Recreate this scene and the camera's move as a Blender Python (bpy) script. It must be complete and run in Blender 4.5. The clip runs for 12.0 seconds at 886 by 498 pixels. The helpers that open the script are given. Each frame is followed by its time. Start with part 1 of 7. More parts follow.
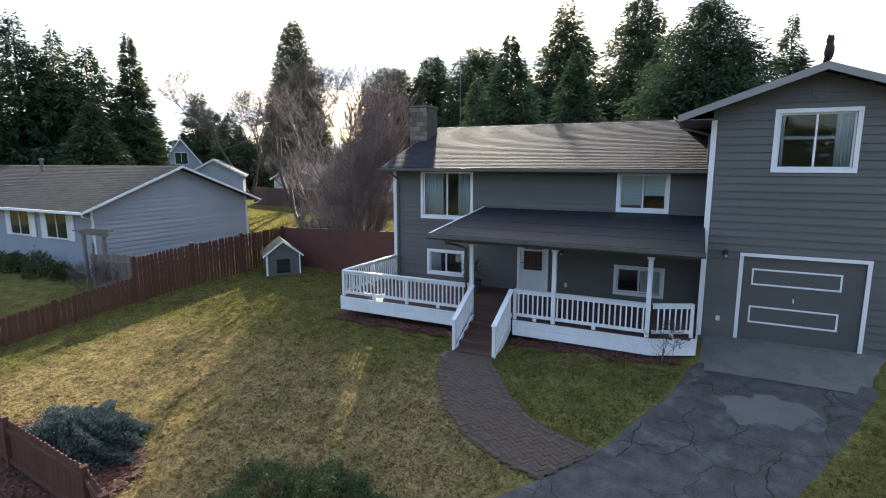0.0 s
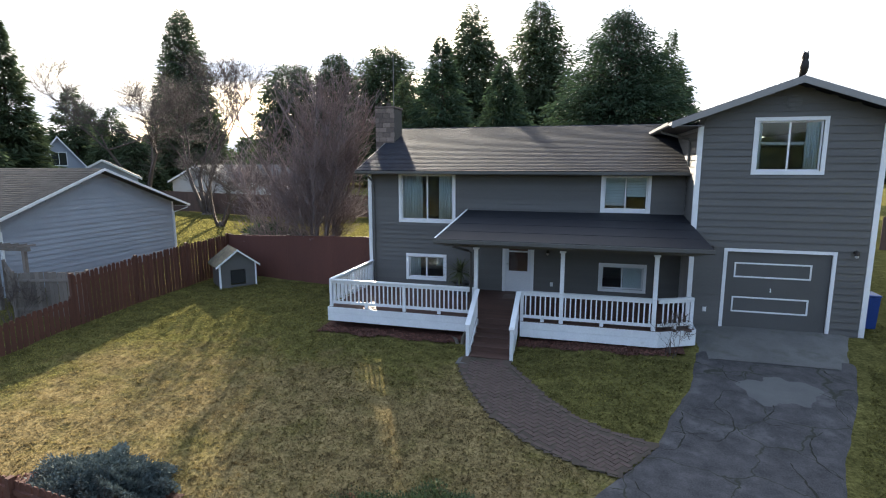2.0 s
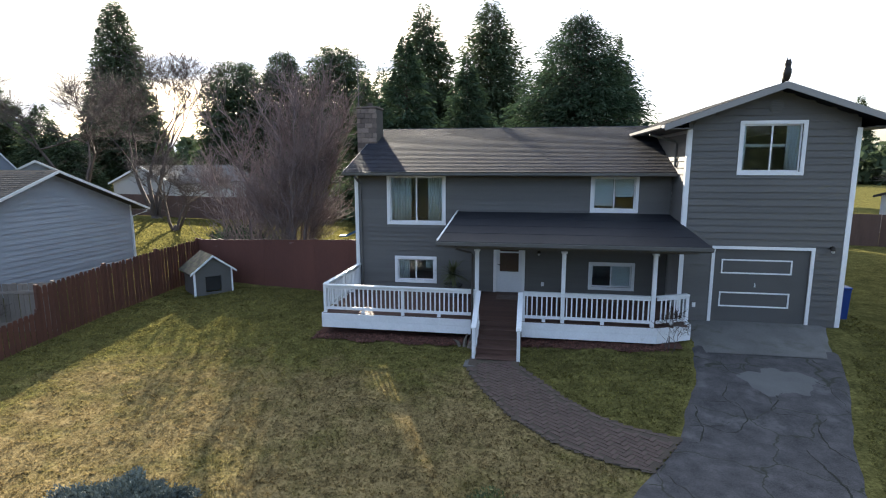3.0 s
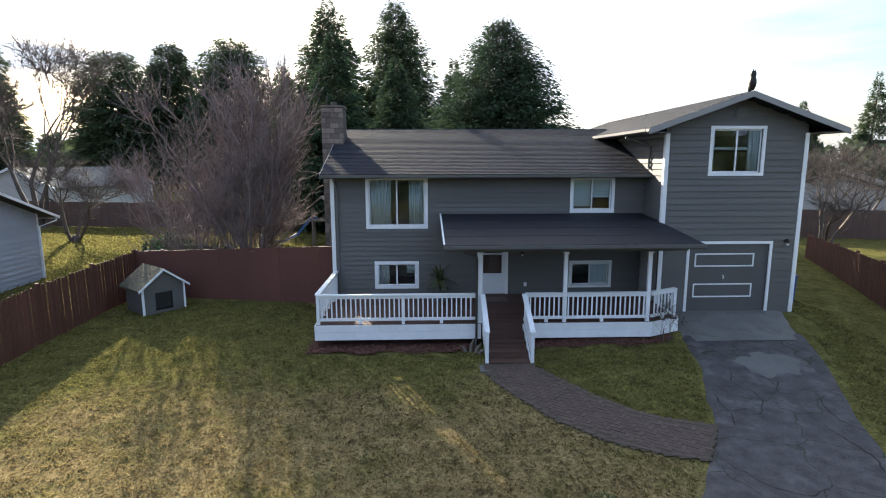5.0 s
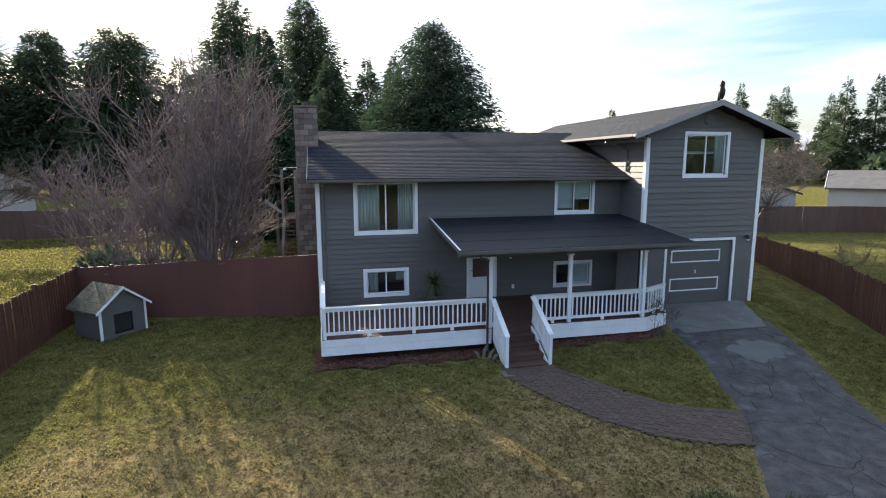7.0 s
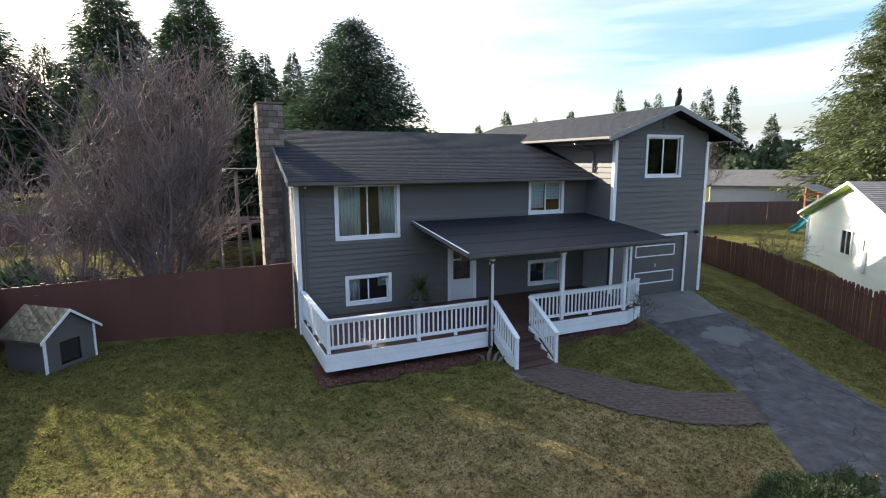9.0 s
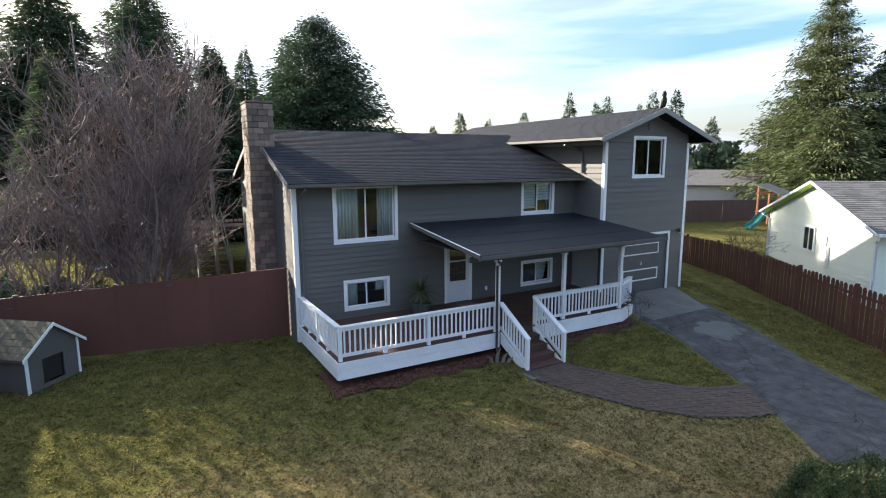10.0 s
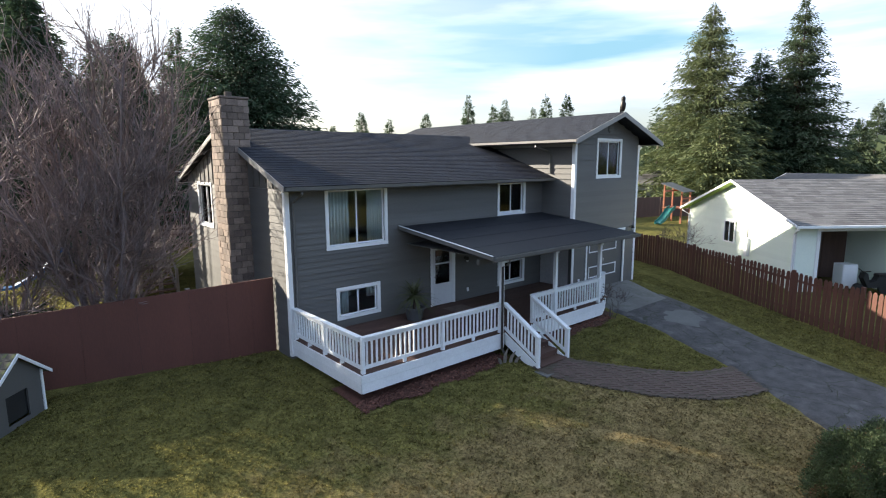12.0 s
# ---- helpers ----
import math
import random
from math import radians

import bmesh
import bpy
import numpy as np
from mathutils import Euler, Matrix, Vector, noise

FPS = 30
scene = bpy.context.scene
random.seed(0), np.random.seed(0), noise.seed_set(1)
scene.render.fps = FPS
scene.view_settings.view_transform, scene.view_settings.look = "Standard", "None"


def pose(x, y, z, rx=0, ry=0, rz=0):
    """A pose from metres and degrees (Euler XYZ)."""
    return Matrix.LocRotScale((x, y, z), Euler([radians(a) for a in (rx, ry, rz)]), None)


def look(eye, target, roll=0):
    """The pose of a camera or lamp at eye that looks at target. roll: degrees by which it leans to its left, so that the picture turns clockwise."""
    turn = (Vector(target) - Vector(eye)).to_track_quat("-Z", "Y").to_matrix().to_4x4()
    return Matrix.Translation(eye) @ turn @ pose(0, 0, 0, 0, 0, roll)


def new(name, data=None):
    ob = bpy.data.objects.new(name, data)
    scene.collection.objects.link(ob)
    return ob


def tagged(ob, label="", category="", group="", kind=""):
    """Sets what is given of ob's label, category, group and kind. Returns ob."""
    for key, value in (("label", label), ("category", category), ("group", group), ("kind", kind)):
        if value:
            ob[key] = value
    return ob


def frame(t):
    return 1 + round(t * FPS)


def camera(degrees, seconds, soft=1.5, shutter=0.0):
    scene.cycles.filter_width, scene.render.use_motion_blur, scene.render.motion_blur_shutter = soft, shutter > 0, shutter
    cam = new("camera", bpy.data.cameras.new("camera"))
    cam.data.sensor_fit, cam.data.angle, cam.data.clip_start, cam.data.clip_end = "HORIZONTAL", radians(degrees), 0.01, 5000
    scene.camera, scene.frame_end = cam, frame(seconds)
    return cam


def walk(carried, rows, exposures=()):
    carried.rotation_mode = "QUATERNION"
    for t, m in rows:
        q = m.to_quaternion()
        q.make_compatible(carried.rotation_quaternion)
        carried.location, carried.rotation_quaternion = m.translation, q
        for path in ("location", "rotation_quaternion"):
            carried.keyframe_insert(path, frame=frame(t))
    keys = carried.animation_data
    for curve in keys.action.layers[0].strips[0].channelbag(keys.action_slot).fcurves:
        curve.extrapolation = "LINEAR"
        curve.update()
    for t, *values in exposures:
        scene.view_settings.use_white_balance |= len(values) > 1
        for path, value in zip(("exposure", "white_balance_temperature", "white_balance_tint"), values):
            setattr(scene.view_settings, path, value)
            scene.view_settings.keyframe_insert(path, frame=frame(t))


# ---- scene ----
cam = camera(79.1, 12.0, soft=1.1)
METRES, EYE, TILT, LEAN, TURN = 18.8, 4.65, 0.0, 0.0, 26.9
ROWS = [
    (0.0, 0.0, 0.0, 0.0, -0.0, -9.24, 0.01),
    (0.5, -0.0424, 0.0052, 0.0007, -2.89, -9.23, -0.02),
    (1.0, -0.084, 0.0124, 0.0017, -5.72, -9.23, -0.0),
    (1.5, -0.1257, 0.0215, 0.0033, -8.58, -9.24, 0.01),
    (2.0, -0.1665, 0.033, 0.0046, -11.41, -9.23, 0.03),
    (2.5, -0.207, 0.0465, 0.0059, -14.32, -9.23, 0.03),
    (3.0, -0.2456, 0.0619, 0.0069, -17.23, -9.23, 0.08),
    (5.0, -0.3903, 0.1455, 0.0101, -28.69, -9.22, 0.14),
    (5.5, -0.4237, 0.1701, 0.0115, -31.43, -9.2, 0.14),
    (6.0, -0.4558, 0.1957, 0.0127, -34.07, -9.18, 0.18),
    (6.5, -0.4873, 0.2232, 0.0142, -36.74, -9.17, 0.2),
    (7.0, -0.5174, 0.2524, 0.0154, -39.49, -9.17, 0.21),
    (9.0, -0.6171, 0.3825, 0.018, -51.18, -9.22, 0.21),
    (9.5, -0.6379, 0.4183, 0.0186, -53.82, -9.18, 0.24),
    (10.0, -0.6577, 0.4555, 0.0192, -56.51, -9.19, 0.26),
    (10.5, -0.6767, 0.4922, 0.0196, -59.21, -9.18, 0.27),
    (11.0, -0.6941, 0.5298, 0.0197, -62.12, -9.15, 0.3),
    (11.5, -0.7092, 0.5681, 0.0203, -65.04, -9.15, 0.28),
    (12.0, -0.7214, 0.6066, 0.0203, -67.93, -9.15, 0.3),
]
walk(cam, [(t, pose(0, 0, EYE, TILT, LEAN, TURN) @ pose(METRES * x, METRES * y, METRES * z, 90 + pitch, roll, yaw)) for t, x, y, z, yaw, pitch, roll in ROWS],
     exposures=((0.0, 1.92), (3.0, 1.87), (7.0, 1.80), (12.0, 1.80)))

# ---- light ----
SUN_AZ, SUN_EL = 26.0, 21.4      # degrees left of +y, and above the horizon
sun_dir = Vector((-math.sin(radians(SUN_AZ)) * math.cos(radians(SUN_EL)), math.cos(radians(SUN_AZ)) * math.cos(radians(SUN_EL)), math.sin(radians(SUN_EL))))
sun = new("sun", bpy.data.lights.new("sun", "SUN"))
sun.data.energy, sun.data.angle, sun.data.color = 5.0, radians(0.55), (1.0, 0.90, 0.74)
sun.matrix_world = look(sun_dir * 60, (0, 0, 0))
world = bpy.data.worlds.new("sky")
scene.world = world
world.use_nodes = True
wt = world.node_tree
wt.nodes.clear()
w_out, w_bg, w_sky = wt.nodes.new("ShaderNodeOutputWorld"), wt.nodes.new("ShaderNodeBackground"), wt.nodes.new("ShaderNodeTexSky")
w_sky.sky_type, w_sky.sun_disc = "NISHITA", False
w_sky.sun_elevation, w_sky.sun_rotation = radians(SUN_EL), radians(-SUN_AZ)
w_sky.dust_density, w_sky.air_density = 2.5, 1.0
w_co, w_map, w_noise, w_ramp, w_mix = (wt.nodes.new("ShaderNodeTexCoord"), wt.nodes.new("ShaderNodeMapping"), wt.nodes.new("ShaderNodeTexNoise"),
                                       wt.nodes.new("ShaderNodeValToRGB"), wt.nodes.new("ShaderNodeMix"))
w_map.inputs["Scale"].default_value = (1.2, 1.2, 7.0)
w_map.inputs["Location"].default_value = (0.35, 0.1, 0.6)
w_noise.inputs["Scale"].default_value, w_noise.inputs["Detail"].default_value, w_noise.inputs["Roughness"].default_value = 1.6, 6, 0.55
w_ramp.color_ramp.elements[0].position, w_ramp.color_ramp.elements[1].position = 0.38, 0.58
w_ramp.color_ramp.elements[0].color = (0.22, 0.22, 0.22, 1)
w_mix.data_type = "RGBA"
wt.links.new(w_co.outputs["Generated"], w_map.inputs["Vector"])
wt.links.new(w_map.outputs["Vector"], w_noise.inputs["Vector"])
wt.links.new(w_noise.outputs["Fac"], w_ramp.inputs["Fac"])
# thin cloud is brighter and whiter on the sun's side, bluer away from it
w_sep, w_rng, w_cloud = wt.nodes.new("ShaderNodeSeparateXYZ"), wt.nodes.new("ShaderNodeMapRange"), wt.nodes.new("ShaderNodeMix")
w_cloud.data_type = "RGBA"
w_cloud.inputs[6].default_value, w_cloud.inputs[7].default_value = (5.0, 6.6, 9.8, 1), (7.8, 8.4, 9.6, 1)
w_rng.inputs["From Min"].default_value, w_rng.inputs["From Max"].default_value = -0.6, 0.8
wt.links.new(w_co.outputs["Generated"], w_sep.inputs[0])
wt.links.new(w_sep.outputs["Y"], w_rng.inputs["Value"])
wt.links.new(w_rng.outputs[0], w_cloud.inputs[0])
wt.links.new(w_cloud.outputs[2], w_mix.inputs[7])
wt.links.new(w_ramp.outputs["Color"], w_mix.inputs[0])
w_gain = wt.nodes.new("ShaderNodeVectorMath")
w_gain.operation = "SCALE"
w_gain.inputs["Scale"].default_value = 1.5
wt.links.new(w_sky.outputs["Color"], w_gain.inputs[0])
wt.links.new(w_gain.outputs[0], w_mix.inputs[6])
# streaks of open blue between the thin cloud, on the side away from the sun
w_map2, w_n2, w_r2, w_side, w_mul, w_blue = (wt.nodes.new("ShaderNodeMapping"), wt.nodes.new("ShaderNodeTexNoise"), wt.nodes.new("ShaderNodeValToRGB"),
                                             wt.nodes.new("ShaderNodeMapRange"), wt.nodes.new("ShaderNodeMath"), wt.nodes.new("ShaderNodeMix"))
w_map2.inputs["Scale"].default_value, w_map2.inputs["Rotation"].default_value = (1.0, 1.0, 8.5), (0.05, 0.10, 0.3)
w_map2.inputs["Location"].default_value = (0.2, 0.7, 0.35)
w_n2.inputs["Scale"].default_value, w_n2.inputs["Detail"].default_value, w_n2.inputs["Roughness"].default_value = 1.5, 5, 0.5
w_r2.color_ramp.elements[0].position, w_r2.color_ramp.elements[1].position = 0.44, 0.62
w_side.inputs["From Min"].default_value, w_side.inputs["From Max"].default_value = 0.35, 0.80
w_mul.operation, w_blue.data_type = "MULTIPLY", "RGBA"
w_blue.inputs[7].default_value = (2.4, 4.4, 5.6, 1)
w_up, w_mul2 = wt.nodes.new("ShaderNodeMapRange"), wt.nodes.new("ShaderNodeMath")
w_up.inputs["From Min"].default_value, w_up.inputs["From Max"].default_value = 0.06, 0.16
w_mul2.operation = "MULTIPLY"
wt.links.new(w_co.outputs["Generated"], w_map2.inputs["Vector"])
wt.links.new(w_map2.outputs["Vector"], w_n2.inputs["Vector"])
wt.links.new(w_n2.outputs["Fac"], w_r2.inputs["Fac"])
wt.links.new(w_sep.outputs["X"], w_side.inputs["Value"])
wt.links.new(w_sep.outputs["Z"], w_up.inputs["Value"])
wt.links.new(w_r2.outputs["Color"], w_mul.inputs[0])
wt.links.new(w_side.outputs[0], w_mul.inputs[1])
wt.links.new(w_mul.outputs[0], w_mul2.inputs[0])
wt.links.new(w_up.outputs[0], w_mul2.inputs[1])
wt.links.new(w_mul2.outputs[0], w_blue.inputs[0])
wt.links.new(w_mix.outputs[2], w_blue.inputs[6])
wt.links.new(w_blue.outputs[2], w_bg.inputs["Color"])
w_bg.inputs["Strength"].default_value = 0.05
wt.links.new(w_bg.outputs["Background"], w_out.inputs["Surface"])


# ---- materials ----
def mat(name, c1, c2=None, rough=0.7, s1=1.5, s2=30.0, bump=0.15, metal=0.0, spec=0.4, rand=0.0, island=False, stretch=(1, 1, 1), c3=None, k3=0.0, s3=0.6, dist=0.02, leaf=0.0):
    m = bpy.data.materials.new(name)
    m.use_nodes = True
    nt = m.node_tree
    N, L = nt.nodes.new, nt.links.new
    p = nt.nodes["Principled BSDF"]
    co, mp = N("ShaderNodeTexCoord"), N("ShaderNodeMapping")
    mp.inputs["Scale"].default_value = stretch
    L(co.outputs["Object"], mp.inputs["Vector"])
    n1, n2 = N("ShaderNodeTexNoise"), N("ShaderNodeTexNoise")
    for n, s in ((n1, s1), (n2, s2)):
        n.inputs["Scale"].default_value, n.inputs["Detail"].default_value, n.inputs["Roughness"].default_value = s, 5, 0.6
        L(mp.outputs["Vector"], n.inputs["Vector"])
    add = N("ShaderNodeMath")
    add.operation = "MULTIPLY_ADD"
    L(n1.outputs["Fac"], add.inputs[0])
    add.inputs[1].default_value = 0.55
    mul = N("ShaderNodeMath")
    mul.operation = "MULTIPLY"
    L(n2.outputs["Fac"], mul.inputs[0])
    mul.inputs[1].default_value = 0.45
    L(mul.outputs[0], add.inputs[2])
    rp = N("ShaderNodeValToRGB")
    rp.color_ramp.elements[0].position, rp.color_ramp.elements[1].position = 0.34, 0.66
    c2 = c2 or tuple(v * 0.72 for v in c1)
    rp.color_ramp.elements[0].color, rp.color_ramp.elements[1].color = (*c2, 1), (*c1, 1)
    L(add.outputs[0], rp.inputs["Fac"])
    col = rp.outputs["Color"]
    if c3:
        n3, r3, mx = N("ShaderNodeTexNoise"), N("ShaderNodeValToRGB"), N("ShaderNodeMix")
        n3.inputs["Scale"].default_value, n3.inputs["Detail"].default_value, n3.inputs["Roughness"].default_value = s3, 6, 0.65
        L(co.outputs["Object"], n3.inputs["Vector"])
        r3.color_ramp.elements[0].position, r3.color_ramp.elements[1].position = k3, k3 + 0.12
        L(n3.outputs["Fac"], r3.inputs["Fac"])
        mx.data_type = "RGBA"
        L(r3.outputs["Color"], mx.inputs[0])
        L(col, mx.inputs[6])
        mx.inputs[7].default_value = (*c3, 1)
        col = mx.outputs[2]
    if rand:
        src = N("ShaderNodeNewGeometry").outputs["Random Per Island"] if island else N("ShaderNodeObjectInfo").outputs["Random"]
        hv, mr = N("ShaderNodeHueSaturation"), N("ShaderNodeMapRange")
        L(src, mr.inputs["Value"])
        mr.inputs["To Min"].default_value, mr.inputs["To Max"].default_value = 1 - rand, 1 + rand
        L(mr.outputs[0], hv.inputs["Value"])
        L(col, hv.inputs["Color"])
        col = hv.outputs["Color"]
    L(col, p.inputs["Base Color"])
    p.inputs["Roughness"].default_value, p.inputs["Metallic"].default_value, p.inputs["Specular IOR Level"].default_value = rough, metal, spec
    if bump:
        b = N("ShaderNodeBump")
        b.inputs["Strength"].default_value, b.inputs["Distance"].default_value = bump, dist
        L(add.outputs[0], b.inputs["Height"])
        L(b.outputs["Normal"], p.inputs["Normal"])
    if leaf:
        tr, ms = N("ShaderNodeBsdfTranslucent"), N("ShaderNodeMixShader")
        L(col, tr.inputs["Color"])
        ms.inputs[0].default_value = leaf
        L(p.outputs[0], ms.inputs[1])
        L(tr.outputs[0], ms.inputs[2])
        L(ms.outputs[0], nt.nodes["Material Output"].inputs["Surface"])
    return m


def glass_mat(name, tint=(0.9, 0.95, 0.95)):
    m = bpy.data.materials.new(name)
    m.use_nodes = True
    nt = m.node_tree
    N, L = nt.nodes.new, nt.links.new
    t, g, f, s = N("ShaderNodeBsdfTransparent"), N("ShaderNodeBsdfGlossy"), N("ShaderNodeFresnel"), N("ShaderNodeMixShader")
    t.inputs["Color"].default_value = (*tint, 1)
    g.inputs["Roughness"].default_value = 0.01
    f.inputs["IOR"].default_value = 1.5
    L(f.outputs[0], s.inputs[0])
    L(t.outputs[0], s.inputs[1])
    L(g.outputs[0], s.inputs[2])
    L(s.outputs[0], nt.nodes["Material Output"].inputs["Surface"])
    return m


SIDING = mat("grey_siding_paint", (0.118, 0.114, 0.109), (0.092, 0.089, 0.086), 0.6, 0.7, 26, 0.12, rand=0.07, stretch=(0.4, 0.4, 3))
TRIM = mat("white_trim_paint", (0.80, 0.81, 0.82), (0.68, 0.69, 0.70), 0.5, 1.2, 25, 0.05)
RAILW = mat("white_rail_paint", (0.80, 0.82, 0.84), (0.64, 0.66, 0.68), 0.5, 1.0, 22, 0.08, rand=0.05, c3=(0.42, 0.42, 0.38), k3=0.66, s3=2.5)
SHINGLE = mat("dark_shingle", (0.016, 0.020, 0.032), (0.009, 0.011, 0.018), 0.84, 2.0, 60, 0.5, rand=0.24, island=True, spec=0.3, c3=(0.030, 0.030, 0.031), k3=0.66, s3=0.9)
ROLL = mat("roll_roofing", (0.016, 0.018, 0.024), (0.010, 0.011, 0.016), 0.65, 0.8, 90, 0.35, spec=0.3)
METAL_GREY = mat("grey_gutter", (0.13, 0.13, 0.125), None, 0.45, 1, 20, 0.03)
BROWN_GUT = mat("dark_gutter", (0.05, 0.045, 0.04), None, 0.45, 1, 20, 0.03)
DOORW = mat("white_door_paint", (0.72, 0.73, 0.75), (0.62, 0.63, 0.66), 0.45, 1, 20, 0.03)
GARDOOR = mat("garage_door_paint", (0.104, 0.102, 0.099), (0.082, 0.080, 0.078), 0.55, 0.8, 30, 0.06)
STONE = mat("chimney_brick", (0.235, 0.180, 0.150), (0.125, 0.096, 0.084), 0.85, 2.5, 22, 0.6, rand=0.34)
MORTAR = mat("mortar", (0.085, 0.072, 0.062), None, 0.9, 3, 40, 0.5)
FENCE = mat("red_stained_fence", (0.128, 0.050, 0.033), (0.074, 0.030, 0.021), 0.78, 1.2, 25, 0.4, rand=0.16, stretch=(3, 3, 0.6))
PANEL = mat("red_stained_panel", (0.122, 0.046, 0.034), (0.086, 0.034, 0.026), 0.75, 0.5, 18, 0.15, rand=0.05, stretch=(2, 2, 0.4))
GREYWOOD = mat("weathered_grey_wood", (0.22, 0.19, 0.17), (0.14, 0.12, 0.105), 0.85, 1.2, 25, 0.4, rand=0.18, stretch=(3, 3, 0.5))
DECKW = mat("brown_deck_boards", (0.105, 0.056, 0.042), (0.068, 0.038, 0.03), 0.7, 1.0, 25, 0.3, rand=0.14, stretch=(0.7, 3, 3))
INSIDE = mat("interior_plaster", (0.46, 0.46, 0.47), None, 0.8, 1, 12, 0.05)
CURTAIN = mat("pale_curtain", (0.80, 0.82, 0.85), (0.66, 0.68, 0.72), 0.85, 1, 60, 0.1, stretch=(4, 4, 0.4), leaf=0.3)
GLASS = glass_mat("window_glass")
DARK = mat("near_black", (0.02, 0.02, 0.02), None, 0.7, 2, 20, 0.05)
BRONZE = mat("dark_bronze_metal", (0.035, 0.03, 0.027), None, 0.45, 2, 20, 0.05, metal=0.6)
CONCRETE = mat("worn_concrete", (0.165, 0.163, 0.157), (0.092, 0.09, 0.086), 0.85, 1.1, 30, 0.5, c3=(0.10, 0.10, 0.085), k3=0.55, s3=1.4)
BRICKP = mat("path_brick", (0.125, 0.076, 0.068), (0.078, 0.051, 0.046), 0.85, 2.0, 40, 0.5, rand=0.12, c3=(0.075, 0.064, 0.045), k3=0.44, s3=0.9)
BARK = mat("conifer_bark", (0.085, 0.062, 0.047), (0.05, 0.037, 0.03), 0.9, 2, 20, 0.6, stretch=(3, 3, 0.5))
BRANCH = mat("grey_brown_bark", (0.120, 0.094, 0.082), (0.065, 0.052, 0.046), 0.85, 1.5, 20, 0.3, rand=0.25, island=True)
TWIG = mat("bare_twig_bark", (0.245, 0.188, 0.180), (0.110, 0.084, 0.082), 0.85, 1.5, 20, 0.3, rand=0.25, island=True)
NEEDLE = mat("conifer_needles", (0.086, 0.116, 0.060), (0.048, 0.070, 0.038), 0.75, 0.5, 9, 0.0, rand=0.35, island=True, leaf=0.3, spec=0.25)
NEEDLE_D = mat("dense_conifer_needles", (0.055, 0.088, 0.046), (0.030, 0.052, 0.030), 0.75, 0.5, 9, 0.0, rand=0.35, island=True, leaf=0.28, spec=0.25)
NEEDLE_Y = mat("yellow_green_needles", (0.130, 0.152, 0.064), (0.076, 0.096, 0.044), 0.75, 0.5, 9, 0.0, rand=0.35, island=True, leaf=0.2, spec=0.25)
JUNIPER = mat("blue_grey_juniper", (0.110, 0.140, 0.140), (0.060, 0.082, 0.083), 0.8, 1.5, 15, 0.0, rand=0.35, island=True, leaf=0.15, spec=0.2)
HEDGE = mat("dark_shrub_leaves", (0.082, 0.110, 0.040), (0.045, 0.066, 0.026), 0.7, 1.5, 15, 0.0, rand=0.4, island=True, leaf=0.2, c3=(0.20, 0.075, 0.045), k3=0.57, s3=3.0)
GRASSB = mat("grass_blades", (0.205, 0.183, 0.058), (0.122, 0.114, 0.038), 0.8, 0.45, 3.5, 0.0, rand=0.4, island=True, leaf=0.5, spec=0.2)
MULCH = mat("red_bark_mulch", (0.110, 0.042, 0.028), (0.05, 0.022, 0.016), 0.9, 4, 45, 0.9, dist=0.05)
BLUESIDE = mat("pale_blue_grey_siding", (0.33, 0.36, 0.42), (0.28, 0.305, 0.36), 0.6, 0.7, 20, 0.1, rand=0.05)
WHITESIDE = mat("pale_mint_siding", (0.74, 0.80, 0.72), (0.66, 0.73, 0.65), 0.6, 0.7, 20, 0.08, rand=0.03)
ROOF_BROWN = mat("brown_shingle", (0.050, 0.045, 0.043), (0.028, 0.026, 0.025), 0.9, 1.5, 40, 0.5, rand=0.2, island=True)
ROOF_GREY = mat("grey_shingle", (0.155, 0.15, 0.15), (0.095, 0.092, 0.093), 0.9, 1.5, 40, 0.5, rand=0.25, island=True)
MOSSROOF = mat("mossy_shingle", (0.082, 0.072, 0.058), (0.038, 0.034, 0.028), 0.9, 2, 30, 0.6, rand=0.3, c3=(0.085, 0.105, 0.03), k3=0.52, s3=3.0)
FARWALL = mat("far_house_wall", (0.50, 0.49, 0.47), (0.40, 0.39, 0.38), 0.7, 0.5, 8, 0.1)
REDWOOD = mat("orange_playset_wood", (0.36, 0.13, 0.07), None, 0.7, 1, 20, 0.2)
SLIDE_G = mat("green_slide_plastic", (0.03, 0.20, 0.17), None, 0.35, 1, 20, 0.02)
SLIDE_B = mat("blue_slide_plastic", (0.03, 0.12, 0.30), None, 0.35, 1, 20, 0.02)
TERRA = mat("grey_planter", (0.085, 0.088, 0.095), None, 0.6, 2, 20, 0.1)
PALM = mat("potted_plant_leaves", (0.055, 0.080, 0.03), (0.10, 0.09, 0.045), 0.6, 3, 20, 0.0, leaf=0.2, rand=0.3, island=True)
BLUEBIN = mat("blue_bin_plastic", (0.02, 0.06, 0.25), None, 0.4, 1, 20, 0.02)
PAINTPALE = mat("pale_sign_bar", (0.55, 0.55, 0.55), None, 0.6)
STUMP = mat("bleached_stump_wood", (0.20, 0.175, 0.145), (0.11, 0.095, 0.08), 0.9, 4, 30, 0.5)
BROWNWOOD = mat("dull_brown_boards", (0.125, 0.078, 0.063), (0.078, 0.050, 0.042), 0.85, 1.2, 25, 0.4, rand=0.15, stretch=(3, 3, 0.5))
POLEW = mat("utility_pole_wood", (0.17, 0.14, 0.115), None, 0.85, 2, 20, 0.3)


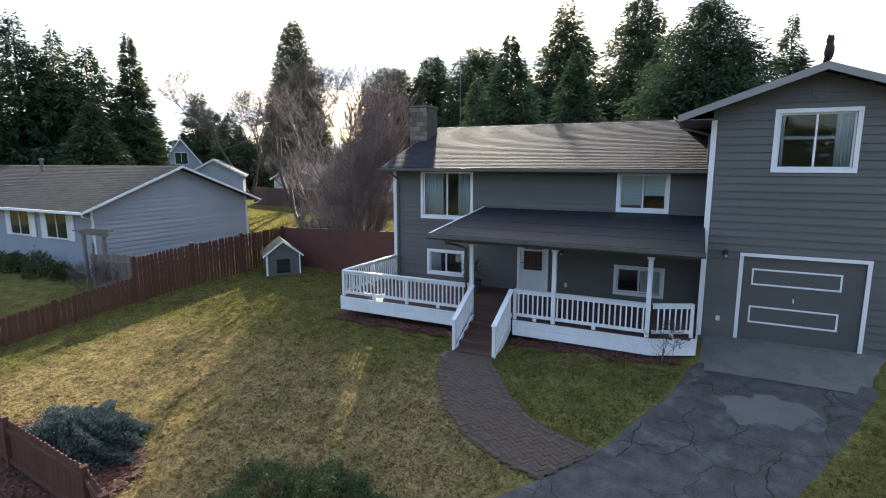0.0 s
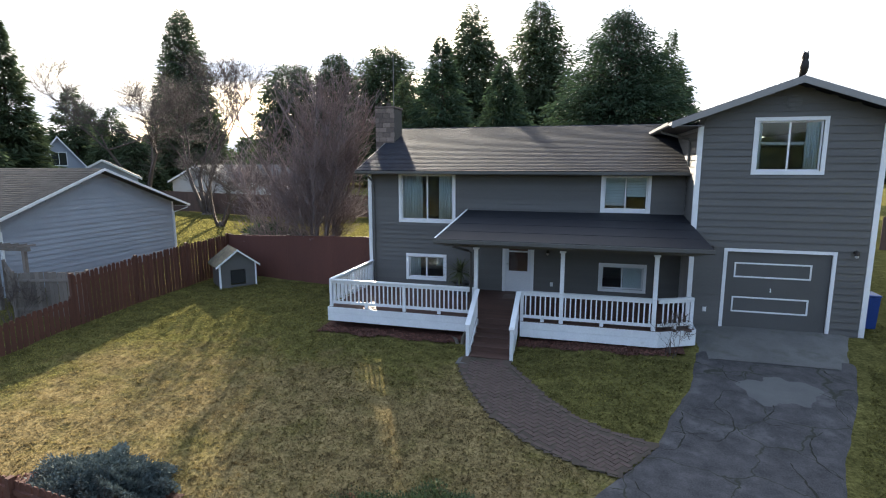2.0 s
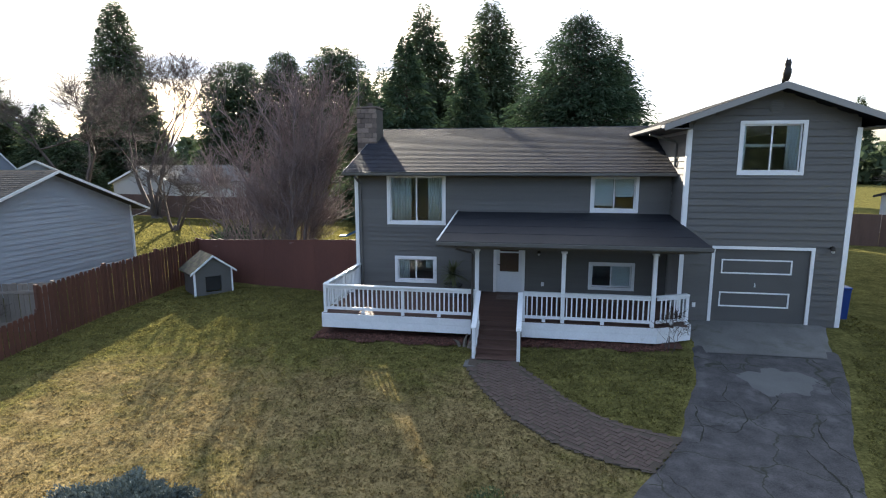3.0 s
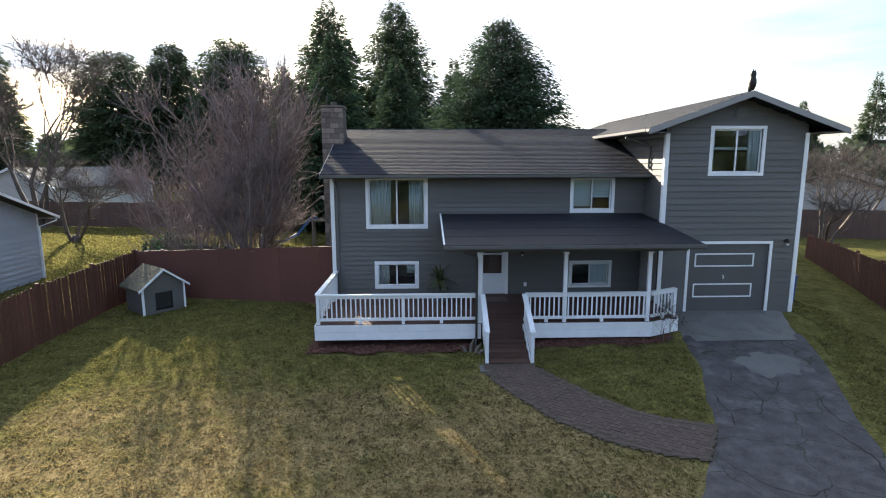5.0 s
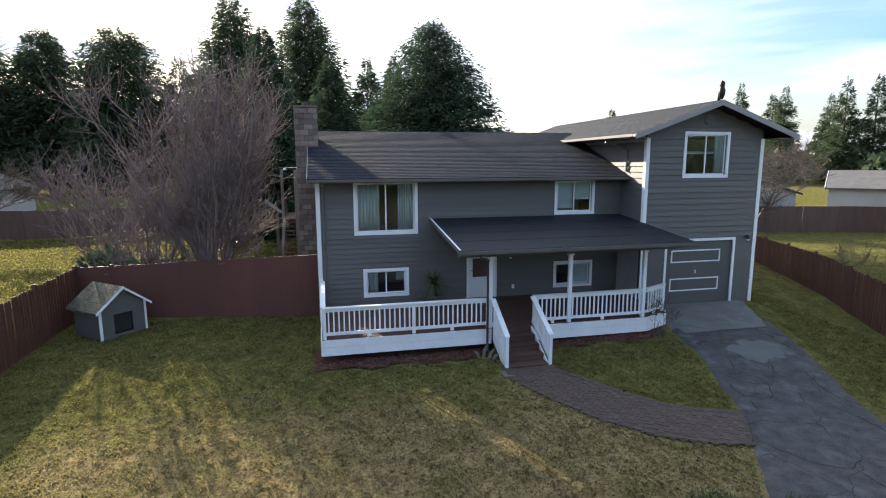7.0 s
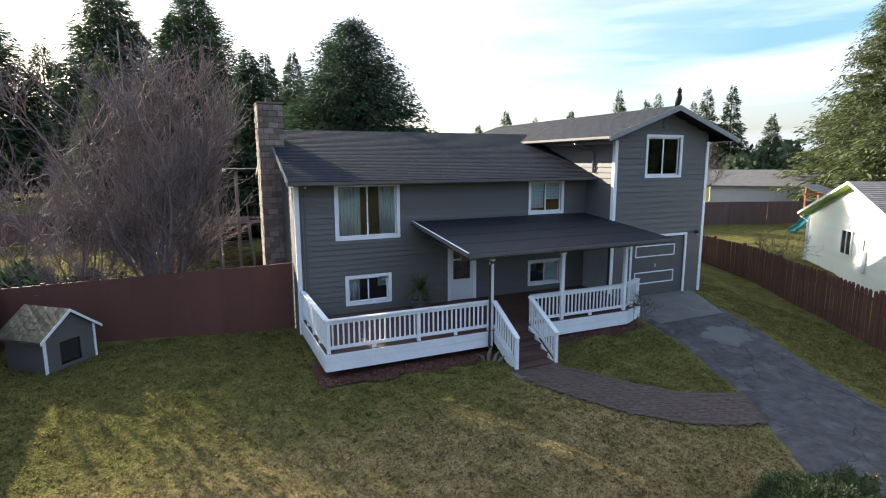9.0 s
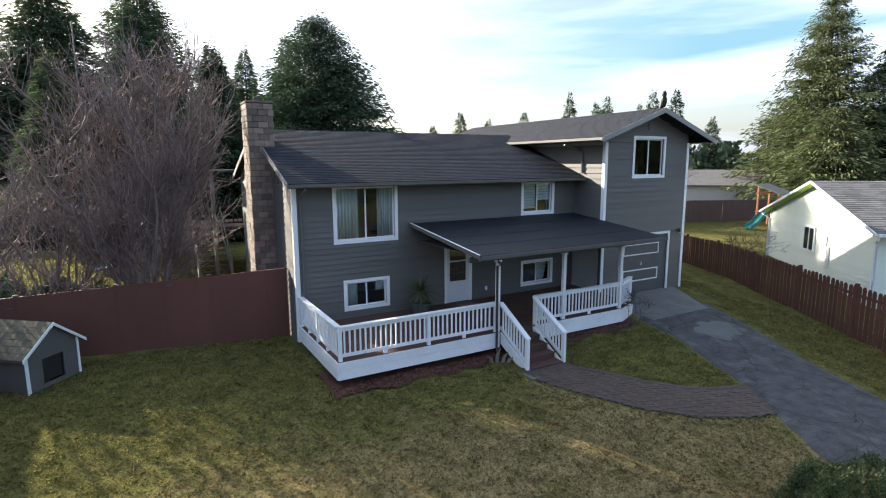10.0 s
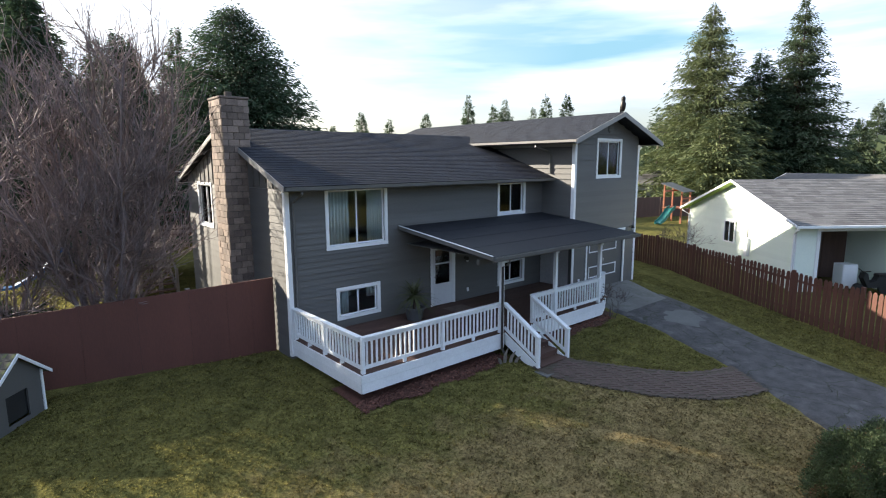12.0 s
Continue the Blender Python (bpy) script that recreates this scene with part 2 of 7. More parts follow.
def lawn_mix(m):
    """Straw-brown thatch on the open lawn, greener towards the house and the fences."""
    nt = m.node_tree
    N, L = nt.nodes.new, nt.links.new
    p = nt.nodes["Principled BSDF"]
    base = p.inputs["Base Color"].links[0].from_socket
    co, sp, my, mx_, nz, ad, rp, mul, mix = (N("ShaderNodeTexCoord"), N("ShaderNodeSeparateXYZ"), N("ShaderNodeMapRange"), N("ShaderNodeMapRange"), N("ShaderNodeTexNoise"),
                                             N("ShaderNodeMath"), N("ShaderNodeValToRGB"), N("ShaderNodeMath"), N("ShaderNodeMix"))
    L(co.outputs["Object"], sp.inputs[0])
    for node, axis, a, b in ((my, "Y", 14.6, 10.5), (mx_, "X", -19.5, -15.5)):
        L(sp.outputs[axis], node.inputs["Value"])
        node.inputs["From Min"].default_value, node.inputs["From Max"].default_value = a, b
    mul.operation = "MULTIPLY"
    L(my.outputs[0], mul.inputs[0])
    L(mx_.outputs[0], mul.inputs[1])
    mf, mul2 = N("ShaderNodeMapRange"), N("ShaderNodeMath")
    L(sp.outputs["Y"], mf.inputs["Value"])
    mf.inputs["From Min"].default_value, mf.inputs["From Max"].default_value = 2.0, 5.0
    mul2.operation = "MULTIPLY"
    L(mul.outputs[0], mul2.inputs[0])
    L(mf.outputs[0], mul2.inputs[1])
    # green again past the brick path
    dg, mg, mul3 = N("ShaderNodeMath"), N("ShaderNodeMapRange"), N("ShaderNodeMath")
    dg.operation = "MULTIPLY_ADD"
    L(sp.outputs["Y"], dg.inputs[0])
    dg.inputs[1].default_value = 0.78
    L(sp.outputs["X"], dg.inputs[2])
    L(dg.outputs[0], mg.inputs["Value"])
    mg.inputs["From Min"].default_value, mg.inputs["From Max"].default_value = 4.8, 3.4
    mul3.operation = "MULTIPLY"
    L(mul2.outputs[0], mul3.inputs[0])
    L(mg.outputs[0], mul3.inputs[1])
    mul2 = mul3
    nz.inputs["Scale"].default_value, nz.inputs["Detail"].default_value, nz.inputs["Roughness"].default_value = 0.7, 9, 0.75
    L(co.outputs["Object"], nz.inputs["Vector"])
    ad.operation = "MULTIPLY_ADD"
    L(mul2.outputs[0], ad.inputs[0])
    ad.inputs[1].default_value = 0.42
    L(nz.outputs["Fac"], ad.inputs[2])
    rp.color_ramp.elements[0].position, rp.color_ramp.elements[1].position = 0.69, 0.95
    L(ad.outputs[0], rp.inputs["Fac"])
    mix.data_type = "RGBA"
    L(rp.outputs["Color"], mix.inputs[0])
    L(base, mix.inputs[6])
    mix.inputs[7].default_value = (0.192, 0.147, 0.070, 1)
    # worn clumps: thin, muddy patches between thick tufts
    n2, mr, tone = N("ShaderNodeTexNoise"), N("ShaderNodeMapRange"), N("ShaderNodeVectorMath")
    n2.inputs["Scale"].default_value, n2.inputs["Detail"].default_value, n2.inputs["Roughness"].default_value = 2.4, 6, 0.7
    L(co.outputs["Object"], n2.inputs["Vector"])
    L(n2.outputs["Fac"], mr.inputs["Value"])
    for name, value in (("From Min", 0.36), ("From Max", 0.64), ("To Min", 0.74), ("To Max", 1.26)):
        mr.inputs[name].default_value = value
    # tufts a hand wide, pale straw tips beside dark gaps
    n4, m4, t4 = N("ShaderNodeTexNoise"), N("ShaderNodeMapRange"), N("ShaderNodeMath")
    n4.inputs["Scale"].default_value, n4.inputs["Detail"].default_value, n4.inputs["Roughness"].default_value = 15.0, 4, 0.75
    L(co.outputs["Object"], n4.inputs["Vector"])
    L(n4.outputs["Fac"], m4.inputs["Value"])
    for name, value in (("From Min", 0.34), ("From Max", 0.66), ("To Min", 0.55), ("To Max", 1.48)):
        m4.inputs[name].default_value = value
    t4.operation = "MULTIPLY"
    L(mr.outputs[0], t4.inputs[0])
    L(m4.outputs[0], t4.inputs[1])
    tone.operation = "MULTIPLY"
    L(mix.outputs[2], tone.inputs[0])
    L(t4.outputs[0], tone.inputs[1])
    L(tone.outputs[0], p.inputs["Base Color"])
    for l in list(nt.links):
        if l.to_node.type == "BSDF_TRANSLUCENT" and l.to_socket.name == "Color":
            L(tone.outputs[0], l.to_socket)
    return m


def lawn_mat():
    return lawn_mix(mat("lawn", (0.140, 0.126, 0.042), (0.074, 0.070, 0.026), 0.95, 1.3, 22, 1.0, spec=0.0, dist=0.05))


lawn_mix(GRASSB)


def asphalt_mat():
    m = mat("cracked_asphalt", (0.102, 0.097, 0.098), (0.031, 0.030, 0.032), 0.85, 2.6, 38, 0.7, spec=0.3, c3=(0.110, 0.108, 0.108), k3=0.58, s3=1.3)
    nt = m.node_tree
    N, L = nt.nodes.new, nt.links.new
    p = nt.nodes["Principled BSDF"]
    base = p.inputs["Base Color"].links[0].from_socket
    co, nz, mixv, vo, rp, mx = (N("ShaderNodeTexCoord"), N("ShaderNodeTexNoise"), N("ShaderNodeVectorMath"), N("ShaderNodeTexVoronoi"), N("ShaderNodeValToRGB"), N("ShaderNodeMix"))
    nz.inputs["Scale"].default_value, nz.inputs["Detail"].default_value = 2.2, 6
    mixv.operation = "MULTIPLY_ADD"
    L(co.outputs["Object"], nz.inputs["Vector"])
    L(nz.outputs["Color"], mixv.inputs[0])
    mixv.inputs[1].default_value = (0.55, 0.55, 0.0)
    L(co.outputs["Object"], mixv.inputs[2])
    vo.feature = "DISTANCE_TO_EDGE"
    vo.inputs["Scale"].default_value = 0.62
    L(mixv.outputs[0], vo.inputs["Vector"])
    rp.color_ramp.elements[0].position, rp.color_ramp.elements[1].position = 0.004, 0.010
    rp.color_ramp.elements[0].color, rp.color_ramp.elements[1].color = (1, 1, 1, 1), (0, 0, 0, 1)
    L(vo.outputs["Distance"], rp.inputs["Fac"])
    mx.data_type = "RGBA"
    L(rp.outputs["Color"], mx.inputs[0])
    L(base, mx.inputs[6])
    mx.inputs[7].default_value = (0.035, 0.037, 0.026, 1)
    L(mx.outputs[2], p.inputs["Base Color"])
    return m


LAWN, ASPHALT = lawn_mat(), asphalt_mat()


# ---- building helpers ----
def wm(ob):
    m = ob.matrix_basis.copy()
    while ob.parent:
        ob = ob.parent
        m = ob.matrix_basis @ m
    return m


def thing(name, label, category, m=None, group="", kind=""):
    ob = new(name)
    ob.empty_display_size = 0.2
    ob.matrix_basis = m or Matrix()
    return tagged(ob, label, category, group, kind)


def finish(bm, name, material, smooth=False):
    me = bpy.data.meshes.new(name)
    bmesh.ops.recalc_face_normals(bm, faces=bm.faces)
    bm.to_mesh(me)
    bm.free()
    me.materials.append(material)
    if smooth:
        me.polygons.foreach_set("use_smooth", [True] * len(me.polygons))
    return me


def part(name, bm, material, parent=None, label="", local=False, smooth=False):
    """One mesh object; bm is in world metres unless local."""
    if parent and not local:
        bm.transform(wm(parent).inverted())
    ob = new(name, finish(bm, name, material, smooth))
    ob.parent = parent
    return tagged(ob, label)


def raw(name, verts, faces, material, parent=None, label="", smooth=False):
    me = bpy.data.meshes.new(name)
    me.from_pydata(verts, [], faces)
    me.materials.append(material)
    if smooth:
        me.polygons.foreach_set("use_smooth", [True] * len(me.polygons))
    ob = new(name, me)
    ob.parent = parent
    return tagged(ob, label)


def piece(name, mesh, m, parent):
    ob = new(name, mesh)
    ob.parent = parent
    ob.matrix_basis = m
    return ob


def box(bm, x0, x1, y0, y1, z0, z1, bev=0.0, m=None):
    r = bmesh.ops.create_cube(bm, size=1.0)
    vs = r["verts"]
    for v in vs:
        v.co = Vector(((x0 + x1) / 2 + v.co.x * (x1 - x0), (y0 + y1) / 2 + v.co.y * (y1 - y0), (z0 + z1) / 2 + v.co.z * (z1 - z0)))
    if bev:
        es = list({e for v in vs for e in v.link_edges})
        vs = list({v for f in bmesh.ops.bevel(bm, geom=es, offset=bev, segments=1, affect="EDGES")["faces"] for v in f.verts} | {v for v in vs if v.is_valid})
    if m:
        for v in vs:
            v.co = m @ v.co
    return bm


def bx(*a, **k):
    return box(bmesh.new(), *a, **k)


def beam(bm, p, q, w, h, up=(0, 0, 1)):
    """A square beam from p to q, w wide and h deep."""
    p, q = Vector(p), Vector(q)
    d = (q - p).normalized()
    s = d.cross(Vector(up)).normalized()
    u = s.cross(d)
    vs = [bm.verts.new(c + s * a * w / 2 + u * b * h / 2) for c in (p, q) for a, b in ((-1, -1), (1, -1), (1, 1), (-1, 1))]
    for f in ((0, 1, 2, 3), (7, 6, 5, 4), (0, 4, 5, 1), (1, 5, 6, 2), (2, 6, 7, 3), (3, 7, 4, 0)):
        bm.faces.new([vs[i] for i in f])
    return bm


def bm_beam(p, q, w, h, up=(0, 0, 1)):
    return beam(bmesh.new(), p, q, w, h, up)


def tube(bm, pts, r, n=8):
    rings = []
    for i, p in enumerate(pts):
        p = Vector(p)
        d = (Vector(pts[min(i + 1, len(pts) - 1)]) - Vector(pts[max(i - 1, 0)])).normalized()
        a = d.orthogonal().normalized()
        b = d.cross(a)
        rr = r[i] if isinstance(r, (list, tuple)) else r
        rings.append([bm.verts.new(p + (a * math.cos(k * math.tau / n) + b * math.sin(k * math.tau / n)) * rr) for k in range(n)])
    for r0, r1 in zip(rings, rings[1:]):
        for k in range(n):
            bm.faces.new((r0[k], r0[(k + 1) % n], r1[(k + 1) % n], r1[k]))
    bm.faces.new(rings[0][::-1])
    bm.faces.new(rings[-1])
    return bm


def lathe(bm, prof, n=16, cx=0.0, cy=0.0):
    rings = [[bm.verts.new((cx + r * math.cos(k * math.tau / n), cy + r * math.sin(k * math.tau / n), z)) for k in range(n)] for r, z in prof]
    for r0, r1 in zip(rings, rings[1:]):
        for k in range(n):
            bm.faces.new((r0[k], r0[(k + 1) % n], r1[(k + 1) % n], r1[k]))
    bm.faces.new(rings[0][::-1])
    bm.faces.new(rings[-1])
    return bm


def prism(bm, poly, axis_m, d0, d1):
    """Extrude a polygon given in (s, z) through depth d0 to d1 of the frame axis_m(s, d, z)."""
    a = [bm.verts.new(axis_m(s, d0, z)) for s, z in poly]
    b = [bm.verts.new(axis_m(s, d1, z)) for s, z in poly]
    n = len(poly)
    bm.faces.new(a[::-1])
    bm.faces.new(b)
    for i in range(n):
        bm.faces.new((a[i], a[(i + 1) % n], b[(i + 1) % n], b[i]))
    return bm


def plane_frame(origin, along, normal):
    o, a, n = Vector(origin), Vector(along).normalized(), Vector(normal).normalized()
    return lambda s, d, z: o + a * s + n * d + Vector((0, 0, z))


def wall_core(name, fr, s0, s1, z0, ztop, holes, thick, material, parent):
    """A wall with openings. ztop(s) gives its upper edge; two pieces meet at its kink."""
    bm = bmesh.new()
    xs = sorted({s0, s1, *[h[0] for h in holes], *[h[1] for h in holes]} | ({ztop[1]} if ztop[1] is not None else set()))
    f = ztop[0]
    for a, b in zip(xs, xs[1:]):
        mid = (a + b) / 2
        hs = sorted([(h[2], h[3]) for h in holes if h[0] < mid < h[1]])
        lo = z0
        for h0, h1 in hs:
            if h0 > lo + 0.01:
                prism(bm, [(a, lo), (b, lo), (b, h0), (a, h0)], fr, -thick, 0)
            lo = h1
        prism(bm, [(a, lo), (b, lo), (b, f(b)), (a, f(a))], fr, -thick, 0)
    bmesh.ops.remove_doubles(bm, verts=bm.verts, dist=0.0005)
    return part(name, bm, material, parent)


def siding(fr, s_lim, z0, z1, holes, expo, material, parent, proud=0.038):
    """Lap siding: one board for each course, cut round the openings."""
    z = z0
    while z < z1 - 0.03:
        zt = min(z + expo, z1)
        lim = s_lim(z, zt)
        if lim and lim[1] - lim[0] > 0.05:
            cuts = sorted({lim[0], lim[1], *[v for h in holes for v in h[:2] if lim[0] < v < lim[1]]})
            runs = []
            for a, b in zip(cuts, cuts[1:]):
                mid, lo, hi = (a + b) / 2, z, zt
                for h in holes:
                    if h[0] < mid < h[1] and h[2] < hi and h[3] > lo:
                        if h[2] > lo + 0.01:
                            hi = h[2]
                        elif h[3] < hi - 0.01:
                            lo = h[3]
                        else:
                            lo = hi
                if hi - lo < 0.012:
                    continue
                if runs and abs(runs[-1][1] - a) < 1e-6 and runs[-1][2:] == [lo, hi]:
                    runs[-1][1] = b
                else:
                    runs.append([a, b, lo, hi])
            for a, b, lo, hi in runs:
                j = random.uniform(-0.002, 0.002)
                bm = bmesh.new()
                vs = [bm.verts.new(fr(*c)) for c in ((a, 0, lo - 0.012), (b, 0, lo - 0.012), (b, proud + j, lo - 0.012), (a, proud + j, lo - 0.012),
                                                     (a, 0, hi), (b, 0, hi), (b, 0.006, hi), (a, 0.006, hi))]
                for f in ((0, 1, 2, 3), (4, 7, 6, 5), (3, 2, 6, 7), (0, 4, 5, 1), (0, 3, 7, 4), (1, 5, 6, 2)):
                    bm.faces.new([vs[i] for i in f])
                part("siding_board", bm, material, parent)
        z = zt


def rect(bm, fr, s0, s1, z0, z1, d0, d1):
    return prism(bm, [(s0, z0), (s1, z0), (s1, z1), (s0, z1)], fr, d0, d1)


def window(fr, s0, s1, z0, z1, parent, label="", trim=0.1, mull=0.5):
    """A white slider: flat casing outside, sash frames, a mullion and two panes, one set behind the other."""
    tm = TRIM
    bm = bmesh.new()
    rect(bm, fr, s0, s1, z1 - trim, z1, 0, 0.045)
    rect(bm, fr, s0, s1, z0, z0 + trim, 0, 0.045)
    rect(bm, fr, s0, s0 + trim, z0 + trim, z1 - trim, 0, 0.043)
    rect(bm, fr, s1 - trim, s1, z0 + trim, z1 - trim, 0, 0.043)
    w = part("window", bm, tm, parent, label)
    a, b, lo, hi = s0 + trim, s1 - trim, z0 + trim, z1 - trim
    mid = a + (b - a) * mull
    for k, (p, q, d) in enumerate(((a, mid + 0.02, -0.03), (mid - 0.02, b, -0.055))):
        bm = bmesh.new()
        t = 0.045
        rect(bm, fr, p, q, hi - t, hi, d - 0.025, d)
        rect(bm, fr, p, q, lo, lo + t, d - 0.025, d)
        rect(bm, fr, p, p + t, lo + t, hi - t, d - 0.025, d)
        rect(bm, fr, q - t, q, lo + t, hi - t, d - 0.025, d)
        part("sash", bm, tm, w)
        g = part("pane", rect(bmesh.new(), fr, p + t, q - t, lo + t, hi - t, d - 0.016, d - 0.010), GLASS, w)
        g.visible_shadow = False
    return w


def curtain(fr, s0, s1, z0, z1, depth, label="pale curtain hanging inside a window", folds=7):
    bm = bmesh.new()
    n = folds * 6
    top, bot = [], []
    for i in range(n + 1):
        u = i / n
        d = depth + 0.035 * math.sin(u * folds * math.tau) + 0.012 * math.sin(u * 17)
        top.append(bm.verts.new(fr(s0 + (s1 - s0) * u, d, z1)))
        bot.append(bm.verts.new(fr(s0 + (s1 - s0) * u, d * 1.02, z0)))
    for i in range(n):
        bm.faces.new((bot[i], bot[i + 1], top[i + 1], top[i]))
    ob = part("curtain", bm, CURTAIN, None, label, smooth=True)
    sol = ob.modifiers.new("thick", "SOLIDIFY")
    sol.thickness = 0.006
    return tagged(ob, category="curtain")


def shingles(name, o, u, v, lu, lv, material, parent, expo=0.14, tab=0.22, thick=0.014, label="", cut=None):
    """Shingle tabs on a slope: o a lower corner, u along the eave, v up the slope."""
    o, u, v = Vector(o), Vector(u).normalized(), Vector(v).normalized()
    n = u.cross(v).normalized()
    if n.z < 0:
        n = -n
    verts, faces = [], []
    rows = int(lv / expo)
    ex = lv / rows
    for r in range(rows):
        s = -random.uniform(0, tab)
        while s < lu:
            w = tab * random.uniform(0.75, 1.25)
            a, b = max(s, 0), min(s + w - 0.006, lu)
            s += w
            if b - a < 0.02:
                continue
            if cut and cut(o + u * (a + b) / 2 + v * (r + 0.5) * ex):
                continue
            th = thick * random.uniform(0.9, 1.12)
            lo, hi = r * ex - random.uniform(0, 0.005), (r + 1) * ex + 0.01
            k = len(verts)
            verts += [o + u * a + v * lo, o + u * b + v * lo, o + u * b + v * lo + n * th, o + u * a + v * lo + n * th, o + u * b + v * hi + n * 0.003, o + u * a + v * hi + n * 0.003]
            faces += [(k, k + 1, k + 2, k + 3), (k + 3, k + 2, k + 4, k + 5), (k, k + 3, k + 5), (k + 1, k + 4, k + 2)]
    inv = wm(parent).inverted() if parent else Matrix()
    ob = raw(name, [inv @ p for p in verts], faces, material, parent, label)
    return tagged(ob, kind="stuff")


def lerp_table(t, x):
    for (a, va), (b, vb) in zip(t, t[1:]):
        if x <= b:
            return va + (vb - va) * max(0.0, min(1.0, (x - a) / (b - a)))
    return t[-1][1]


G_RIGHT = ((-30, -1.35), (4, -1.08), (7, -0.90), (9, -0.78), (10, -0.70), (11, -0.61), (12.5, -0.47), (14.4, -0.33), (15.9, -0.14), (18, -0.10), (40, 0.1))
G_LEFT = ((-30, -1.35), (4, -1.08), (7, -0.93), (9.4, -0.81), (10.8, -0.69), (12.9, -0.58), (14.4, -0.47), (18, -0.36), (25, -0.25), (40, 0.0))


def ground_z(x, y):
    k = max(0.0, min(1.0, (x + 8.0) / 6.0))
    k = k * k * (3 - 2 * k)
    return lerp_table(G_LEFT, y) * (1 - k) + lerp_table(G_RIGHT, y) * k


# ---- ground ----
def sheet(name, xs, ys, zf, material, label, category, inside=None, kind="structure"):
    idx, verts, faces = {}, [], []
    for i, x in enumerate(xs):
        for j, y in enumerate(ys):
            idx[i, j] = len(verts)
            verts.append((x, y, zf(x, y)))
    for i in range(len(xs) - 1):
        for j in range(len(ys) - 1):
            if inside and not inside((xs[i] + xs[i + 1]) / 2, (ys[j] + ys[j + 1]) / 2):
                continue
            faces.append((idx[i, j], idx[i + 1, j], idx[i + 1, j + 1], idx[i, j + 1]))
    ob = raw(name, verts, faces, material, None, label, smooth=True)
    return tagged(ob, label, category, kind=kind)


def steps(a, b, d):
    n = max(1, round((b - a) / d))
    return [a + (b - a) * i / n for i in range(n + 1)]


def lump(x, y):
    return 0.03 * noise.noise(Vector((x * 0.9, y * 0.9, 0))) + 0.028 * noise.noise(Vector((x * 2.3, y * 2.3, 4)))


gx = [-900, -400, -200, -120, -80, -55, -40] + steps(-32, 14, 0.2) + [20, 30, 45, 70, 110, 200, 400, 900]
gy = [-400, -150, -60, -25, -10, -4] + steps(2, 22, 0.2) + [24, 27, 30] + [36, 45, 60, 90, 140, 250, 500, 1200]
sheet("ground", gx, gy, lambda x, y: ground_z(x, y) + (lump(x, y) if -32 < x < 14 and 2 < y < 22 else 0), LAWN, "patchy winter lawn of green and straw-brown grass", "lawn")


def drive_left(y):
    return lerp_table(((-20, -12.0), (4, -6.6), (7.0, -3.45), (8.2, -2.6), (9.5, -1.75), (10.8, -1.3), (12.1, -0.75), (14.4, -0.2), (15.0, 0.0)), y)


def drive_right(y):
    return lerp_table(((-20, -1.0), (4, -0.2), (6.5, 0.7), (9.7, 1.75), (12, 2.85), (13.2, 3.35), (14.4, 3.75), (16, 4.2)), y)


def strip(name, y0, y1, lf, rf, lift, material, label, category, nx=24, dy=0.25):
    ys = steps(y0, y1, dy)
    verts, faces = [], []
    for y in ys:
        a, b = lf(y), rf(y)
        for i in range(nx + 1):
            u = i / nx
            x = a + (b - a) * u + (0.05 * noise.noise(Vector((y * 1.7, i, 0))) if i in (0, nx) else 0)
            edge = min(u, 1 - u) * nx
            verts.append((x, y, ground_z(x, y) + (lift + 0.008 * noise.noise(Vector((x, y, 8))) if edge >= 1 else -0.04)))
    for j in range(len(ys) - 1):
        for i in range(nx):
            k = j * (nx + 1) + i
            faces.append((k, k + 1, k + nx + 2, k + nx + 1))
    return tagged(raw(name, verts, faces, material, None, label, smooth=True), label, category, kind="structure")


strip("driveway", -20, 14.3, drive_left, drive_right, 0.045, ASPHALT, "dark grey cracked asphalt driveway", "driveway")
strip("garage_apron", 13.82, 16.2, lambda y: -0.2, lambda y: 3.25 + 0.42 * (y - 13.82), 0.062, CONCRETE, "worn pale concrete apron before the garage door", "concrete slab", nx=12)

# ---- house ----
X0, X1, YF, YB = -11.03, -0.2, 17.63, 26.1          # main block
GX0, GX1, GY, GYB = -0.2, 4.35, 16.13, 27.9          # garage wing
PITCH = 0.36
EAVE, RIDGE_Y = 4.43, 21.86
RIDGE_Z = EAVE + (RIDGE_Y - 17.08) * PITCH
GRX, GRZ, GEAVE = 2.10, 6.93, 5.83                   # garage ridge and eaves
house = thing("house", "two-storey grey lap-sided house with white trim and attached garage", "house", pose(-5, 20, 0))

fr_front = plane_frame((0, YF, 0), (1, 0, 0), (0, -1, 0))
fr_gar = plane_frame((0, GY, 0), (1, 0, 0), (0, -1, 0))
fr_left = plane_frame((X0, 0, 0), (0, -1, 0), (-1, 0, 0))      # s = -y
fr_gleft = plane_frame((GX0, 0, 0), (0, -1, 0), (-1, 0, 0))
fr_gright = plane_frame((GX1, 0, 0), (0, 1, 0), (1, 0, 0))
fr_back = plane_frame((0, YB, 0), (-1, 0, 0), (0, 1, 0))
fr_gback = plane_frame((0, GYB, 0), (-1, 0, 0), (0, 1, 0))

W_A, W_B = (-9.86, -7.73, 2.56, 4.37), (-2.80, -1.25, 3.08, 4.36)
W_D, W_E = (-9.60, -8.06, 0.44, 1.42), (-2.76, -1.24, 0.42, 1.39)
DOOR = (-6.02, -4.92, 0.20, 2.34)
W_C = (1.19, 2.98, 4.38, 5.94)
GDOOR = (0.69, 3.52, -0.12, 2.27)
W_S = (-24.85, -23.35, 2.80, 4.40)


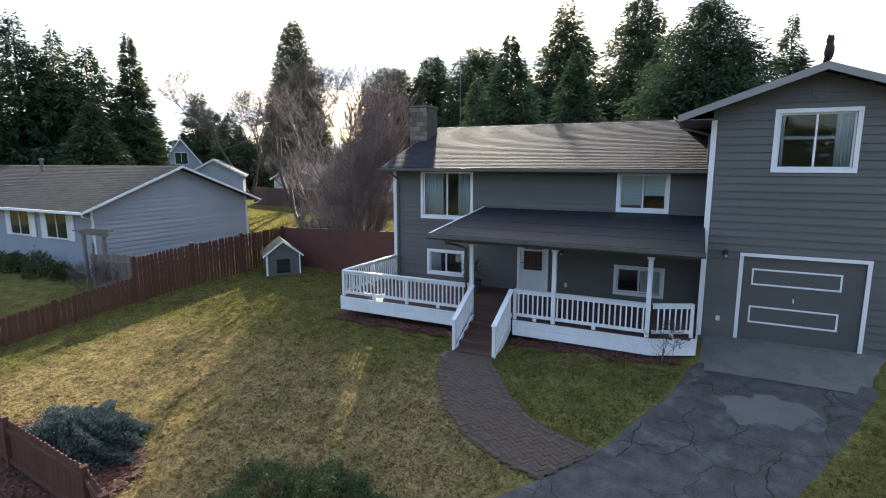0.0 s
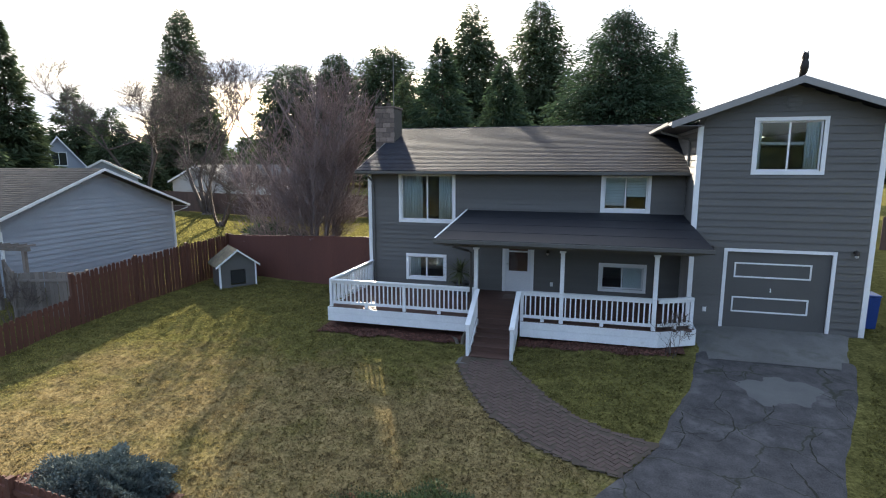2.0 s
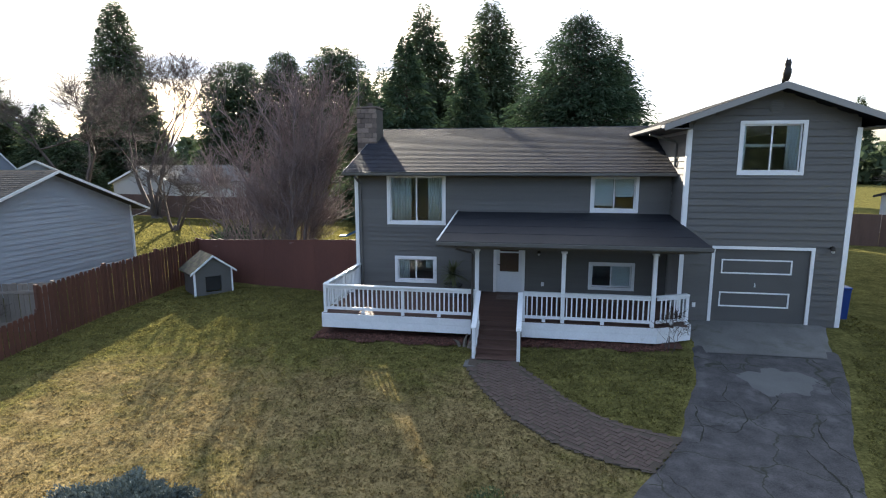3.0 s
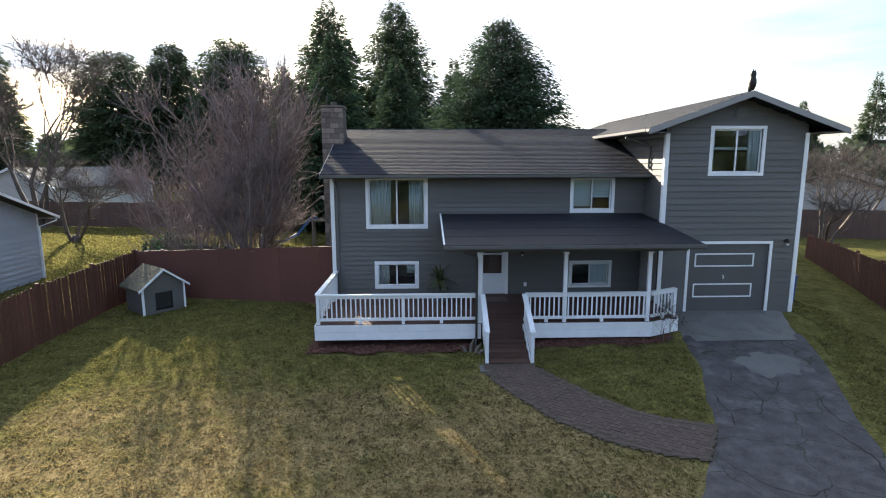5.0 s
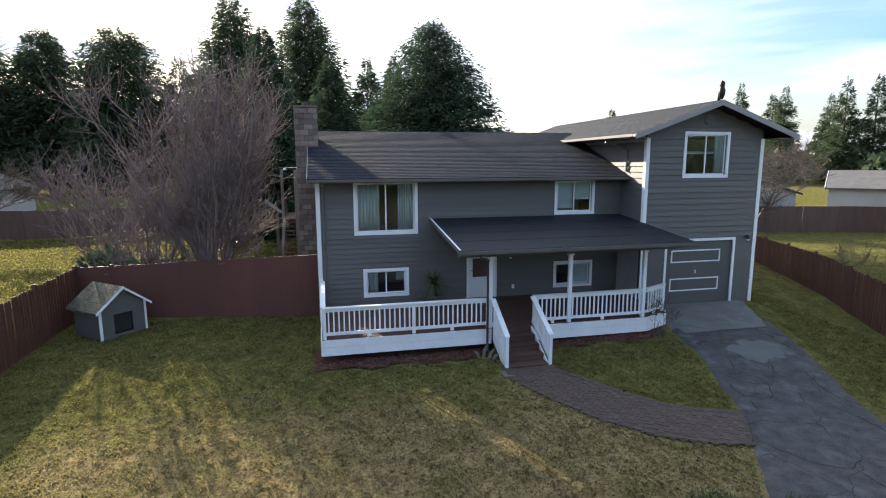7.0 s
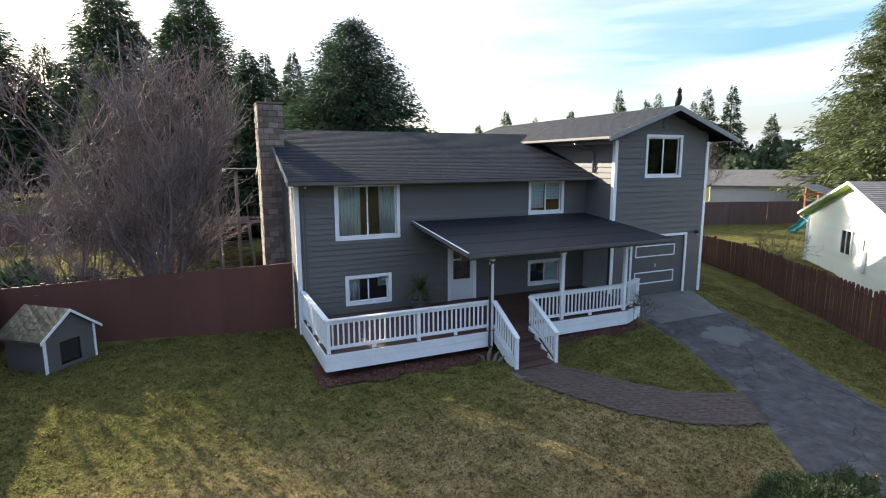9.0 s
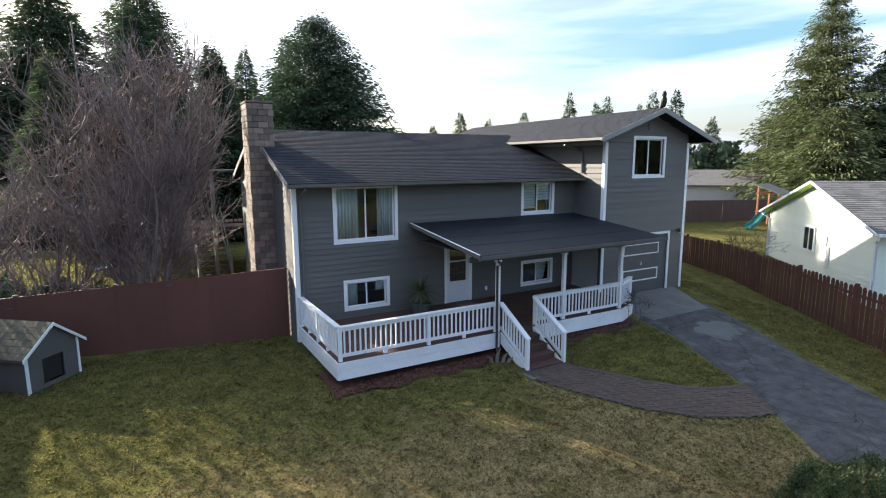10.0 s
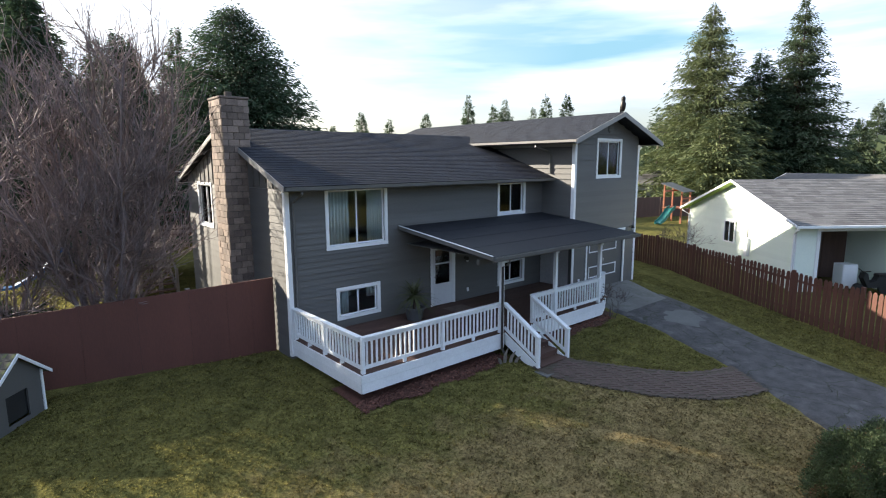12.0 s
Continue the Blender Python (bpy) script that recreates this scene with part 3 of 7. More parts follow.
def inset(h, t=0.1):
    return (h[0] + t, h[1] - t, h[2] + t, h[3] - t)


front_holes = [inset(W_A), inset(W_B), inset(W_D), inset(W_E), (DOOR[0] + 0.1, DOOR[1] - 0.1, 0.2, DOOR[3] - 0.1)]
gar_holes = [inset(W_C), (GDOOR[0] + 0.1, GDOOR[1] - 0.1, -0.12, GDOOR[3] - 0.1)]
left_top = (lambda s: min(EAVE + (-s - 17.08) * PITCH, EAVE + (26.64 + s) * PITCH) - 0.12, -RIDGE_Y)
gar_top = (lambda s: GRZ - abs(s - GRX) * PITCH - 0.13, GRX)
flat = lambda z: (lambda s: z, None)
wf = wall_core("wall", fr_front, X0, X1, -0.3, flat(4.46), front_holes, 0.15, INSIDE, house)
wg = wall_core("wall", fr_gar, GX0, GX1, -0.25, gar_top, gar_holes, 0.15, SIDING, house)
wl = wall_core("wall", fr_left, -YB, -YF - 0.15, -0.45, left_top, [inset(W_S)], 0.15, INSIDE, house)
wgl = wall_core("wall", fr_gleft, -GYB + 0.15, -GY - 0.15, -0.25, flat(5.80), [], 0.15, INSIDE, house)
wgr = wall_core("wall", fr_gright, GY + 0.15, GYB - 0.15, -0.25, flat(5.80), [], 0.15, INSIDE, house)
wb = wall_core("wall", fr_back, -X1, -X0 - 0.15, -0.45, flat(4.46), [], 0.15, INSIDE, house)
wgb = wall_core("wall", fr_gback, -GX1, -GX0, -0.25, (lambda s: GRZ - abs(-s - GRX) * PITCH - 0.13, -GRX), [], 0.15, INSIDE, house)
siding(fr_front, lambda a, b: (X0 + 0.11, X1 - 0.03), -0.2, 4.40, [W_A, W_B, W_D, W_E, DOOR], 0.167, SIDING, wf)
siding(fr_gar, lambda a, b: (max(GX0 + 0.11, GRX - (GRZ - 0.16 - (a + b) / 2) / PITCH), min(GX1 - 0.11, GRX + (GRZ - 0.16 - (a + b) / 2) / PITCH)) if b < GRZ - 0.2 else None,
       -0.1, 6.80, [W_C, GDOOR], 0.20, SIDING, wg)
siding(fr_left, lambda a, b: (-YB, -YF - 0.02) if b < 4.35 else None, -0.38, 4.33, [W_S], 0.20, SIDING, wl, 0.03)
siding(fr_gleft, lambda a, b: (-24.5, -GY - 0.10), 2.6, 5.62, [], 0.20, SIDING, wgl)
siding(fr_gright, lambda a, b: (GY + 0.10, GYB), -0.1, 5.62, [], 0.40, SIDING, wgr)
# upright board cladding in the side gable
for k in range(17):
    y = 18.3 + k * 0.44
    zt = left_top[0](-y) - 0.05
    if zt > 4.45:
        part("batten", rect(bmesh.new(), fr_left, -y - 0.022, -y + 0.022, 4.36, zt, 0, 0.05), SIDING, wl)
part("gable_panel", prism(bmesh.new(), [(-26.0, 4.34), (-17.75, 4.34), (-17.75, left_top[0](-17.75)), (-RIDGE_Y, left_top[0](-RIDGE_Y)), (-26.0, left_top[0](-26.0))], fr_left, 0.001, 0.022), SIDING, wl)
# corner trim
for x, y in ((X0, YF),):
    part("corner_board", bx(x - 0.03, x + 0.10, y - 0.035, y + 0.0, -0.3, 4.36), TRIM, house, "white corner board")
    part("corner_board", bx(x - 0.035, x - 0.001, y - 0.0, y + 0.10, -0.3, 4.36), TRIM, house)
part("corner_board", bx(GX0 - 0.03, GX0 + 0.10, GY - 0.035, GY, -0.12, 5.72), TRIM, house, "white corner board")
part("corner_board", bx(GX0 - 0.035, GX0 - 0.001, GY, GY + 0.10, 2.9, 5.72), TRIM, house)
part("corner_board", bx(GX1 - 0.10, GX1 + 0.035, GY - 0.035, GY, -0.12, 5.72), TRIM, house, "white corner board")
part("foundation", bx(X0 + 0.01, X1, YF - 0.012, YF + 0.1, -0.6, -0.19), CONCRETE, house)
part("foundation", bx(X0 - 0.012, X0 + 0.1, YF, YB, -0.7, -0.37), CONCRETE, house)
part("foundation", bx(GX0, GX1, GY - 0.02, GY + 0.1, -0.5, -0.13), CONCRETE, house)
# floors and dividing walls inside
part("floor", bx(X0 + 0.15, X1 - 0.01, YF + 0.15, YB - 0.15, 0.10, 0.2), INSIDE, house)
part("floor", bx(X0 + 0.15, X1 - 0.01, YF + 0.15, YB - 0.15, 1.95 + 0.45, 2.5), INSIDE, house)
part("inner_wall", bx(X0 + 0.15, X1 - 0.01, YF + 3.2, YF + 3.3, 0.2, 4.4), INSIDE, house)
part("ceiling", bx(X0 + 0.15, X1 - 0.01, YF + 0.15, YB - 0.15, 4.46, 4.5), INSIDE, house)
part("floor", bx(GX0 + 0.15, GX1 - 0.15, GY + 0.15, GYB - 0.15, 2.45, 2.6), INSIDE, house)
part("ceiling", bx(GX0 + 0.15, GX1 - 0.15, GY + 0.15, GYB - 0.15, 5.2, 5.28), INSIDE, house)
part("inner_wall", bx(GX0 + 0.15, GX1 - 0.15, GY + 3.4, GY + 3.5, 2.6, 5.2), INSIDE, house)


# roofs
def roof_slab(name, poly, thick, material, parent, label=""):
    bm = bmesh.new()
    a = [bm.verts.new(p) for p in poly]
    b = [bm.verts.new(Vector(p) - Vector((0, 0, thick))) for p in poly]
    bm.faces.new(a)
    bm.faces.new(b[::-1])
    n = len(poly)
    for i in range(n):
        bm.faces.new((a[i], b[i], b[(i + 1) % n], a[(i + 1) % n]))
    return part(name, bm, material, parent, label)


RX0, RX1, RY0, RY1 = -11.28, -0.21, 17.08, 26.64
mr = roof_slab("roof", [(RX0, RY0, EAVE), (RX1, RY0, EAVE), (RX1, RIDGE_Y, RIDGE_Z), (RX0, RIDGE_Y, RIDGE_Z)], 0.10, SHINGLE, house, "dark asphalt shingle roof")
roof_slab("roof", [(RX0, RIDGE_Y, RIDGE_Z), (2, RIDGE_Y, RIDGE_Z), (2, RY1, EAVE), (RX0, RY1, EAVE)], 0.10, SHINGLE, house)
shingles("shingle_field", (RX0, RY0 - 0.03, EAVE + 0.003), (1, 0, 0), (0, 1, PITCH), RX1 - RX0, math.hypot(RIDGE_Y - RY0, RIDGE_Z - EAVE), SHINGLE, mr)
for k in range(int((RX1 - RX0) / 0.25) + 1):
    x = RX0 + k * 0.25
    cap = [(RIDGE_Y - 0.13, RIDGE_Z - 0.03), (RIDGE_Y, RIDGE_Z + 0.028 + 0.006 * (k % 2)), (RIDGE_Y + 0.13, RIDGE_Z - 0.03)]
    part("ridge_cap", prism(bmesh.new(), cap, lambda s, d, z, x=x: Vector((x + d, s, z)), 0, min(0.245, max(0.02, RX1 - x))), SHINGLE, mr)
GY0, GY1, GE = 15.52, 28.4, 3.1
gl = roof_slab("roof", [(GRX - GE, GY0, GEAVE), (GRX, GY0, GRZ), (GRX, GY1, GRZ), (GRX - GE, GY1, GEAVE)], 0.10, SHINGLE, house, "dark asphalt shingle gable roof over the garage wing")
roof_slab("roof", [(GRX + GE, GY0, GEAVE), (GRX + GE, GY1, GEAVE), (GRX, GY1, GRZ), (GRX, GY0, GRZ)], 0.10, SHINGLE, house)
shingles("shingle_field", (GRX - GE - 0.02, GY0, GEAVE + 0.003), (0, 1, 0), (1, 0, (GRZ - GEAVE) / GE), GY1 - GY0, math.hypot(GE, GRZ - GEAVE), SHINGLE, gl)
RAKE = mat("taupe_fascia_paint", (0.27, 0.26, 0.25), (0.22, 0.21, 0.205), 0.55, 1, 20, 0.05)
for sgn in (-1, 1):
    bm = bmesh.new()
    fz = lambda x: GRZ - abs(x - GRX) * (GRZ - GEAVE) / GE
    xe = GRX + sgn * (GE + 0.02)
    prism(bm, [(GRX, GRZ + 0.01), (xe, fz(xe) + 0.01), (xe, fz(xe) - 0.17), (GRX, GRZ - 0.17)], lambda s, d, z: Vector((s, GY0 - d, z)), 0.002, 0.035)
    part("rake_board", bm, RAKE, house, "pale taupe rake board")
    part("soffit", bx(min(GRX + sgn * GE, GRX + sgn * 2.3), max(GRX + sgn * GE, GRX + sgn * 2.3), GY0, GY1, GEAVE - 0.125, GEAVE - 0.105), SIDING, house)
for y0, y1 in ((RY0, RIDGE_Y), (RY1, RIDGE_Y)):
    bm = bmesh.new()
    s = 1 if y1 > y0 else -1
    prism(bm, [(y0, EAVE + 0.012), (y1, RIDGE_Z + 0.012), (y1, RIDGE_Z - 0.15), (y0, EAVE - 0.15)], lambda s_, d, z: Vector((RX0 - d, s_, z)), 0.002, 0.03)
    part("rake_board", bm, RAKE, house)


def gutter(p, q, parent, material, out, w=0.11):
    """An open gutter trough along an eave."""
    p, q, o = Vector(p), Vector(q), Vector(out)
    prof = ((0, 0), (0.0, -0.10), (0.06, -0.115), (w, -0.085), (w + 0.01, 0), (w - 0.005, 0), (w - 0.012, -0.075), (0.058, -0.1), (0.012, -0.09), (0.012, 0))
    bm = bmesh.new()
    a = [bm.verts.new(p + o * s + Vector((0, 0, z))) for s, z in prof]
    b = [bm.verts.new(q + o * s + Vector((0, 0, z))) for s, z in prof]
    for i in range(len(prof)):
        j = (i + 1) % len(prof)
        bm.faces.new((a[i], a[j], b[j], b[i]))
    bm.faces.new(a[::-1])
    bm.faces.new(b)
    return part("gutter", bm, material, parent)


gutter((RX0, RY0 - 0.04, EAVE - 0.01), (RX1, RY0 - 0.04, EAVE - 0.01), house, METAL_GREY, (0, -1, 0))
part("soffit", bx(RX0, RX1, RY0, YF, EAVE - 0.125, EAVE - 0.105), SIDING, house)
gutter((GRX - GE - 0.02, GY0, GEAVE - 0.01), (GRX - GE - 0.02, 21.0, GEAVE - 0.01), house, RAKE, (-1, 0, 0))
gutter((GRX + GE + 0.02, GY0, GEAVE - 0.01), (GRX + GE + 0.02, GY1, GEAVE - 0.01), house, METAL_GREY, (1, 0, 0))
gutter((RX0, RY1 + 0.04, EAVE - 0.01), (-0.3, RY1 + 0.04, EAVE - 0.01), house, TRIM, (0, 1, 0))
part("downspout", tube(bmesh.new(), [(GRX - GE - 0.08, 17.3, GEAVE - 0.1), (GRX - GE - 0.08, 17.3, GEAVE - 0.2), (GX0 - 0.1, 17.25, GEAVE - 0.42), (GX0 - 0.07, 17.2, GEAVE - 0.5), (GX0 - 0.07, 17.2, 4.6)], 0.04), METAL_GREY, house)
part("downspout", tube(bmesh.new(), [(-10.83, RY0 - 0.1, EAVE - 0.1), (-10.83, RY0 - 0.1, EAVE - 0.17), (-10.83, YF - 0.1, EAVE - 0.42), (-10.83, YF - 0.07, EAVE - 0.5), (-10.83, YF - 0.07, 0.3)], 0.036), SIDING, house)

# windows, doors
window(fr_front, *W_A, house, "large white sliding window")
window(fr_front, *W_B, house, "white sliding window")
window(fr_front, *W_D, house, "low white sliding window")
window(fr_front, *W_E, house, "white sliding window with a half-lowered blind")
window(fr_gar, *W_C, house, "white sliding window under the gable")
window(fr_left, *W_S, house, "white sliding window in the side wall")
bm = bmesh.new()
rect(bm, fr_front, DOOR[0], DOOR[0] + 0.1, 0.2, DOOR[3] - 0.1, 0, 0.045)
rect(bm, fr_front, DOOR[1] - 0.1, DOOR[1], 0.2, DOOR[3] - 0.1, 0, 0.045)
rect(bm, fr_front, DOOR[0], DOOR[1], DOOR[3] - 0.1, DOOR[3], 0, 0.047)
fd = part("front_door", bm, TRIM, house, "white storm door with a half glass panel")
bm = bmesh.new()
a, b, lo, hi = DOOR[0] + 0.1, DOOR[1] - 0.1, 0.22, DOOR[3] - 0.1
rect(bm, fr_front, a, b, lo, 0.95, -0.03, 0.01)
rect(bm, fr_front, a, a + 0.12, 0.95, hi, -0.03, 0.01)
rect(bm, fr_front, b - 0.12, b, 0.95, hi, -0.03, 0.01)
rect(bm, fr_front, a + 0.12, b - 0.12, hi - 0.12, hi, -0.03, 0.01)
rect(bm, fr_front, a + 0.12, b - 0.12, 1.62, 1.67, -0.03, 0.008)
part("door_leaf", bm, DOORW, fd)
part("pane", rect(bmesh.new(), fr_front, a + 0.12, b - 0.12, 0.95, hi - 0.12, -0.015, -0.009), GLASS, fd).visible_shadow = False
part("inner_leaf", rect(bmesh.new(), fr_front, a, b, lo, hi, -0.12, -0.07), mat("red_brown_inner_door", (0.13, 0.05, 0.04), None, 0.5, 1, 20, 0.05), fd)
part("door_handle", tube(bmesh.new(), [fr_front(a + 0.06, 0.01, 1.2), fr_front(a + 0.06, 0.06, 1.2), fr_front(a + 0.15, 0.06, 1.2)], 0.012), BRONZE, fd)
bm = bmesh.new()
rect(bm, fr_gar, GDOOR[0], GDOOR[0] + 0.09, -0.12, GDOOR[3] - 0.09, 0, 0.045)
rect(bm, fr_gar, GDOOR[1] - 0.09, GDOOR[1], -0.12, GDOOR[3] - 0.09, 0, 0.045)
rect(bm, fr_gar, GDOOR[0], GDOOR[1], GDOOR[3] - 0.09, GDOOR[3], 0, 0.047)
gd = part("garage_door", bm, TRIM, house, "grey panel garage door in white casing")
part("door_leaf", rect(bmesh.new(), fr_gar, GDOOR[0] + 0.1, GDOOR[1] - 0.1, -0.11, GDOOR[3] - 0.1, -0.08, -0.035), GARDOOR, gd)
for z0, z1 in ((1.42, 1.86), (0.39, 0.85)):
    bm = bmesh.new()
    s0, s1, t = 1.0, 2.97, 0.04
    for r in ((s0, s1, z1 - t, z1), (s0, s1, z0, z0 + t), (s0, s0 + t, z0 + t, z1 - t), (s1 - t, s1, z0 + t, z1 - t)):
        rect(bm, fr_gar, *r, -0.036, -0.012)
    part("panel_moulding", bm, TRIM, gd)
part("door_handle", tube(bmesh.new(), [fr_gar(1.98, -0.035, 1.12), fr_gar(1.98, 0.01, 1.12), fr_gar(1.98, 0.01, 1.03), fr_gar(1.98, -0.035, 1.03)], 0.014), TRIM, gd)

# chimney of pale brick on the side wall
CX0, CX1, CY0, CY1, CZ = -11.72, -10.90, 20.02, 21.0, 6.90
ch = part("chimney", bx(CX0 + 0.02, CX1 - 0.02, CY0 + 0.02, CY1 - 0.02, -0.5, CZ - 0.03), MORTAR, house, "tall chimney of tan brick")

# ---- deck, stairs and porch ----
DZ, DY = 0.21, 14.10
deck = thing("deck", "raised front deck of brown boards with white skirt", "deck", pose(-6, 15, 0))
nb = 24
for k in range(nb):
    y0 = DY + 0.02 + k * (YF - 0.03 - DY) / nb
    y1 = y0 + (YF - 0.03 - DY) / nb - 0.008
    xr = min(-0.24, -1.2 + (y0 - DY) / 0.35 * 1.0)
    part("deck_board", bx(X0 + 0.05, xr, y0, y1, DZ - 0.03, DZ), DECKW, deck)
# a solid near-black block stands in for the dark space under the boards
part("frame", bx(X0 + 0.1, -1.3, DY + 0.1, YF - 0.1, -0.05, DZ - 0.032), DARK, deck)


def skirt(p, q):
    d = (Vector(q) - Vector(p)).normalized()
    n = Vector((d.y, -d.x, 0))
    for z0, z1, o in ((0.0, 0.2, 0.03), (-0.24, -0.005, 0.028)):
        bm = bmesh.new()
        beam(bm, Vector((p[0], p[1], (z0 + z1) / 2)) + n * (o - 0.02), Vector((q[0], q[1], (z0 + z1) / 2)) + n * (o - 0.02), 0.035, z1 - z0)
        part("skirt_board", bm, RAILW, deck)


skirt((X0 + 0.03, DY), (-6.22, DY))
skirt((-4.92, DY), (-1.2, DY))
skirt((-1.2, DY), (-0.2, 14.60))
skirt((-0.2, 14.60), (-0.2, 16.1))
skirt((X0 + 0.03, YF - 0.04), (X0 + 0.03, DY))

BAL = finish(bx(-0.019, 0.019, -0.019, 0.019, 0, 1), "baluster", RAILW)


def railing(p, q, post_at=(0.0, 1.0), z0=DZ, top=0.88, dz=0.0, label="white painted wooden deck railing", gap=0.135, newel=0.0, feet=()):
    """Posts, two rails and square balusters; dz: rise of the far end."""
    p, q = Vector((*p, z0)), Vector((*q, z0 + dz))
    th = thing("railing", label, "railing", Matrix.Translation(p), "white railings")
    L = (q - p).length
    up = Vector((0, 0, 1))
    for t in post_at:
        c = p.lerp(q, t)
        part("post", bx(c.x - 0.045, c.x + 0.045, c.y - 0.045, c.y + 0.045, c.z - 0.04 - newel, c.z + top - 0.03, bev=0.006), RAILW, th)
    part("top_rail", bm_beam(p + up * (top - 0.02), q + up * (top - 0.02), 0.14, 0.04), RAILW, th)
    part("upper_rail", bm_beam(p + up * (top - 0.085), q + up * (top - 0.085), 0.04, 0.085), RAILW, th)
    part("bottom_rail", bm_beam(p + up * 0.14, q + up * 0.14, 0.04, 0.085), RAILW, th)
    for t in feet:
        c = p.lerp(q, t)
        part("foot_block", bx(c.x - 0.05, c.x + 0.05, c.y - 0.02, c.y + 0.02, c.z, c.z + 0.1), RAILW, th)
    n = int(L / gap)
    for i in range(1, n):
        t = i / n
        if any(abs(t - s) * L < 0.07 for s in post_at):
            continue
        c = p.lerp(q, t) + up * 0.12
        piece("baluster", BAL, Matrix.Translation(c - p) @ Matrix.Diagonal((1, 1, top - 0.19, 1)), th)
    return th


railing((-10.94, DY + 0.07), (-6.24, DY + 0.07), (0.005, 0.525, 0.985), feet=(0.26, 0.76))
railing((-10.94, DY + 0.14), (-10.94, YF - 0.05), (0.98, 0.5), feet=(0.25, 0.75))
railing((-4.92, DY + 0.07), (-1.3, DY + 0.07), (0.01, 0.99), feet=(0.17, 0.62))
railing((-1.22, DY + 0.09), (-0.3, 14.64), (0.98,), feet=(0.5,))
railing((-6.18, DY), (-6.18, 12.82), (0.97,), dz=-0.72, newel=0.05, label="sloping white stair railing")
railing((-4.97, DY), (-4.97, 12.74), (0.97,), dz=-0.72, newel=0.05, label="sloping white stair railing")
stairs = thing("stairs", "brown painted wooden steps up to the deck", "stairs", pose(-5.44, 13.5, -0.6))
for k in range(4):
    z = DZ - 0.165 * (k + 1)
    y1 = DY - 0.33 * k
    part("tread", bx(-6.13, -5.02, y1 - 0.37, y1 - 0.005, z - 0.035, z, bev=0.006), DECKW, stairs)
    part("riser", bx(-6.13, -5.02, y1 - 0.005, y1 + 0.012, z + 0.001, z + 0.13), DECKW, stairs)
part("riser", bx(-6.13, -5.02, DY - 1.325, DY - 1.308, -0.75, -0.486), DECKW, stairs)
for x in (-6.16, -4.99):
    bm = bmesh.new()
    prism(bm, [(DY, DZ - 0.02), (DY, DZ - 0.35), (12.86, -0.75), (12.82, -0.72), (12.80, -0.50)], lambda s, d, z, x=x: Vector((x + d, s, z)), -0.02, 0.018)
    part("stringer", bm, RAILW, stairs)

porch = thing("porch_roof", "low dark porch roof on white posts", "porch roof", pose(-4, 15.5, 2.5))
PX0, PX1, PYF = -7.30, -0.12, 13.50
PZ0, PZ1 = 2.60, 3.06
PSL = (PZ1 - PZ0) / (YF - PYF)
roof_slab("roof_deck", [(PX0, PYF, PZ0), (-0.12, PYF, PZ0), (-0.2, GY - 0.05, PZ0 + PSL * (GY - 0.05 - PYF)), (-0.24, YF - 0.03, PZ1), (PX0, YF - 0.03, PZ1)], 0.09, ROLL, porch, "dark roll roofing")
for i in range(1, 4):
    y = PYF + i * 1.0
    z = PZ0 + PSL * (y - PYF)
    part("roofing_lap", bm_beam((PX0 + 0.01, y, z + 0.003), (-0.25, y, z + 0.003), 0.03, 0.008, (0, 0, 1)), ROLL, porch)
bm = bmesh.new()
prism(bm, [(PYF, PZ0 + 0.015), (YF - 0.03, PZ1 + 0.015), (YF - 0.03, PZ1 - 0.095), (PYF, PZ0 - 0.095)], lambda s, d, z: Vector((PX0 - d, s, z)), 0.002, 0.03)
part("rake_board", bm, SIDING, porch)
part("flashing", bm_beam((PX0 + 0.0, PYF + 0.03, PZ0 + 0.02), (PX0, YF - 0.03, PZ1 + 0.02), 0.05, 0.02), TRIM, porch)
part("ceiling", bx(PX0 + 0.25, -0.25, PYF + 0.12, YF - 0.05, PZ0 - 0.125, PZ0 - 0.11), SIDING, porch)
part("fascia", bx(PX0, -0.12, PYF - 0.002, PYF + 0.03, PZ0 - 0.15, PZ0 - 0.092), SIDING, porch)
gutter((PX0 - 0.02, PYF - 0.01, PZ0 - 0.01), (-0.1, PYF - 0.01, PZ0 - 0.01), porch, METAL_GREY, (0, -1, 0))
part("beam", bx(PX0 + 0.1, -0.25, DY + 0.02, DY + 0.12, PZ0 - 0.30, PZ0 - 0.16), SIDING, porch)
for x in (-6.24, -3.78, -1.33):
    y = DY + 0.07
    pt = part("post", bx(x - 0.055, x + 0.055, y - 0.055, y + 0.055, DZ, PZ0 - 0.30, bev=0.008), RAILW, porch)
    part("capital", bx(x - 0.085, x + 0.085, y - 0.085, y + 0.085, PZ0 - 0.36, PZ0 - 0.302, bev=0.01), RAILW, pt)
part("downspout", tube(bmesh.new(), [(-6.75, PYF - 0.07, PZ0 - 0.1), (-6.75, PYF - 0.07, PZ0 - 0.2), (-6.4, PYF + 0.3, PZ0 - 0.35), (-6.36, DY - 0.07, PZ0 - 0.45), (-6.36, DY - 0.07, -0.2), (-6.40, DY - 0.25, -0.40)], 0.035), BROWN_GUT, porch, "dark downspout")


# ---- fences ----
POST_M = finish(bx(-0.05, 0.05, -0.05, 0.05, 0, 1), "post", FENCE)
PICK = finish(prism(bmesh.new(), [(-0.068, 0), (0.068, 0), (0.068, 0.955), (0.035, 1), (-0.035, 1), (-0.068, 0.955)], lambda s, d, z: Vector((s, d, z)), -0.011, 0.011), "picket", FENCE)


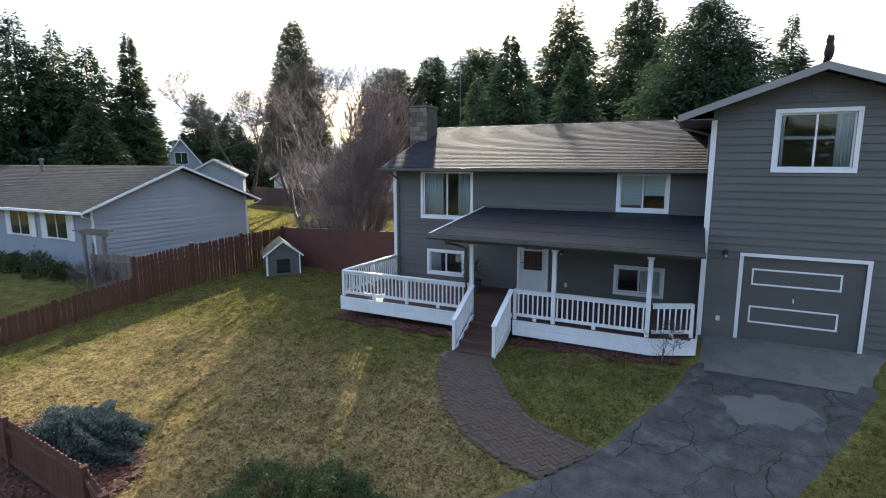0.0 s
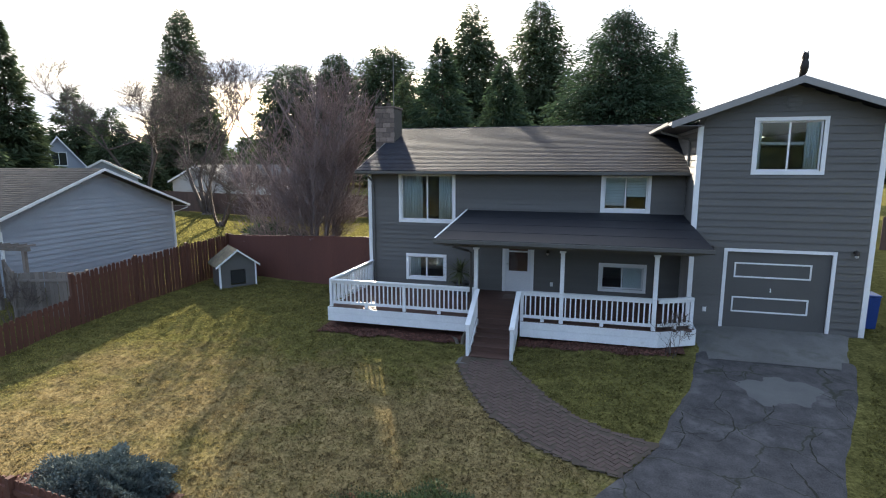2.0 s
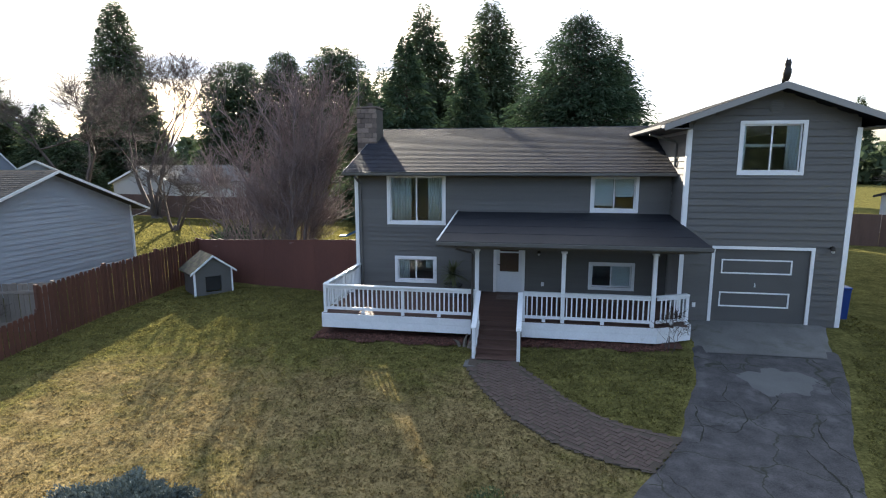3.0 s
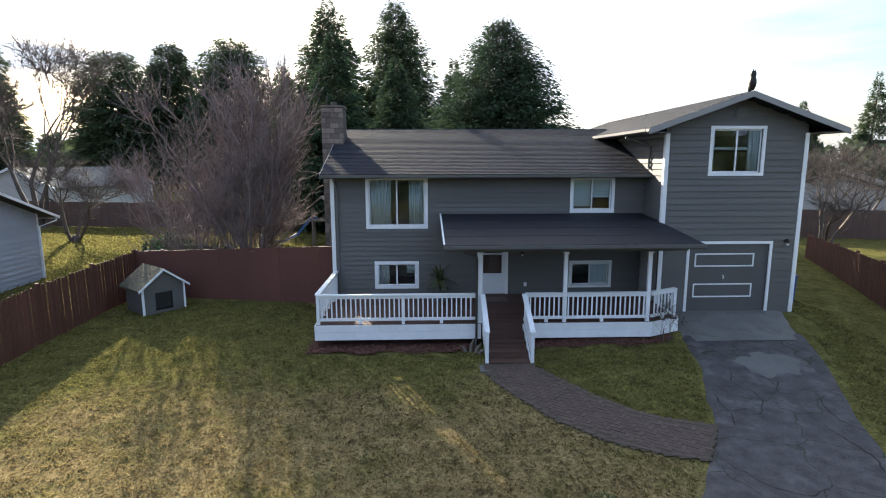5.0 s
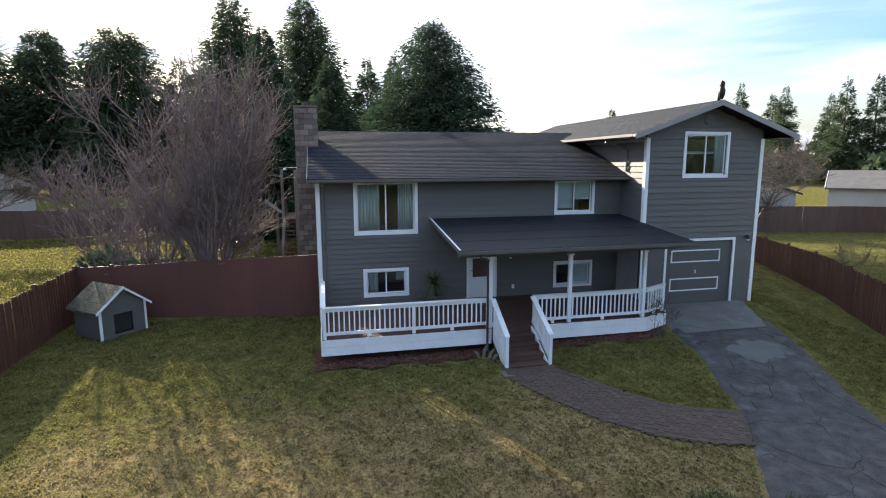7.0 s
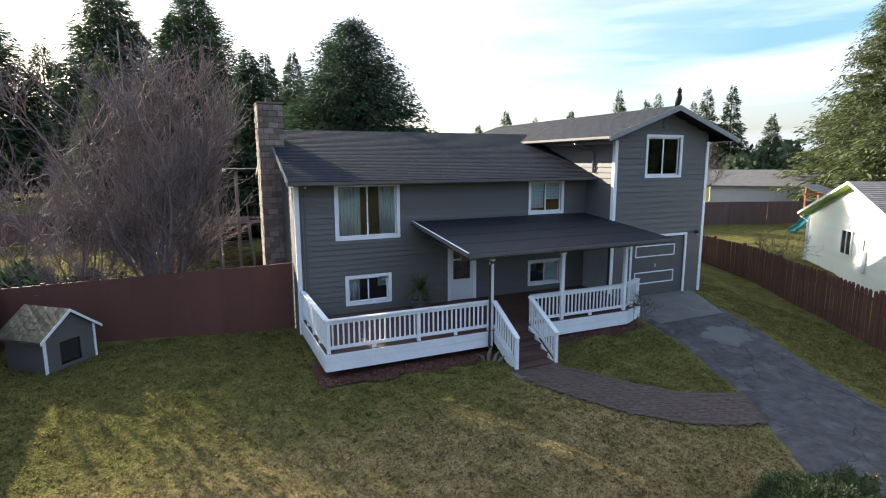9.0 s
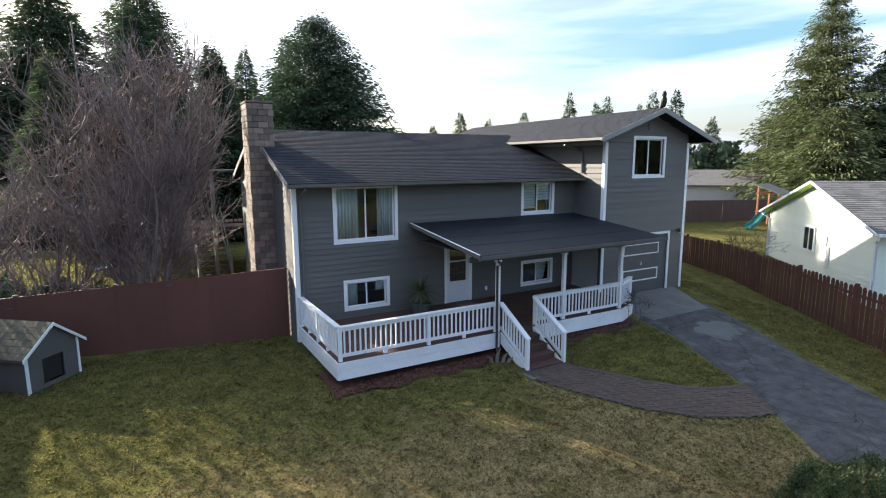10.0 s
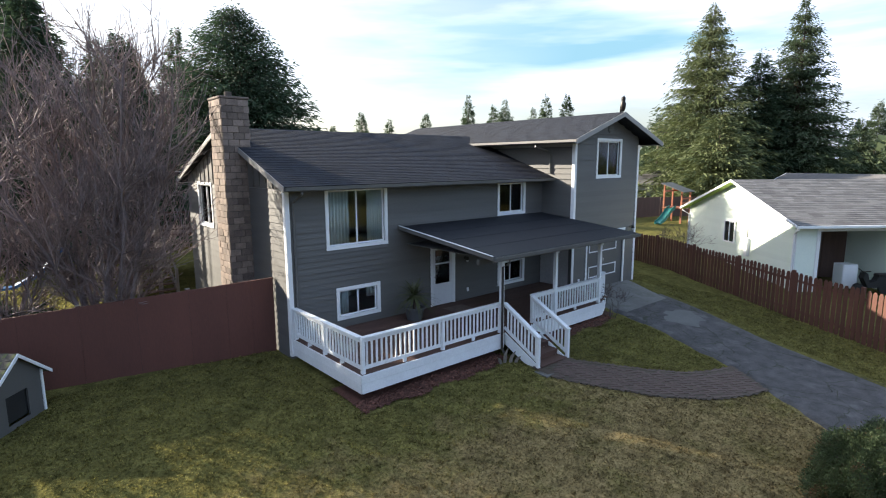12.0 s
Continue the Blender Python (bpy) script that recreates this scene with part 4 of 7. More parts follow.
def fence(pts, h0, h1, label, pitch=0.165, mesh=None, post=None, side=1, z_off=0.0, thin=FENCE):
    mesh, post = mesh or PICK, post or POST_M
    th = thing("fence", label, "fence", Matrix.Translation((*pts[0], 0)))
    o = Vector((*pts[0], 0))
    total = sum((Vector(b) - Vector(a)).length for a, b in zip(pts, pts[1:]))
    run = 0.0
    for a, b in zip(pts, pts[1:]):
        a, b = Vector(a), Vector(b)
        L = (b - a).length
        ang = math.atan2(b.y - a.y, b.x - a.x)
        d = (b - a) / L
        n = int(L / pitch)
        nrm = Vector((-d.y, d.x)) * side
        for i in range(n):
            c = a + d * (i + 0.5) * L / n
            h = h0 + (h1 - h0) * (run + i * L / n) / total
            z = ground_z(c.x, c.y) + z_off
            hh = h * random.uniform(0.985, 1.01)
            piece("picket", mesh, Matrix.Translation(Vector((c.x + nrm.x * 0.035, c.y + nrm.y * 0.035, z - 0.05)) - o) @ Matrix.Rotation(ang, 4, "Z") @ Matrix.Rotation(random.uniform(-0.012, 0.012), 4, "Y") @ Matrix.Diagonal((1, 1, hh + 0.05, 1)), th)
        m = max(1, round(L / 2.4))
        for i in range(m + 1):
            c = a + d * i * L / m
            h = h0 + (h1 - h0) * (run + i * L / m) / total
            piece("post", post, Matrix.Translation(Vector((c.x, c.y, ground_z(c.x, c.y) - 0.1)) - o) @ Matrix.Rotation(ang, 4, "Z") @ Matrix.Diagonal((1, 1, h + 0.16, 1)), th)
            if i:
                c0 = a + d * (i - 1) * L / m
                for f in (0.18, 0.82):
                    hh0 = h0 + (h1 - h0) * (run + (i - 1) * L / m) / total
                    part("rail", bm_beam((c0.x, c0.y, ground_z(c0.x, c0.y) + hh0 * f), (c.x, c.y, ground_z(c.x, c.y) + h * f), 0.04, 0.09), thin, th)
        run += L
    return th


fence([(-18.75, 6.2), (-19.2, 9.5), (-19.3, 12.3)], 0.85, 0.98, "low red-brown stained picket fence along the lawn", side=-1)
fence([(-19.3, 12.35), (-19.15, 20.0)], 1.72, 1.78, "tall red-brown stained picket fence with gaps", side=-1)
fence([(3.0, 5.6), (6.1, 12.4), (10.0, 21.5), (11.6, 25.5)], 1.86, 1.22, "red-brown stained wooden picket fence beside the driveway", side=1, pitch=0.178)
fence([(-14.5, 5.0), (-11.46, 4.62), (-8.48, 4.34), (-7.5, 4.05), (-6.6, 3.3)], 0.98, 0.98, "red-brown stained fence at the street side", pitch=0.148, side=1)

# solid board fence between house and side yard
bf = thing("board_fence", "solid red-brown stained panel fence", "fence", pose(-15, 19.2, -0.3))
FP, FQ = Vector((-11.1, 18.55)), Vector((-19.1, 20.05))
cuts = (0.0, 0.075, 0.155, 0.27, 0.42, 0.57, 0.72, 0.86, 1.0)
for k, (a, b) in enumerate(zip(cuts, cuts[1:])):
    p, q = FP.lerp(FQ, a), FP.lerp(FQ, b)
    zt = lambda t: 1.80 - 0.38 * t
    d = (q - p).normalized() * 0.006
    bm = bmesh.new()
    fr = plane_frame((p.x, p.y, 0), (q.x - p.x, q.y - p.y, 0), (-(q.y - p.y), q.x - p.x, 0))
    L = (q - p).length
    prism(bm, [(0.002, -0.55), (L - 0.002, -0.55), (L - 0.002, zt(b)), (0.002, zt(a))], fr, -0.01 + 0.004 * (k % 2), 0.015 + 0.004 * (k % 2))
    part("panel", bm, PANEL, bf)
# unseen near-black sheet added behind the panels to stop sun through the seams
bm = bmesh.new()
prism(bm, [(0, -0.6), ((FQ - FP).length, -0.6), ((FQ - FP).length, 1.40), (0, 1.78)], plane_frame((FP.x, FP.y, 0), (FQ.x - FP.x, FQ.y - FP.y, 0), (FQ.y - FP.y, FP.x - FQ.x, 0)), 0.02, 0.035)
part("seam_blackout", bm, DARK, bf)
part("cap_rail", bm_beam((FP.x, FP.y + 0.02, 1.80), (FQ.x, FQ.y + 0.02, 1.42), 0.06, 0.035), PANEL, bf)
for t in (0.27, 0.57, 0.86, 1.0):
    c = FP.lerp(FQ, t)
    z = 1.80 - 0.38 * t
    part("post", bx(c.x - 0.05, c.x + 0.05, c.y + 0.02, c.y + 0.12, -0.6, z + 0.04), PANEL, bf)
    part("post_cap", bx(c.x - 0.06, c.x + 0.06, c.y + 0.01, c.y + 0.13, z + 0.04, z + 0.06, bev=0.006), GREYWOOD, bf, "pale weathered post cap")

# ---- dog house ----
P, Q = Vector((-17.51, 17.27)), Vector((-16.58, 18.36))
dog = thing("dog_house", "grey wooden dog house with mossy shingle roof and white corner boards", "dog house",
            Matrix.Translation((P.x, P.y, -0.43)) @ Matrix.Rotation(math.atan2(Q.y - P.y, Q.x - P.x), 4, "Z"))
DW, DD, DH, DP = 1.43, 1.35, 1.06, 1.62      # width, depth, eave and peak
lf = lambda s, d, z: Vector((s, -d, z))
bm = bmesh.new()
for poly in ([(0, 0), (0.42, 0), (0.42, DH), (0, DH)], [(1.01, 0), (DW, 0), (DW, DH), (1.01, DH)], [(0.42, 0), (1.01, 0), (1.01, 0.16), (0.42, 0.16)],
             [(0.42, 0.78), (1.01, 0.78), (1.01, DH), (0.42, DH)], [(0, DH), (DW, DH), (DW / 2, DP - 0.05)]):
    prism(bm, poly, lf, -0.04, 0)
part("front_wall", bm, SIDING, dog, local=True)
bm = bmesh.new()
box(bm, 0, 0.04, 0.04, DD - 0.04, 0, DH)
box(bm, DW - 0.04, DW, 0.04, DD - 0.04, 0, DH)
part("side_wall", bm, SIDING, dog, local=True)
part("back_wall", prism(bmesh.new(), [(0, 0), (DW, 0), (DW, DH), (DW / 2, DP - 0.05), (0, DH)], lf, -DD, -DD + 0.04), SIDING, dog, local=True)
part("floor", bx(0.04, DW - 0.04, 0.04, DD - 0.04, 0.02, 0.06), DARK, dog, local=True)
part("door_flap", bx(0.44, 0.99, 0.045, 0.06, 0.2, 0.76), DARK, dog, "dark doorway flap", local=True)
for s in (0, DW):
    part("corner_board", bx(s - 0.03 if s else -0.03, s + 0.03 if s else 0.05, -0.025, -0.001, 0, DH - 0.02), RAILW, dog, local=True)
for sg in (-1, 1):
    bm = bmesh.new()
    xe = DW / 2 + sg * (DW / 2 + 0.16)
    ze = DH - 0.16 * (DP - DH) / (DW / 2)
    prism(bm, [(DW / 2, DP), (xe, ze + 0.02), (xe, ze - 0.03), (DW / 2, DP - 0.05)], lf, -DD - 0.12, 0.12)
    rf = part("roof", bm, MOSSROOF, dog, "mossy shingle roof", local=True)
    bm = bmesh.new()
    prism(bm, [(DW / 2, DP + 0.015), (xe, ze + 0.03), (xe, ze - 0.05), (DW / 2, DP - 0.065)], lf, 0.121, 0.145)
    part("rake_board", bm, RAILW, dog, local=True)
    tabm = finish(bx(-0.09, 0.09, -0.10, 0.10, 0, 0.014), "shingle", MOSSROOF)
    sl = Vector((xe - DW / 2, 0, ze + 0.02 - DP))
    n = 6
    for i in range(n):
        for j in range(9):
            c = Vector((DW / 2, 0, DP)) + sl * ((i + 0.5) / n)
            y = -0.10 + (j + 0.5) * (DD + 0.22) / 9
            piece("shingle", tabm, Matrix.Translation((c.x, y, c.z + 0.004)) @ Matrix.Rotation(-math.atan2(sl.z, abs(sl.x)) * sg + random.uniform(-0.04, 0.04), 4, "Y") @ Matrix.Rotation(random.uniform(-0.08, 0.08), 4, "Z"), rf)


# ---- neighbouring houses ----
def gable_house(name, label, m, width, length, base, eave, peak, wallm, roofm, over=0.5, gap=0.5, expo=0.22, openings=(), trim=TRIM, recess=None):
    """Gable end in the local plane x = 0 facing +x, y from 0 to width; the ridge runs to -x."""
    th = thing(name, label, "house", m)
    mid = width / 2
    fr = lambda s, d, z: Vector((d, s, z))
    pit = (peak - eave) / mid
    full = [(0, base - 0.3), (width, base - 0.3), (width, eave), (mid, peak - 0.12), (0, eave)]
    if recess:
        a, b, dp = recess
        cut = [(0, base - 0.3), (width - dp, base - 0.3), (width - dp, eave + dp * pit - 0.12), (mid, peak - 0.12), (0, eave)]
        bm = prism(bmesh.new(), full, fr, -length, a)
        prism(bm, cut, fr, a + 0.001, b - 0.001)
        prism(bm, full, fr, b, -0.03)
    else:
        bm = prism(bmesh.new(), full, fr, -length, -0.03)
    core = part("wall", bm, wallm, th, local=True)
    z = base
    while z < peak - 0.25:
        zt = z + expo
        half = mid if zt <= eave else (peak - 0.15 - zt) / pit
        cuts = [(mid - half, mid + half)]
        for o in openings:
            if o[0] == "g" and o[3] < zt and o[4] > z:
                cuts = [c for a, b in cuts for c in ((a, o[1]), (o[2], b))]
        for a, b in cuts:
            if b - a > 0.05:
                bm = bmesh.new()
                prism(bm, [(0.0, z - 0.01), (0.045, z - 0.01), (0.008, zt), (0.0, zt)], lambda s, d, zz: Vector((s - 0.04, d, zz)), a, b)
                part("siding_board", bm, wallm, core, local=True)
        z = zt
    for sg in (0, 1):
        ye = -over if sg == 0 else width + over
        ze = eave - over * pit
        bm = bmesh.new()
        prism(bm, [(mid, peak), (ye, ze), (ye, ze - 0.10), (mid, peak - 0.10)], fr, -length - gap, gap)
        rf = part("roof", bm, roofm, th, local=True)
        sgn = -1 if sg == 0 else 1
        shingles("shingle_field", wm(th) @ Vector((-length - gap, ye, ze + 0.003)), wm(th).to_3x3() @ Vector((1, 0, 0)), wm(th).to_3x3() @ Vector((0, mid - ye, peak - ze)), length + 2 * gap, math.hypot(mid - ye, peak - ze), roofm, rf, expo=0.2, tab=0.5)
        bm = bmesh.new()
        prism(bm, [(mid, peak + 0.01), (ye, ze + 0.01), (ye, ze - 0.105), (mid, peak - 0.105)], fr, gap + 0.002, gap + 0.035)
        part("rake_board", bm, trim, th, local=True)
        part("gutter", bx(-length - gap, gap, ye - 0.06 + 0.06 * sgn, ye + 0.06 + 0.06 * sgn, ze - 0.12, ze - 0.01), trim, th, local=True)
        part("corner_board", bx(-0.02, 0.012, 0 if sg == 0 else width - 0.09, 0.09 if sg == 0 else width, base, eave), trim, th, local=True)
        dy = 0.05 if sg == 0 else width - 0.05
        part("downspout", tube(bmesh.new(), [(gap - 0.1, ye, ze - 0.1), (gap - 0.1, ye, ze - 0.2), (0.06, dy, ze - 0.42), (0.06, dy, base + 0.1)], 0.04), trim, th, local=True)
    return th


def box_window(th, x0, x1, y0, y1, z0, z1, face, shutters=0.0):
    """A white window standing proud of a far wall. face: 'x' for the gable end, '-y' for the long front."""
    if face == "x":
        fr = lambda s, d, z: Vector((x0 + d, s, z))
        s0, s1 = y0, y1
    else:
        fr = lambda s, d, z: Vector((s, y0 - d, z))
        s0, s1 = x0, x1
    t = 0.07
    bm = bmesh.new()
    for r in ((s0, s1, z1 - t, z1), (s0, s1, z0, z0 + t), (s0, s0 + t, z0 + t, z1 - t), (s1 - t, s1, z0 + t, z1 - t), ((s0 + s1) / 2 - 0.025, (s0 + s1) / 2 + 0.025, z0 + t, z1 - t)):
        rect(bm, fr, *r, 0.0, 0.06)
    w = part("window", bm, TRIM, th, local=True)
    part("pane", rect(bmesh.new(), fr, s0 + t, s1 - t, z0 + t, z1 - t, 0.0, 0.03), DARKGLASS, w, local=True)
    if shutters:
        for a, b in ((s0 - shutters, s0 - 0.01), (s1 + 0.01, s1 + shutters)):
            part("shutter", rect(bmesh.new(), fr, a, b, z0 - 0.03, z1 + 0.03, 0.0, 0.035), TRIM, w, local=True)
    return w


DARKGLASS = mat("dark_window_glass", (0.02, 0.025, 0.03), None, 0.05, 1, 5, 0.0, spec=0.6)
nl = gable_house("neighbour_house", "low blue-grey lap-sided house with brown shingle roof", pose(-24.9, 14.2, 0), 9.0, 18, -0.4, 2.72, 4.45, BLUESIDE, ROOF_BROWN, over=0.6)
for x in (-2.65, -5.85):
    box_window(nl, x - 0.9, x + 0.9, -0.02, 0, 1.05, 2.4, "-y", shutters=0.46)
part("chimney_pipe", lathe(bmesh.new(), [(0.09, 3.9), (0.09, 4.7), (0.14, 4.72), (0.14, 4.82), (0.09, 4.84)], 10, -10.6, 3.6), METAL_GREY, nl, "galvanised flue pipe", local=True)
NW = 9.17
nr = gable_house("neighbour_house", "low pale mint house with grey shingle roof", Matrix.Translation((14.84, 18.48, 0)) @ Matrix.Rotation(math.radians(141.6), 4, "Z"), NW, 17, -0.7, 2.50, 4.10, WHITESIDE, ROOF_GREY, over=0.45, gap=0.35, recess=(-4.6, -1.0, 2.8))
box_window(nr, 0.0, 0.02, 3.75, 4.75, 0.85, 2.0, "x")
LIME = mat("lime_soffit_paint", (0.36, 0.50, 0.09), (0.30, 0.43, 0.07), 0.6, 1, 15, 0.03)
for sg in (0, 1):
    ye = -0.44 if sg == 0 else NW + 0.44
    sl = (4.10 - 2.50) / (NW / 2)
    part("soffit", prism(bmesh.new(), [(NW / 2, 4.10 - 0.106), (ye, 2.50 - 0.44 * sl - 0.106), (ye, 2.50 - 0.44 * sl - 0.125), (NW / 2, 4.10 - 0.125)], lambda s, d, z: Vector((d, s, z)), 0.006, 0.345), LIME, nr, "lime green painted soffit", local=True)
part("meter_box", bx(0.0, 0.14, 5.75, 6.0, 0.4, 1.3, bev=0.01), TRIM, nr, local=True)
part("meter_pipe", tube(bmesh.new(), [(0.07, 5.87, 1.3), (0.07, 5.87, 1.75)], 0.03), METAL_GREY, nr, local=True)
# open carport in the long side, with plank doors at its back
part("carport_beam", bx(-4.6, -1.0, NW - 0.16, NW - 0.02, 2.02, 2.42), TRIM, nr, local=True)
for x in (-4.68, -0.98):
    part("carport_post", bx(x - 0.07, x + 0.07, NW - 0.02, NW + 0.05, -0.75, 2.42), TRIM, nr, local=True)
for k in range(6):
    part("plank", bx(-4.55 + k * 0.59, -4.55 + (k + 1) * 0.59 - 0.02, NW - 2.79, NW - 2.76 + 0.006 * (k % 2), -0.7, 2.0), BROWNWOOD, nr, local=True)
part("wall_panel", bx(-7.6, -4.76, NW - 0.03, NW + 0.012, -0.7, 2.42), LIME, nr, "lime green wall panel", local=True)
cb = thing("storage_cabinet", "white metal cabinet standing in the open carport", "cabinet", wm(nr) @ pose(-3.1, NW - 0.9, -0.72))
part("body", bx(-0.35, 0.35, -0.3, 0.3, 0.06, 1.15, bev=0.02), TRIM, cb, local=True)
part("foot", bx(-0.3, 0.3, -0.25, 0.25, 0, 0.06), DARK, cb, local=True)
part("door", bx(-0.32, 0.32, 0.3, 0.32, 0.12, 1.1, bev=0.008), TRIM, cb, local=True)
sc_ = thing("motor_scooter", "dark motor scooter parked before the carport", "scooter", wm(nr) @ pose(-3.5, NW + 0.1, -0.75))
for x in (-0.6, 0.6):
    part("wheel", tube(bmesh.new(), [(x, -0.06, 0.25), (x, 0.06, 0.25)], 0.25, 16), DARK, sc_, local=True)
part("body", prism(bmesh.new(), [(-0.75, 0.45), (-0.1, 0.3), (0.25, 0.32), (0.5, 0.75), (0.42, 1.0), (0.3, 0.95), (0.2, 0.55), (-0.1, 0.62), (-0.2, 0.8), (-0.8, 0.82)], lambda s, d, z: Vector((s, d, z)), -0.14, 0.14), DARK, sc_, local=True)
part("seat", bx(-0.75, -0.15, -0.15, 0.15, 0.8, 0.92, bev=0.04), BRONZE, sc_, local=True)
part("handlebar", tube(bmesh.new(), [(0.36, -0.32, 1.08), (0.42, 0, 1.0), (0.36, 0.32, 1.08)], 0.02), BRONZE, sc_, local=True)
wf_ = thing("garden_fence", "low white picket fence beside the carport", "fence", wm(nr) @ pose(-4.9, NW + 0.9, -0.75))
WPICK = finish(bx(-0.045, 0.045, -0.01, 0.01, 0, 1.0), "picket", TRIM)
for k in range(18):
    piece("picket", WPICK, pose(-k * 0.15, 0, 0), wf_)
for z in (0.25, 0.8):
    part("rail", bx(-2.6, 0.05, -0.05, -0.012, z - 0.04, z + 0.04), TRIM, wf_, local=True)
part("roof_vent", lathe(bmesh.new(), [(0.08, 3.6), (0.08, 4.35), (0.1, 4.37), (0.1, 4.4)], 10, -7.5, 5.2), TRIM, nr, local=True)
part("roof_vent", bx(-8.6, -8.2, 5.4, 5.8, 3.72, 3.95, bev=0.02), METAL_GREY, nr, local=True)


# ---- trees ----
def leaf_mesh(P, D, Nn, L, W):
    """Sprays as bent diamonds: P base, D direction, Nn side vector, length L, width W."""
    n = len(P)
    v = np.empty((n, 4, 3))
    v[:, 0] = P
    v[:, 1] = P + D * (L * 0.5)[:, None] + Nn * (W * 0.5)[:, None]
    v[:, 2] = P + D * L[:, None]
    v[:, 2, 2] -= L * 0.12
    v[:, 3] = P + D * (L * 0.5)[:, None] - Nn * (W * 0.5)[:, None]
    idx = np.arange(n)[:, None] * 4
    f = np.concatenate([idx + np.array([[0, 1, 2]]), idx + np.array([[0, 2, 3]])])
    return v.reshape(-1, 3), f


def np_mesh(name, verts, faces, material, parent, label=""):
    me = bpy.data.meshes.new(name)
    k = faces.shape[1]
    me.vertices.add(len(verts))
    me.vertices.foreach_set("co", np.asarray(verts, dtype=np.float32).ravel())
    me.loops.add(faces.size)
    me.loops.foreach_set("vertex_index", faces.astype(np.int32).ravel())
    me.polygons.add(len(faces))
    me.polygons.foreach_set("loop_start", np.arange(0, faces.size, k, dtype=np.int32))
    me.update(calc_edges=True)
    me.materials.append(material)
    ob = new(name, me)
    ob.parent = parent
    return tagged(ob, label)


def unit(a):
    return a / np.maximum(np.linalg.norm(a, axis=1), 1e-6)[:, None]


def conifer(x, y, h, r, n, label, material=None, power=0.85, low=0.08, seed=1, spray=0.9, wild=0.25, droop=0.25, base=None, dome=0.0, group="", layered=0.22):
    """A trunk, limbs and a crown of needle sprays set along drooping limbs of uneven length."""
    rng = np.random.default_rng(seed)
    z0 = ground_z(x, y) - 0.1 if base is None else base
    th = thing("conifer_tree", label, "tree", pose(x, y, z0), group)
    H = h - z0
    bend = [(0.25 * math.sin(seed + i), 0.25 * math.cos(seed * 2 + i), 0) for i in range(5)]
    part("trunk", tube(bmesh.new(), [(bend[i][0] * 0.4, bend[i][1] * 0.4, H * i / 4 * 0.98) for i in range(5)], [0.028 * H * (1 - i / 4.2) * 0.6 for i in range(5)], 8), BARK, th, local=True, smooth=True)
    n = int(n * 3.3)
    nl = max(110, int(n / 36))
    lz = low + (0.985 - low) * rng.random(nl) ** 1.05
    lay = max(9.0, H / (0.75 + 0.035 * H))
    lz = np.where(rng.random(nl) < layered, np.clip((np.floor(lz * lay) + 0.5 + rng.normal(0, 0.13, nl)) / lay, low, 0.99), lz)
    la = rng.random(nl) * math.tau
    prof = (1 - lz) ** power if not dome else np.sqrt(np.maximum(0, 1 - lz ** (2 + dome)))
    prof = prof * np.minimum(1, 0.55 + (lz - low) * 5)
    ll = r * prof * (1 - wild + 2 * wild * rng.random(nl)) + 0.08
    up = 0.35 * lz - droop * (1 - lz) * 0.6
    k = rng.choice(nl, n, p=(ll + 0.3) / (ll + 0.3).sum())
    t = rng.random(n) ** 0.6
    A = la[k] + rng.normal(0, 0.10, n) / (0.3 + t)
    R = ll[k] * t
    Z = lz[k] * H + R * up[k] - droop * 0.35 * R * t + rng.normal(0, 0.20, n) * spray
    out = np.stack([np.cos(A), np.sin(A), np.zeros(n)], 1)
    P = out * R[:, None] + np.stack([np.zeros(n), np.zeros(n), Z], 1)
    D = unit(out * 0.9 + rng.normal(0, 0.42, (n, 3)) * np.array([1, 1, 0.7]) + np.array([0, 0, 0.12 - droop]))
    S = unit(np.cross(D, rng.normal(0, 1, (n, 3)) + np.array([0, 0, 1.2])))
    L = spray * (0.55 + 0.8 * rng.random(n)) * (0.45 + 0.6 * (1 - lz[k]))
    L *= 0.72
    v, f = leaf_mesh(P, D, S, L, L * 0.24)
    np_mesh("crown", v, f, material or NEEDLE, th)
    lim = []
    for i in range(0, nl, 3):
        c, s = math.cos(la[i]), math.sin(la[i])
        lim.append(((0, 0, lz[i] * H), (c * ll[i] * 0.8, s * ll[i] * 0.8, lz[i] * H + ll[i] * 0.8 * up[i]), 0.006 * H * (1 - lz[i]) + 0.01, 0.008))
    tagged(segs_mesh("limb_work", lim, BARK, th), kind="stuff")
    return th


def segs_mesh(name, segs, material, parent, label=""):
    """Tapered three-sided twigs."""
    p = np.array([s[0] for s in segs], float)
    q = np.array([s[1] for s in segs], float)
    r0 = np.array([s[2] for s in segs])[:, None]
    r1 = np.array([s[3] for s in segs])[:, None]
    d = unit(q - p)
    a = unit(np.cross(d, np.where(np.abs(d[:, 2:3]) > 0.9, [[1.0, 0, 0]], [[0, 0, 1.0]])))
    b = np.cross(d, a)
    n = len(segs)
    v = np.empty((n, 6, 3))
    for k in range(3):
        o = a * math.cos(k * math.tau / 3) + b * math.sin(k * math.tau / 3)
        v[:, k] = p + o * r0
        v[:, 3 + k] = q + o * r1
    idx = np.arange(n)[:, None] * 6
    f = np.concatenate([idx + np.array([[k, (k + 1) % 3, 3 + (k + 1) % 3, 3 + k]]) for k in range(3)])
    return np_mesh(name, v.reshape(-1, 3), f, material, parent, label)


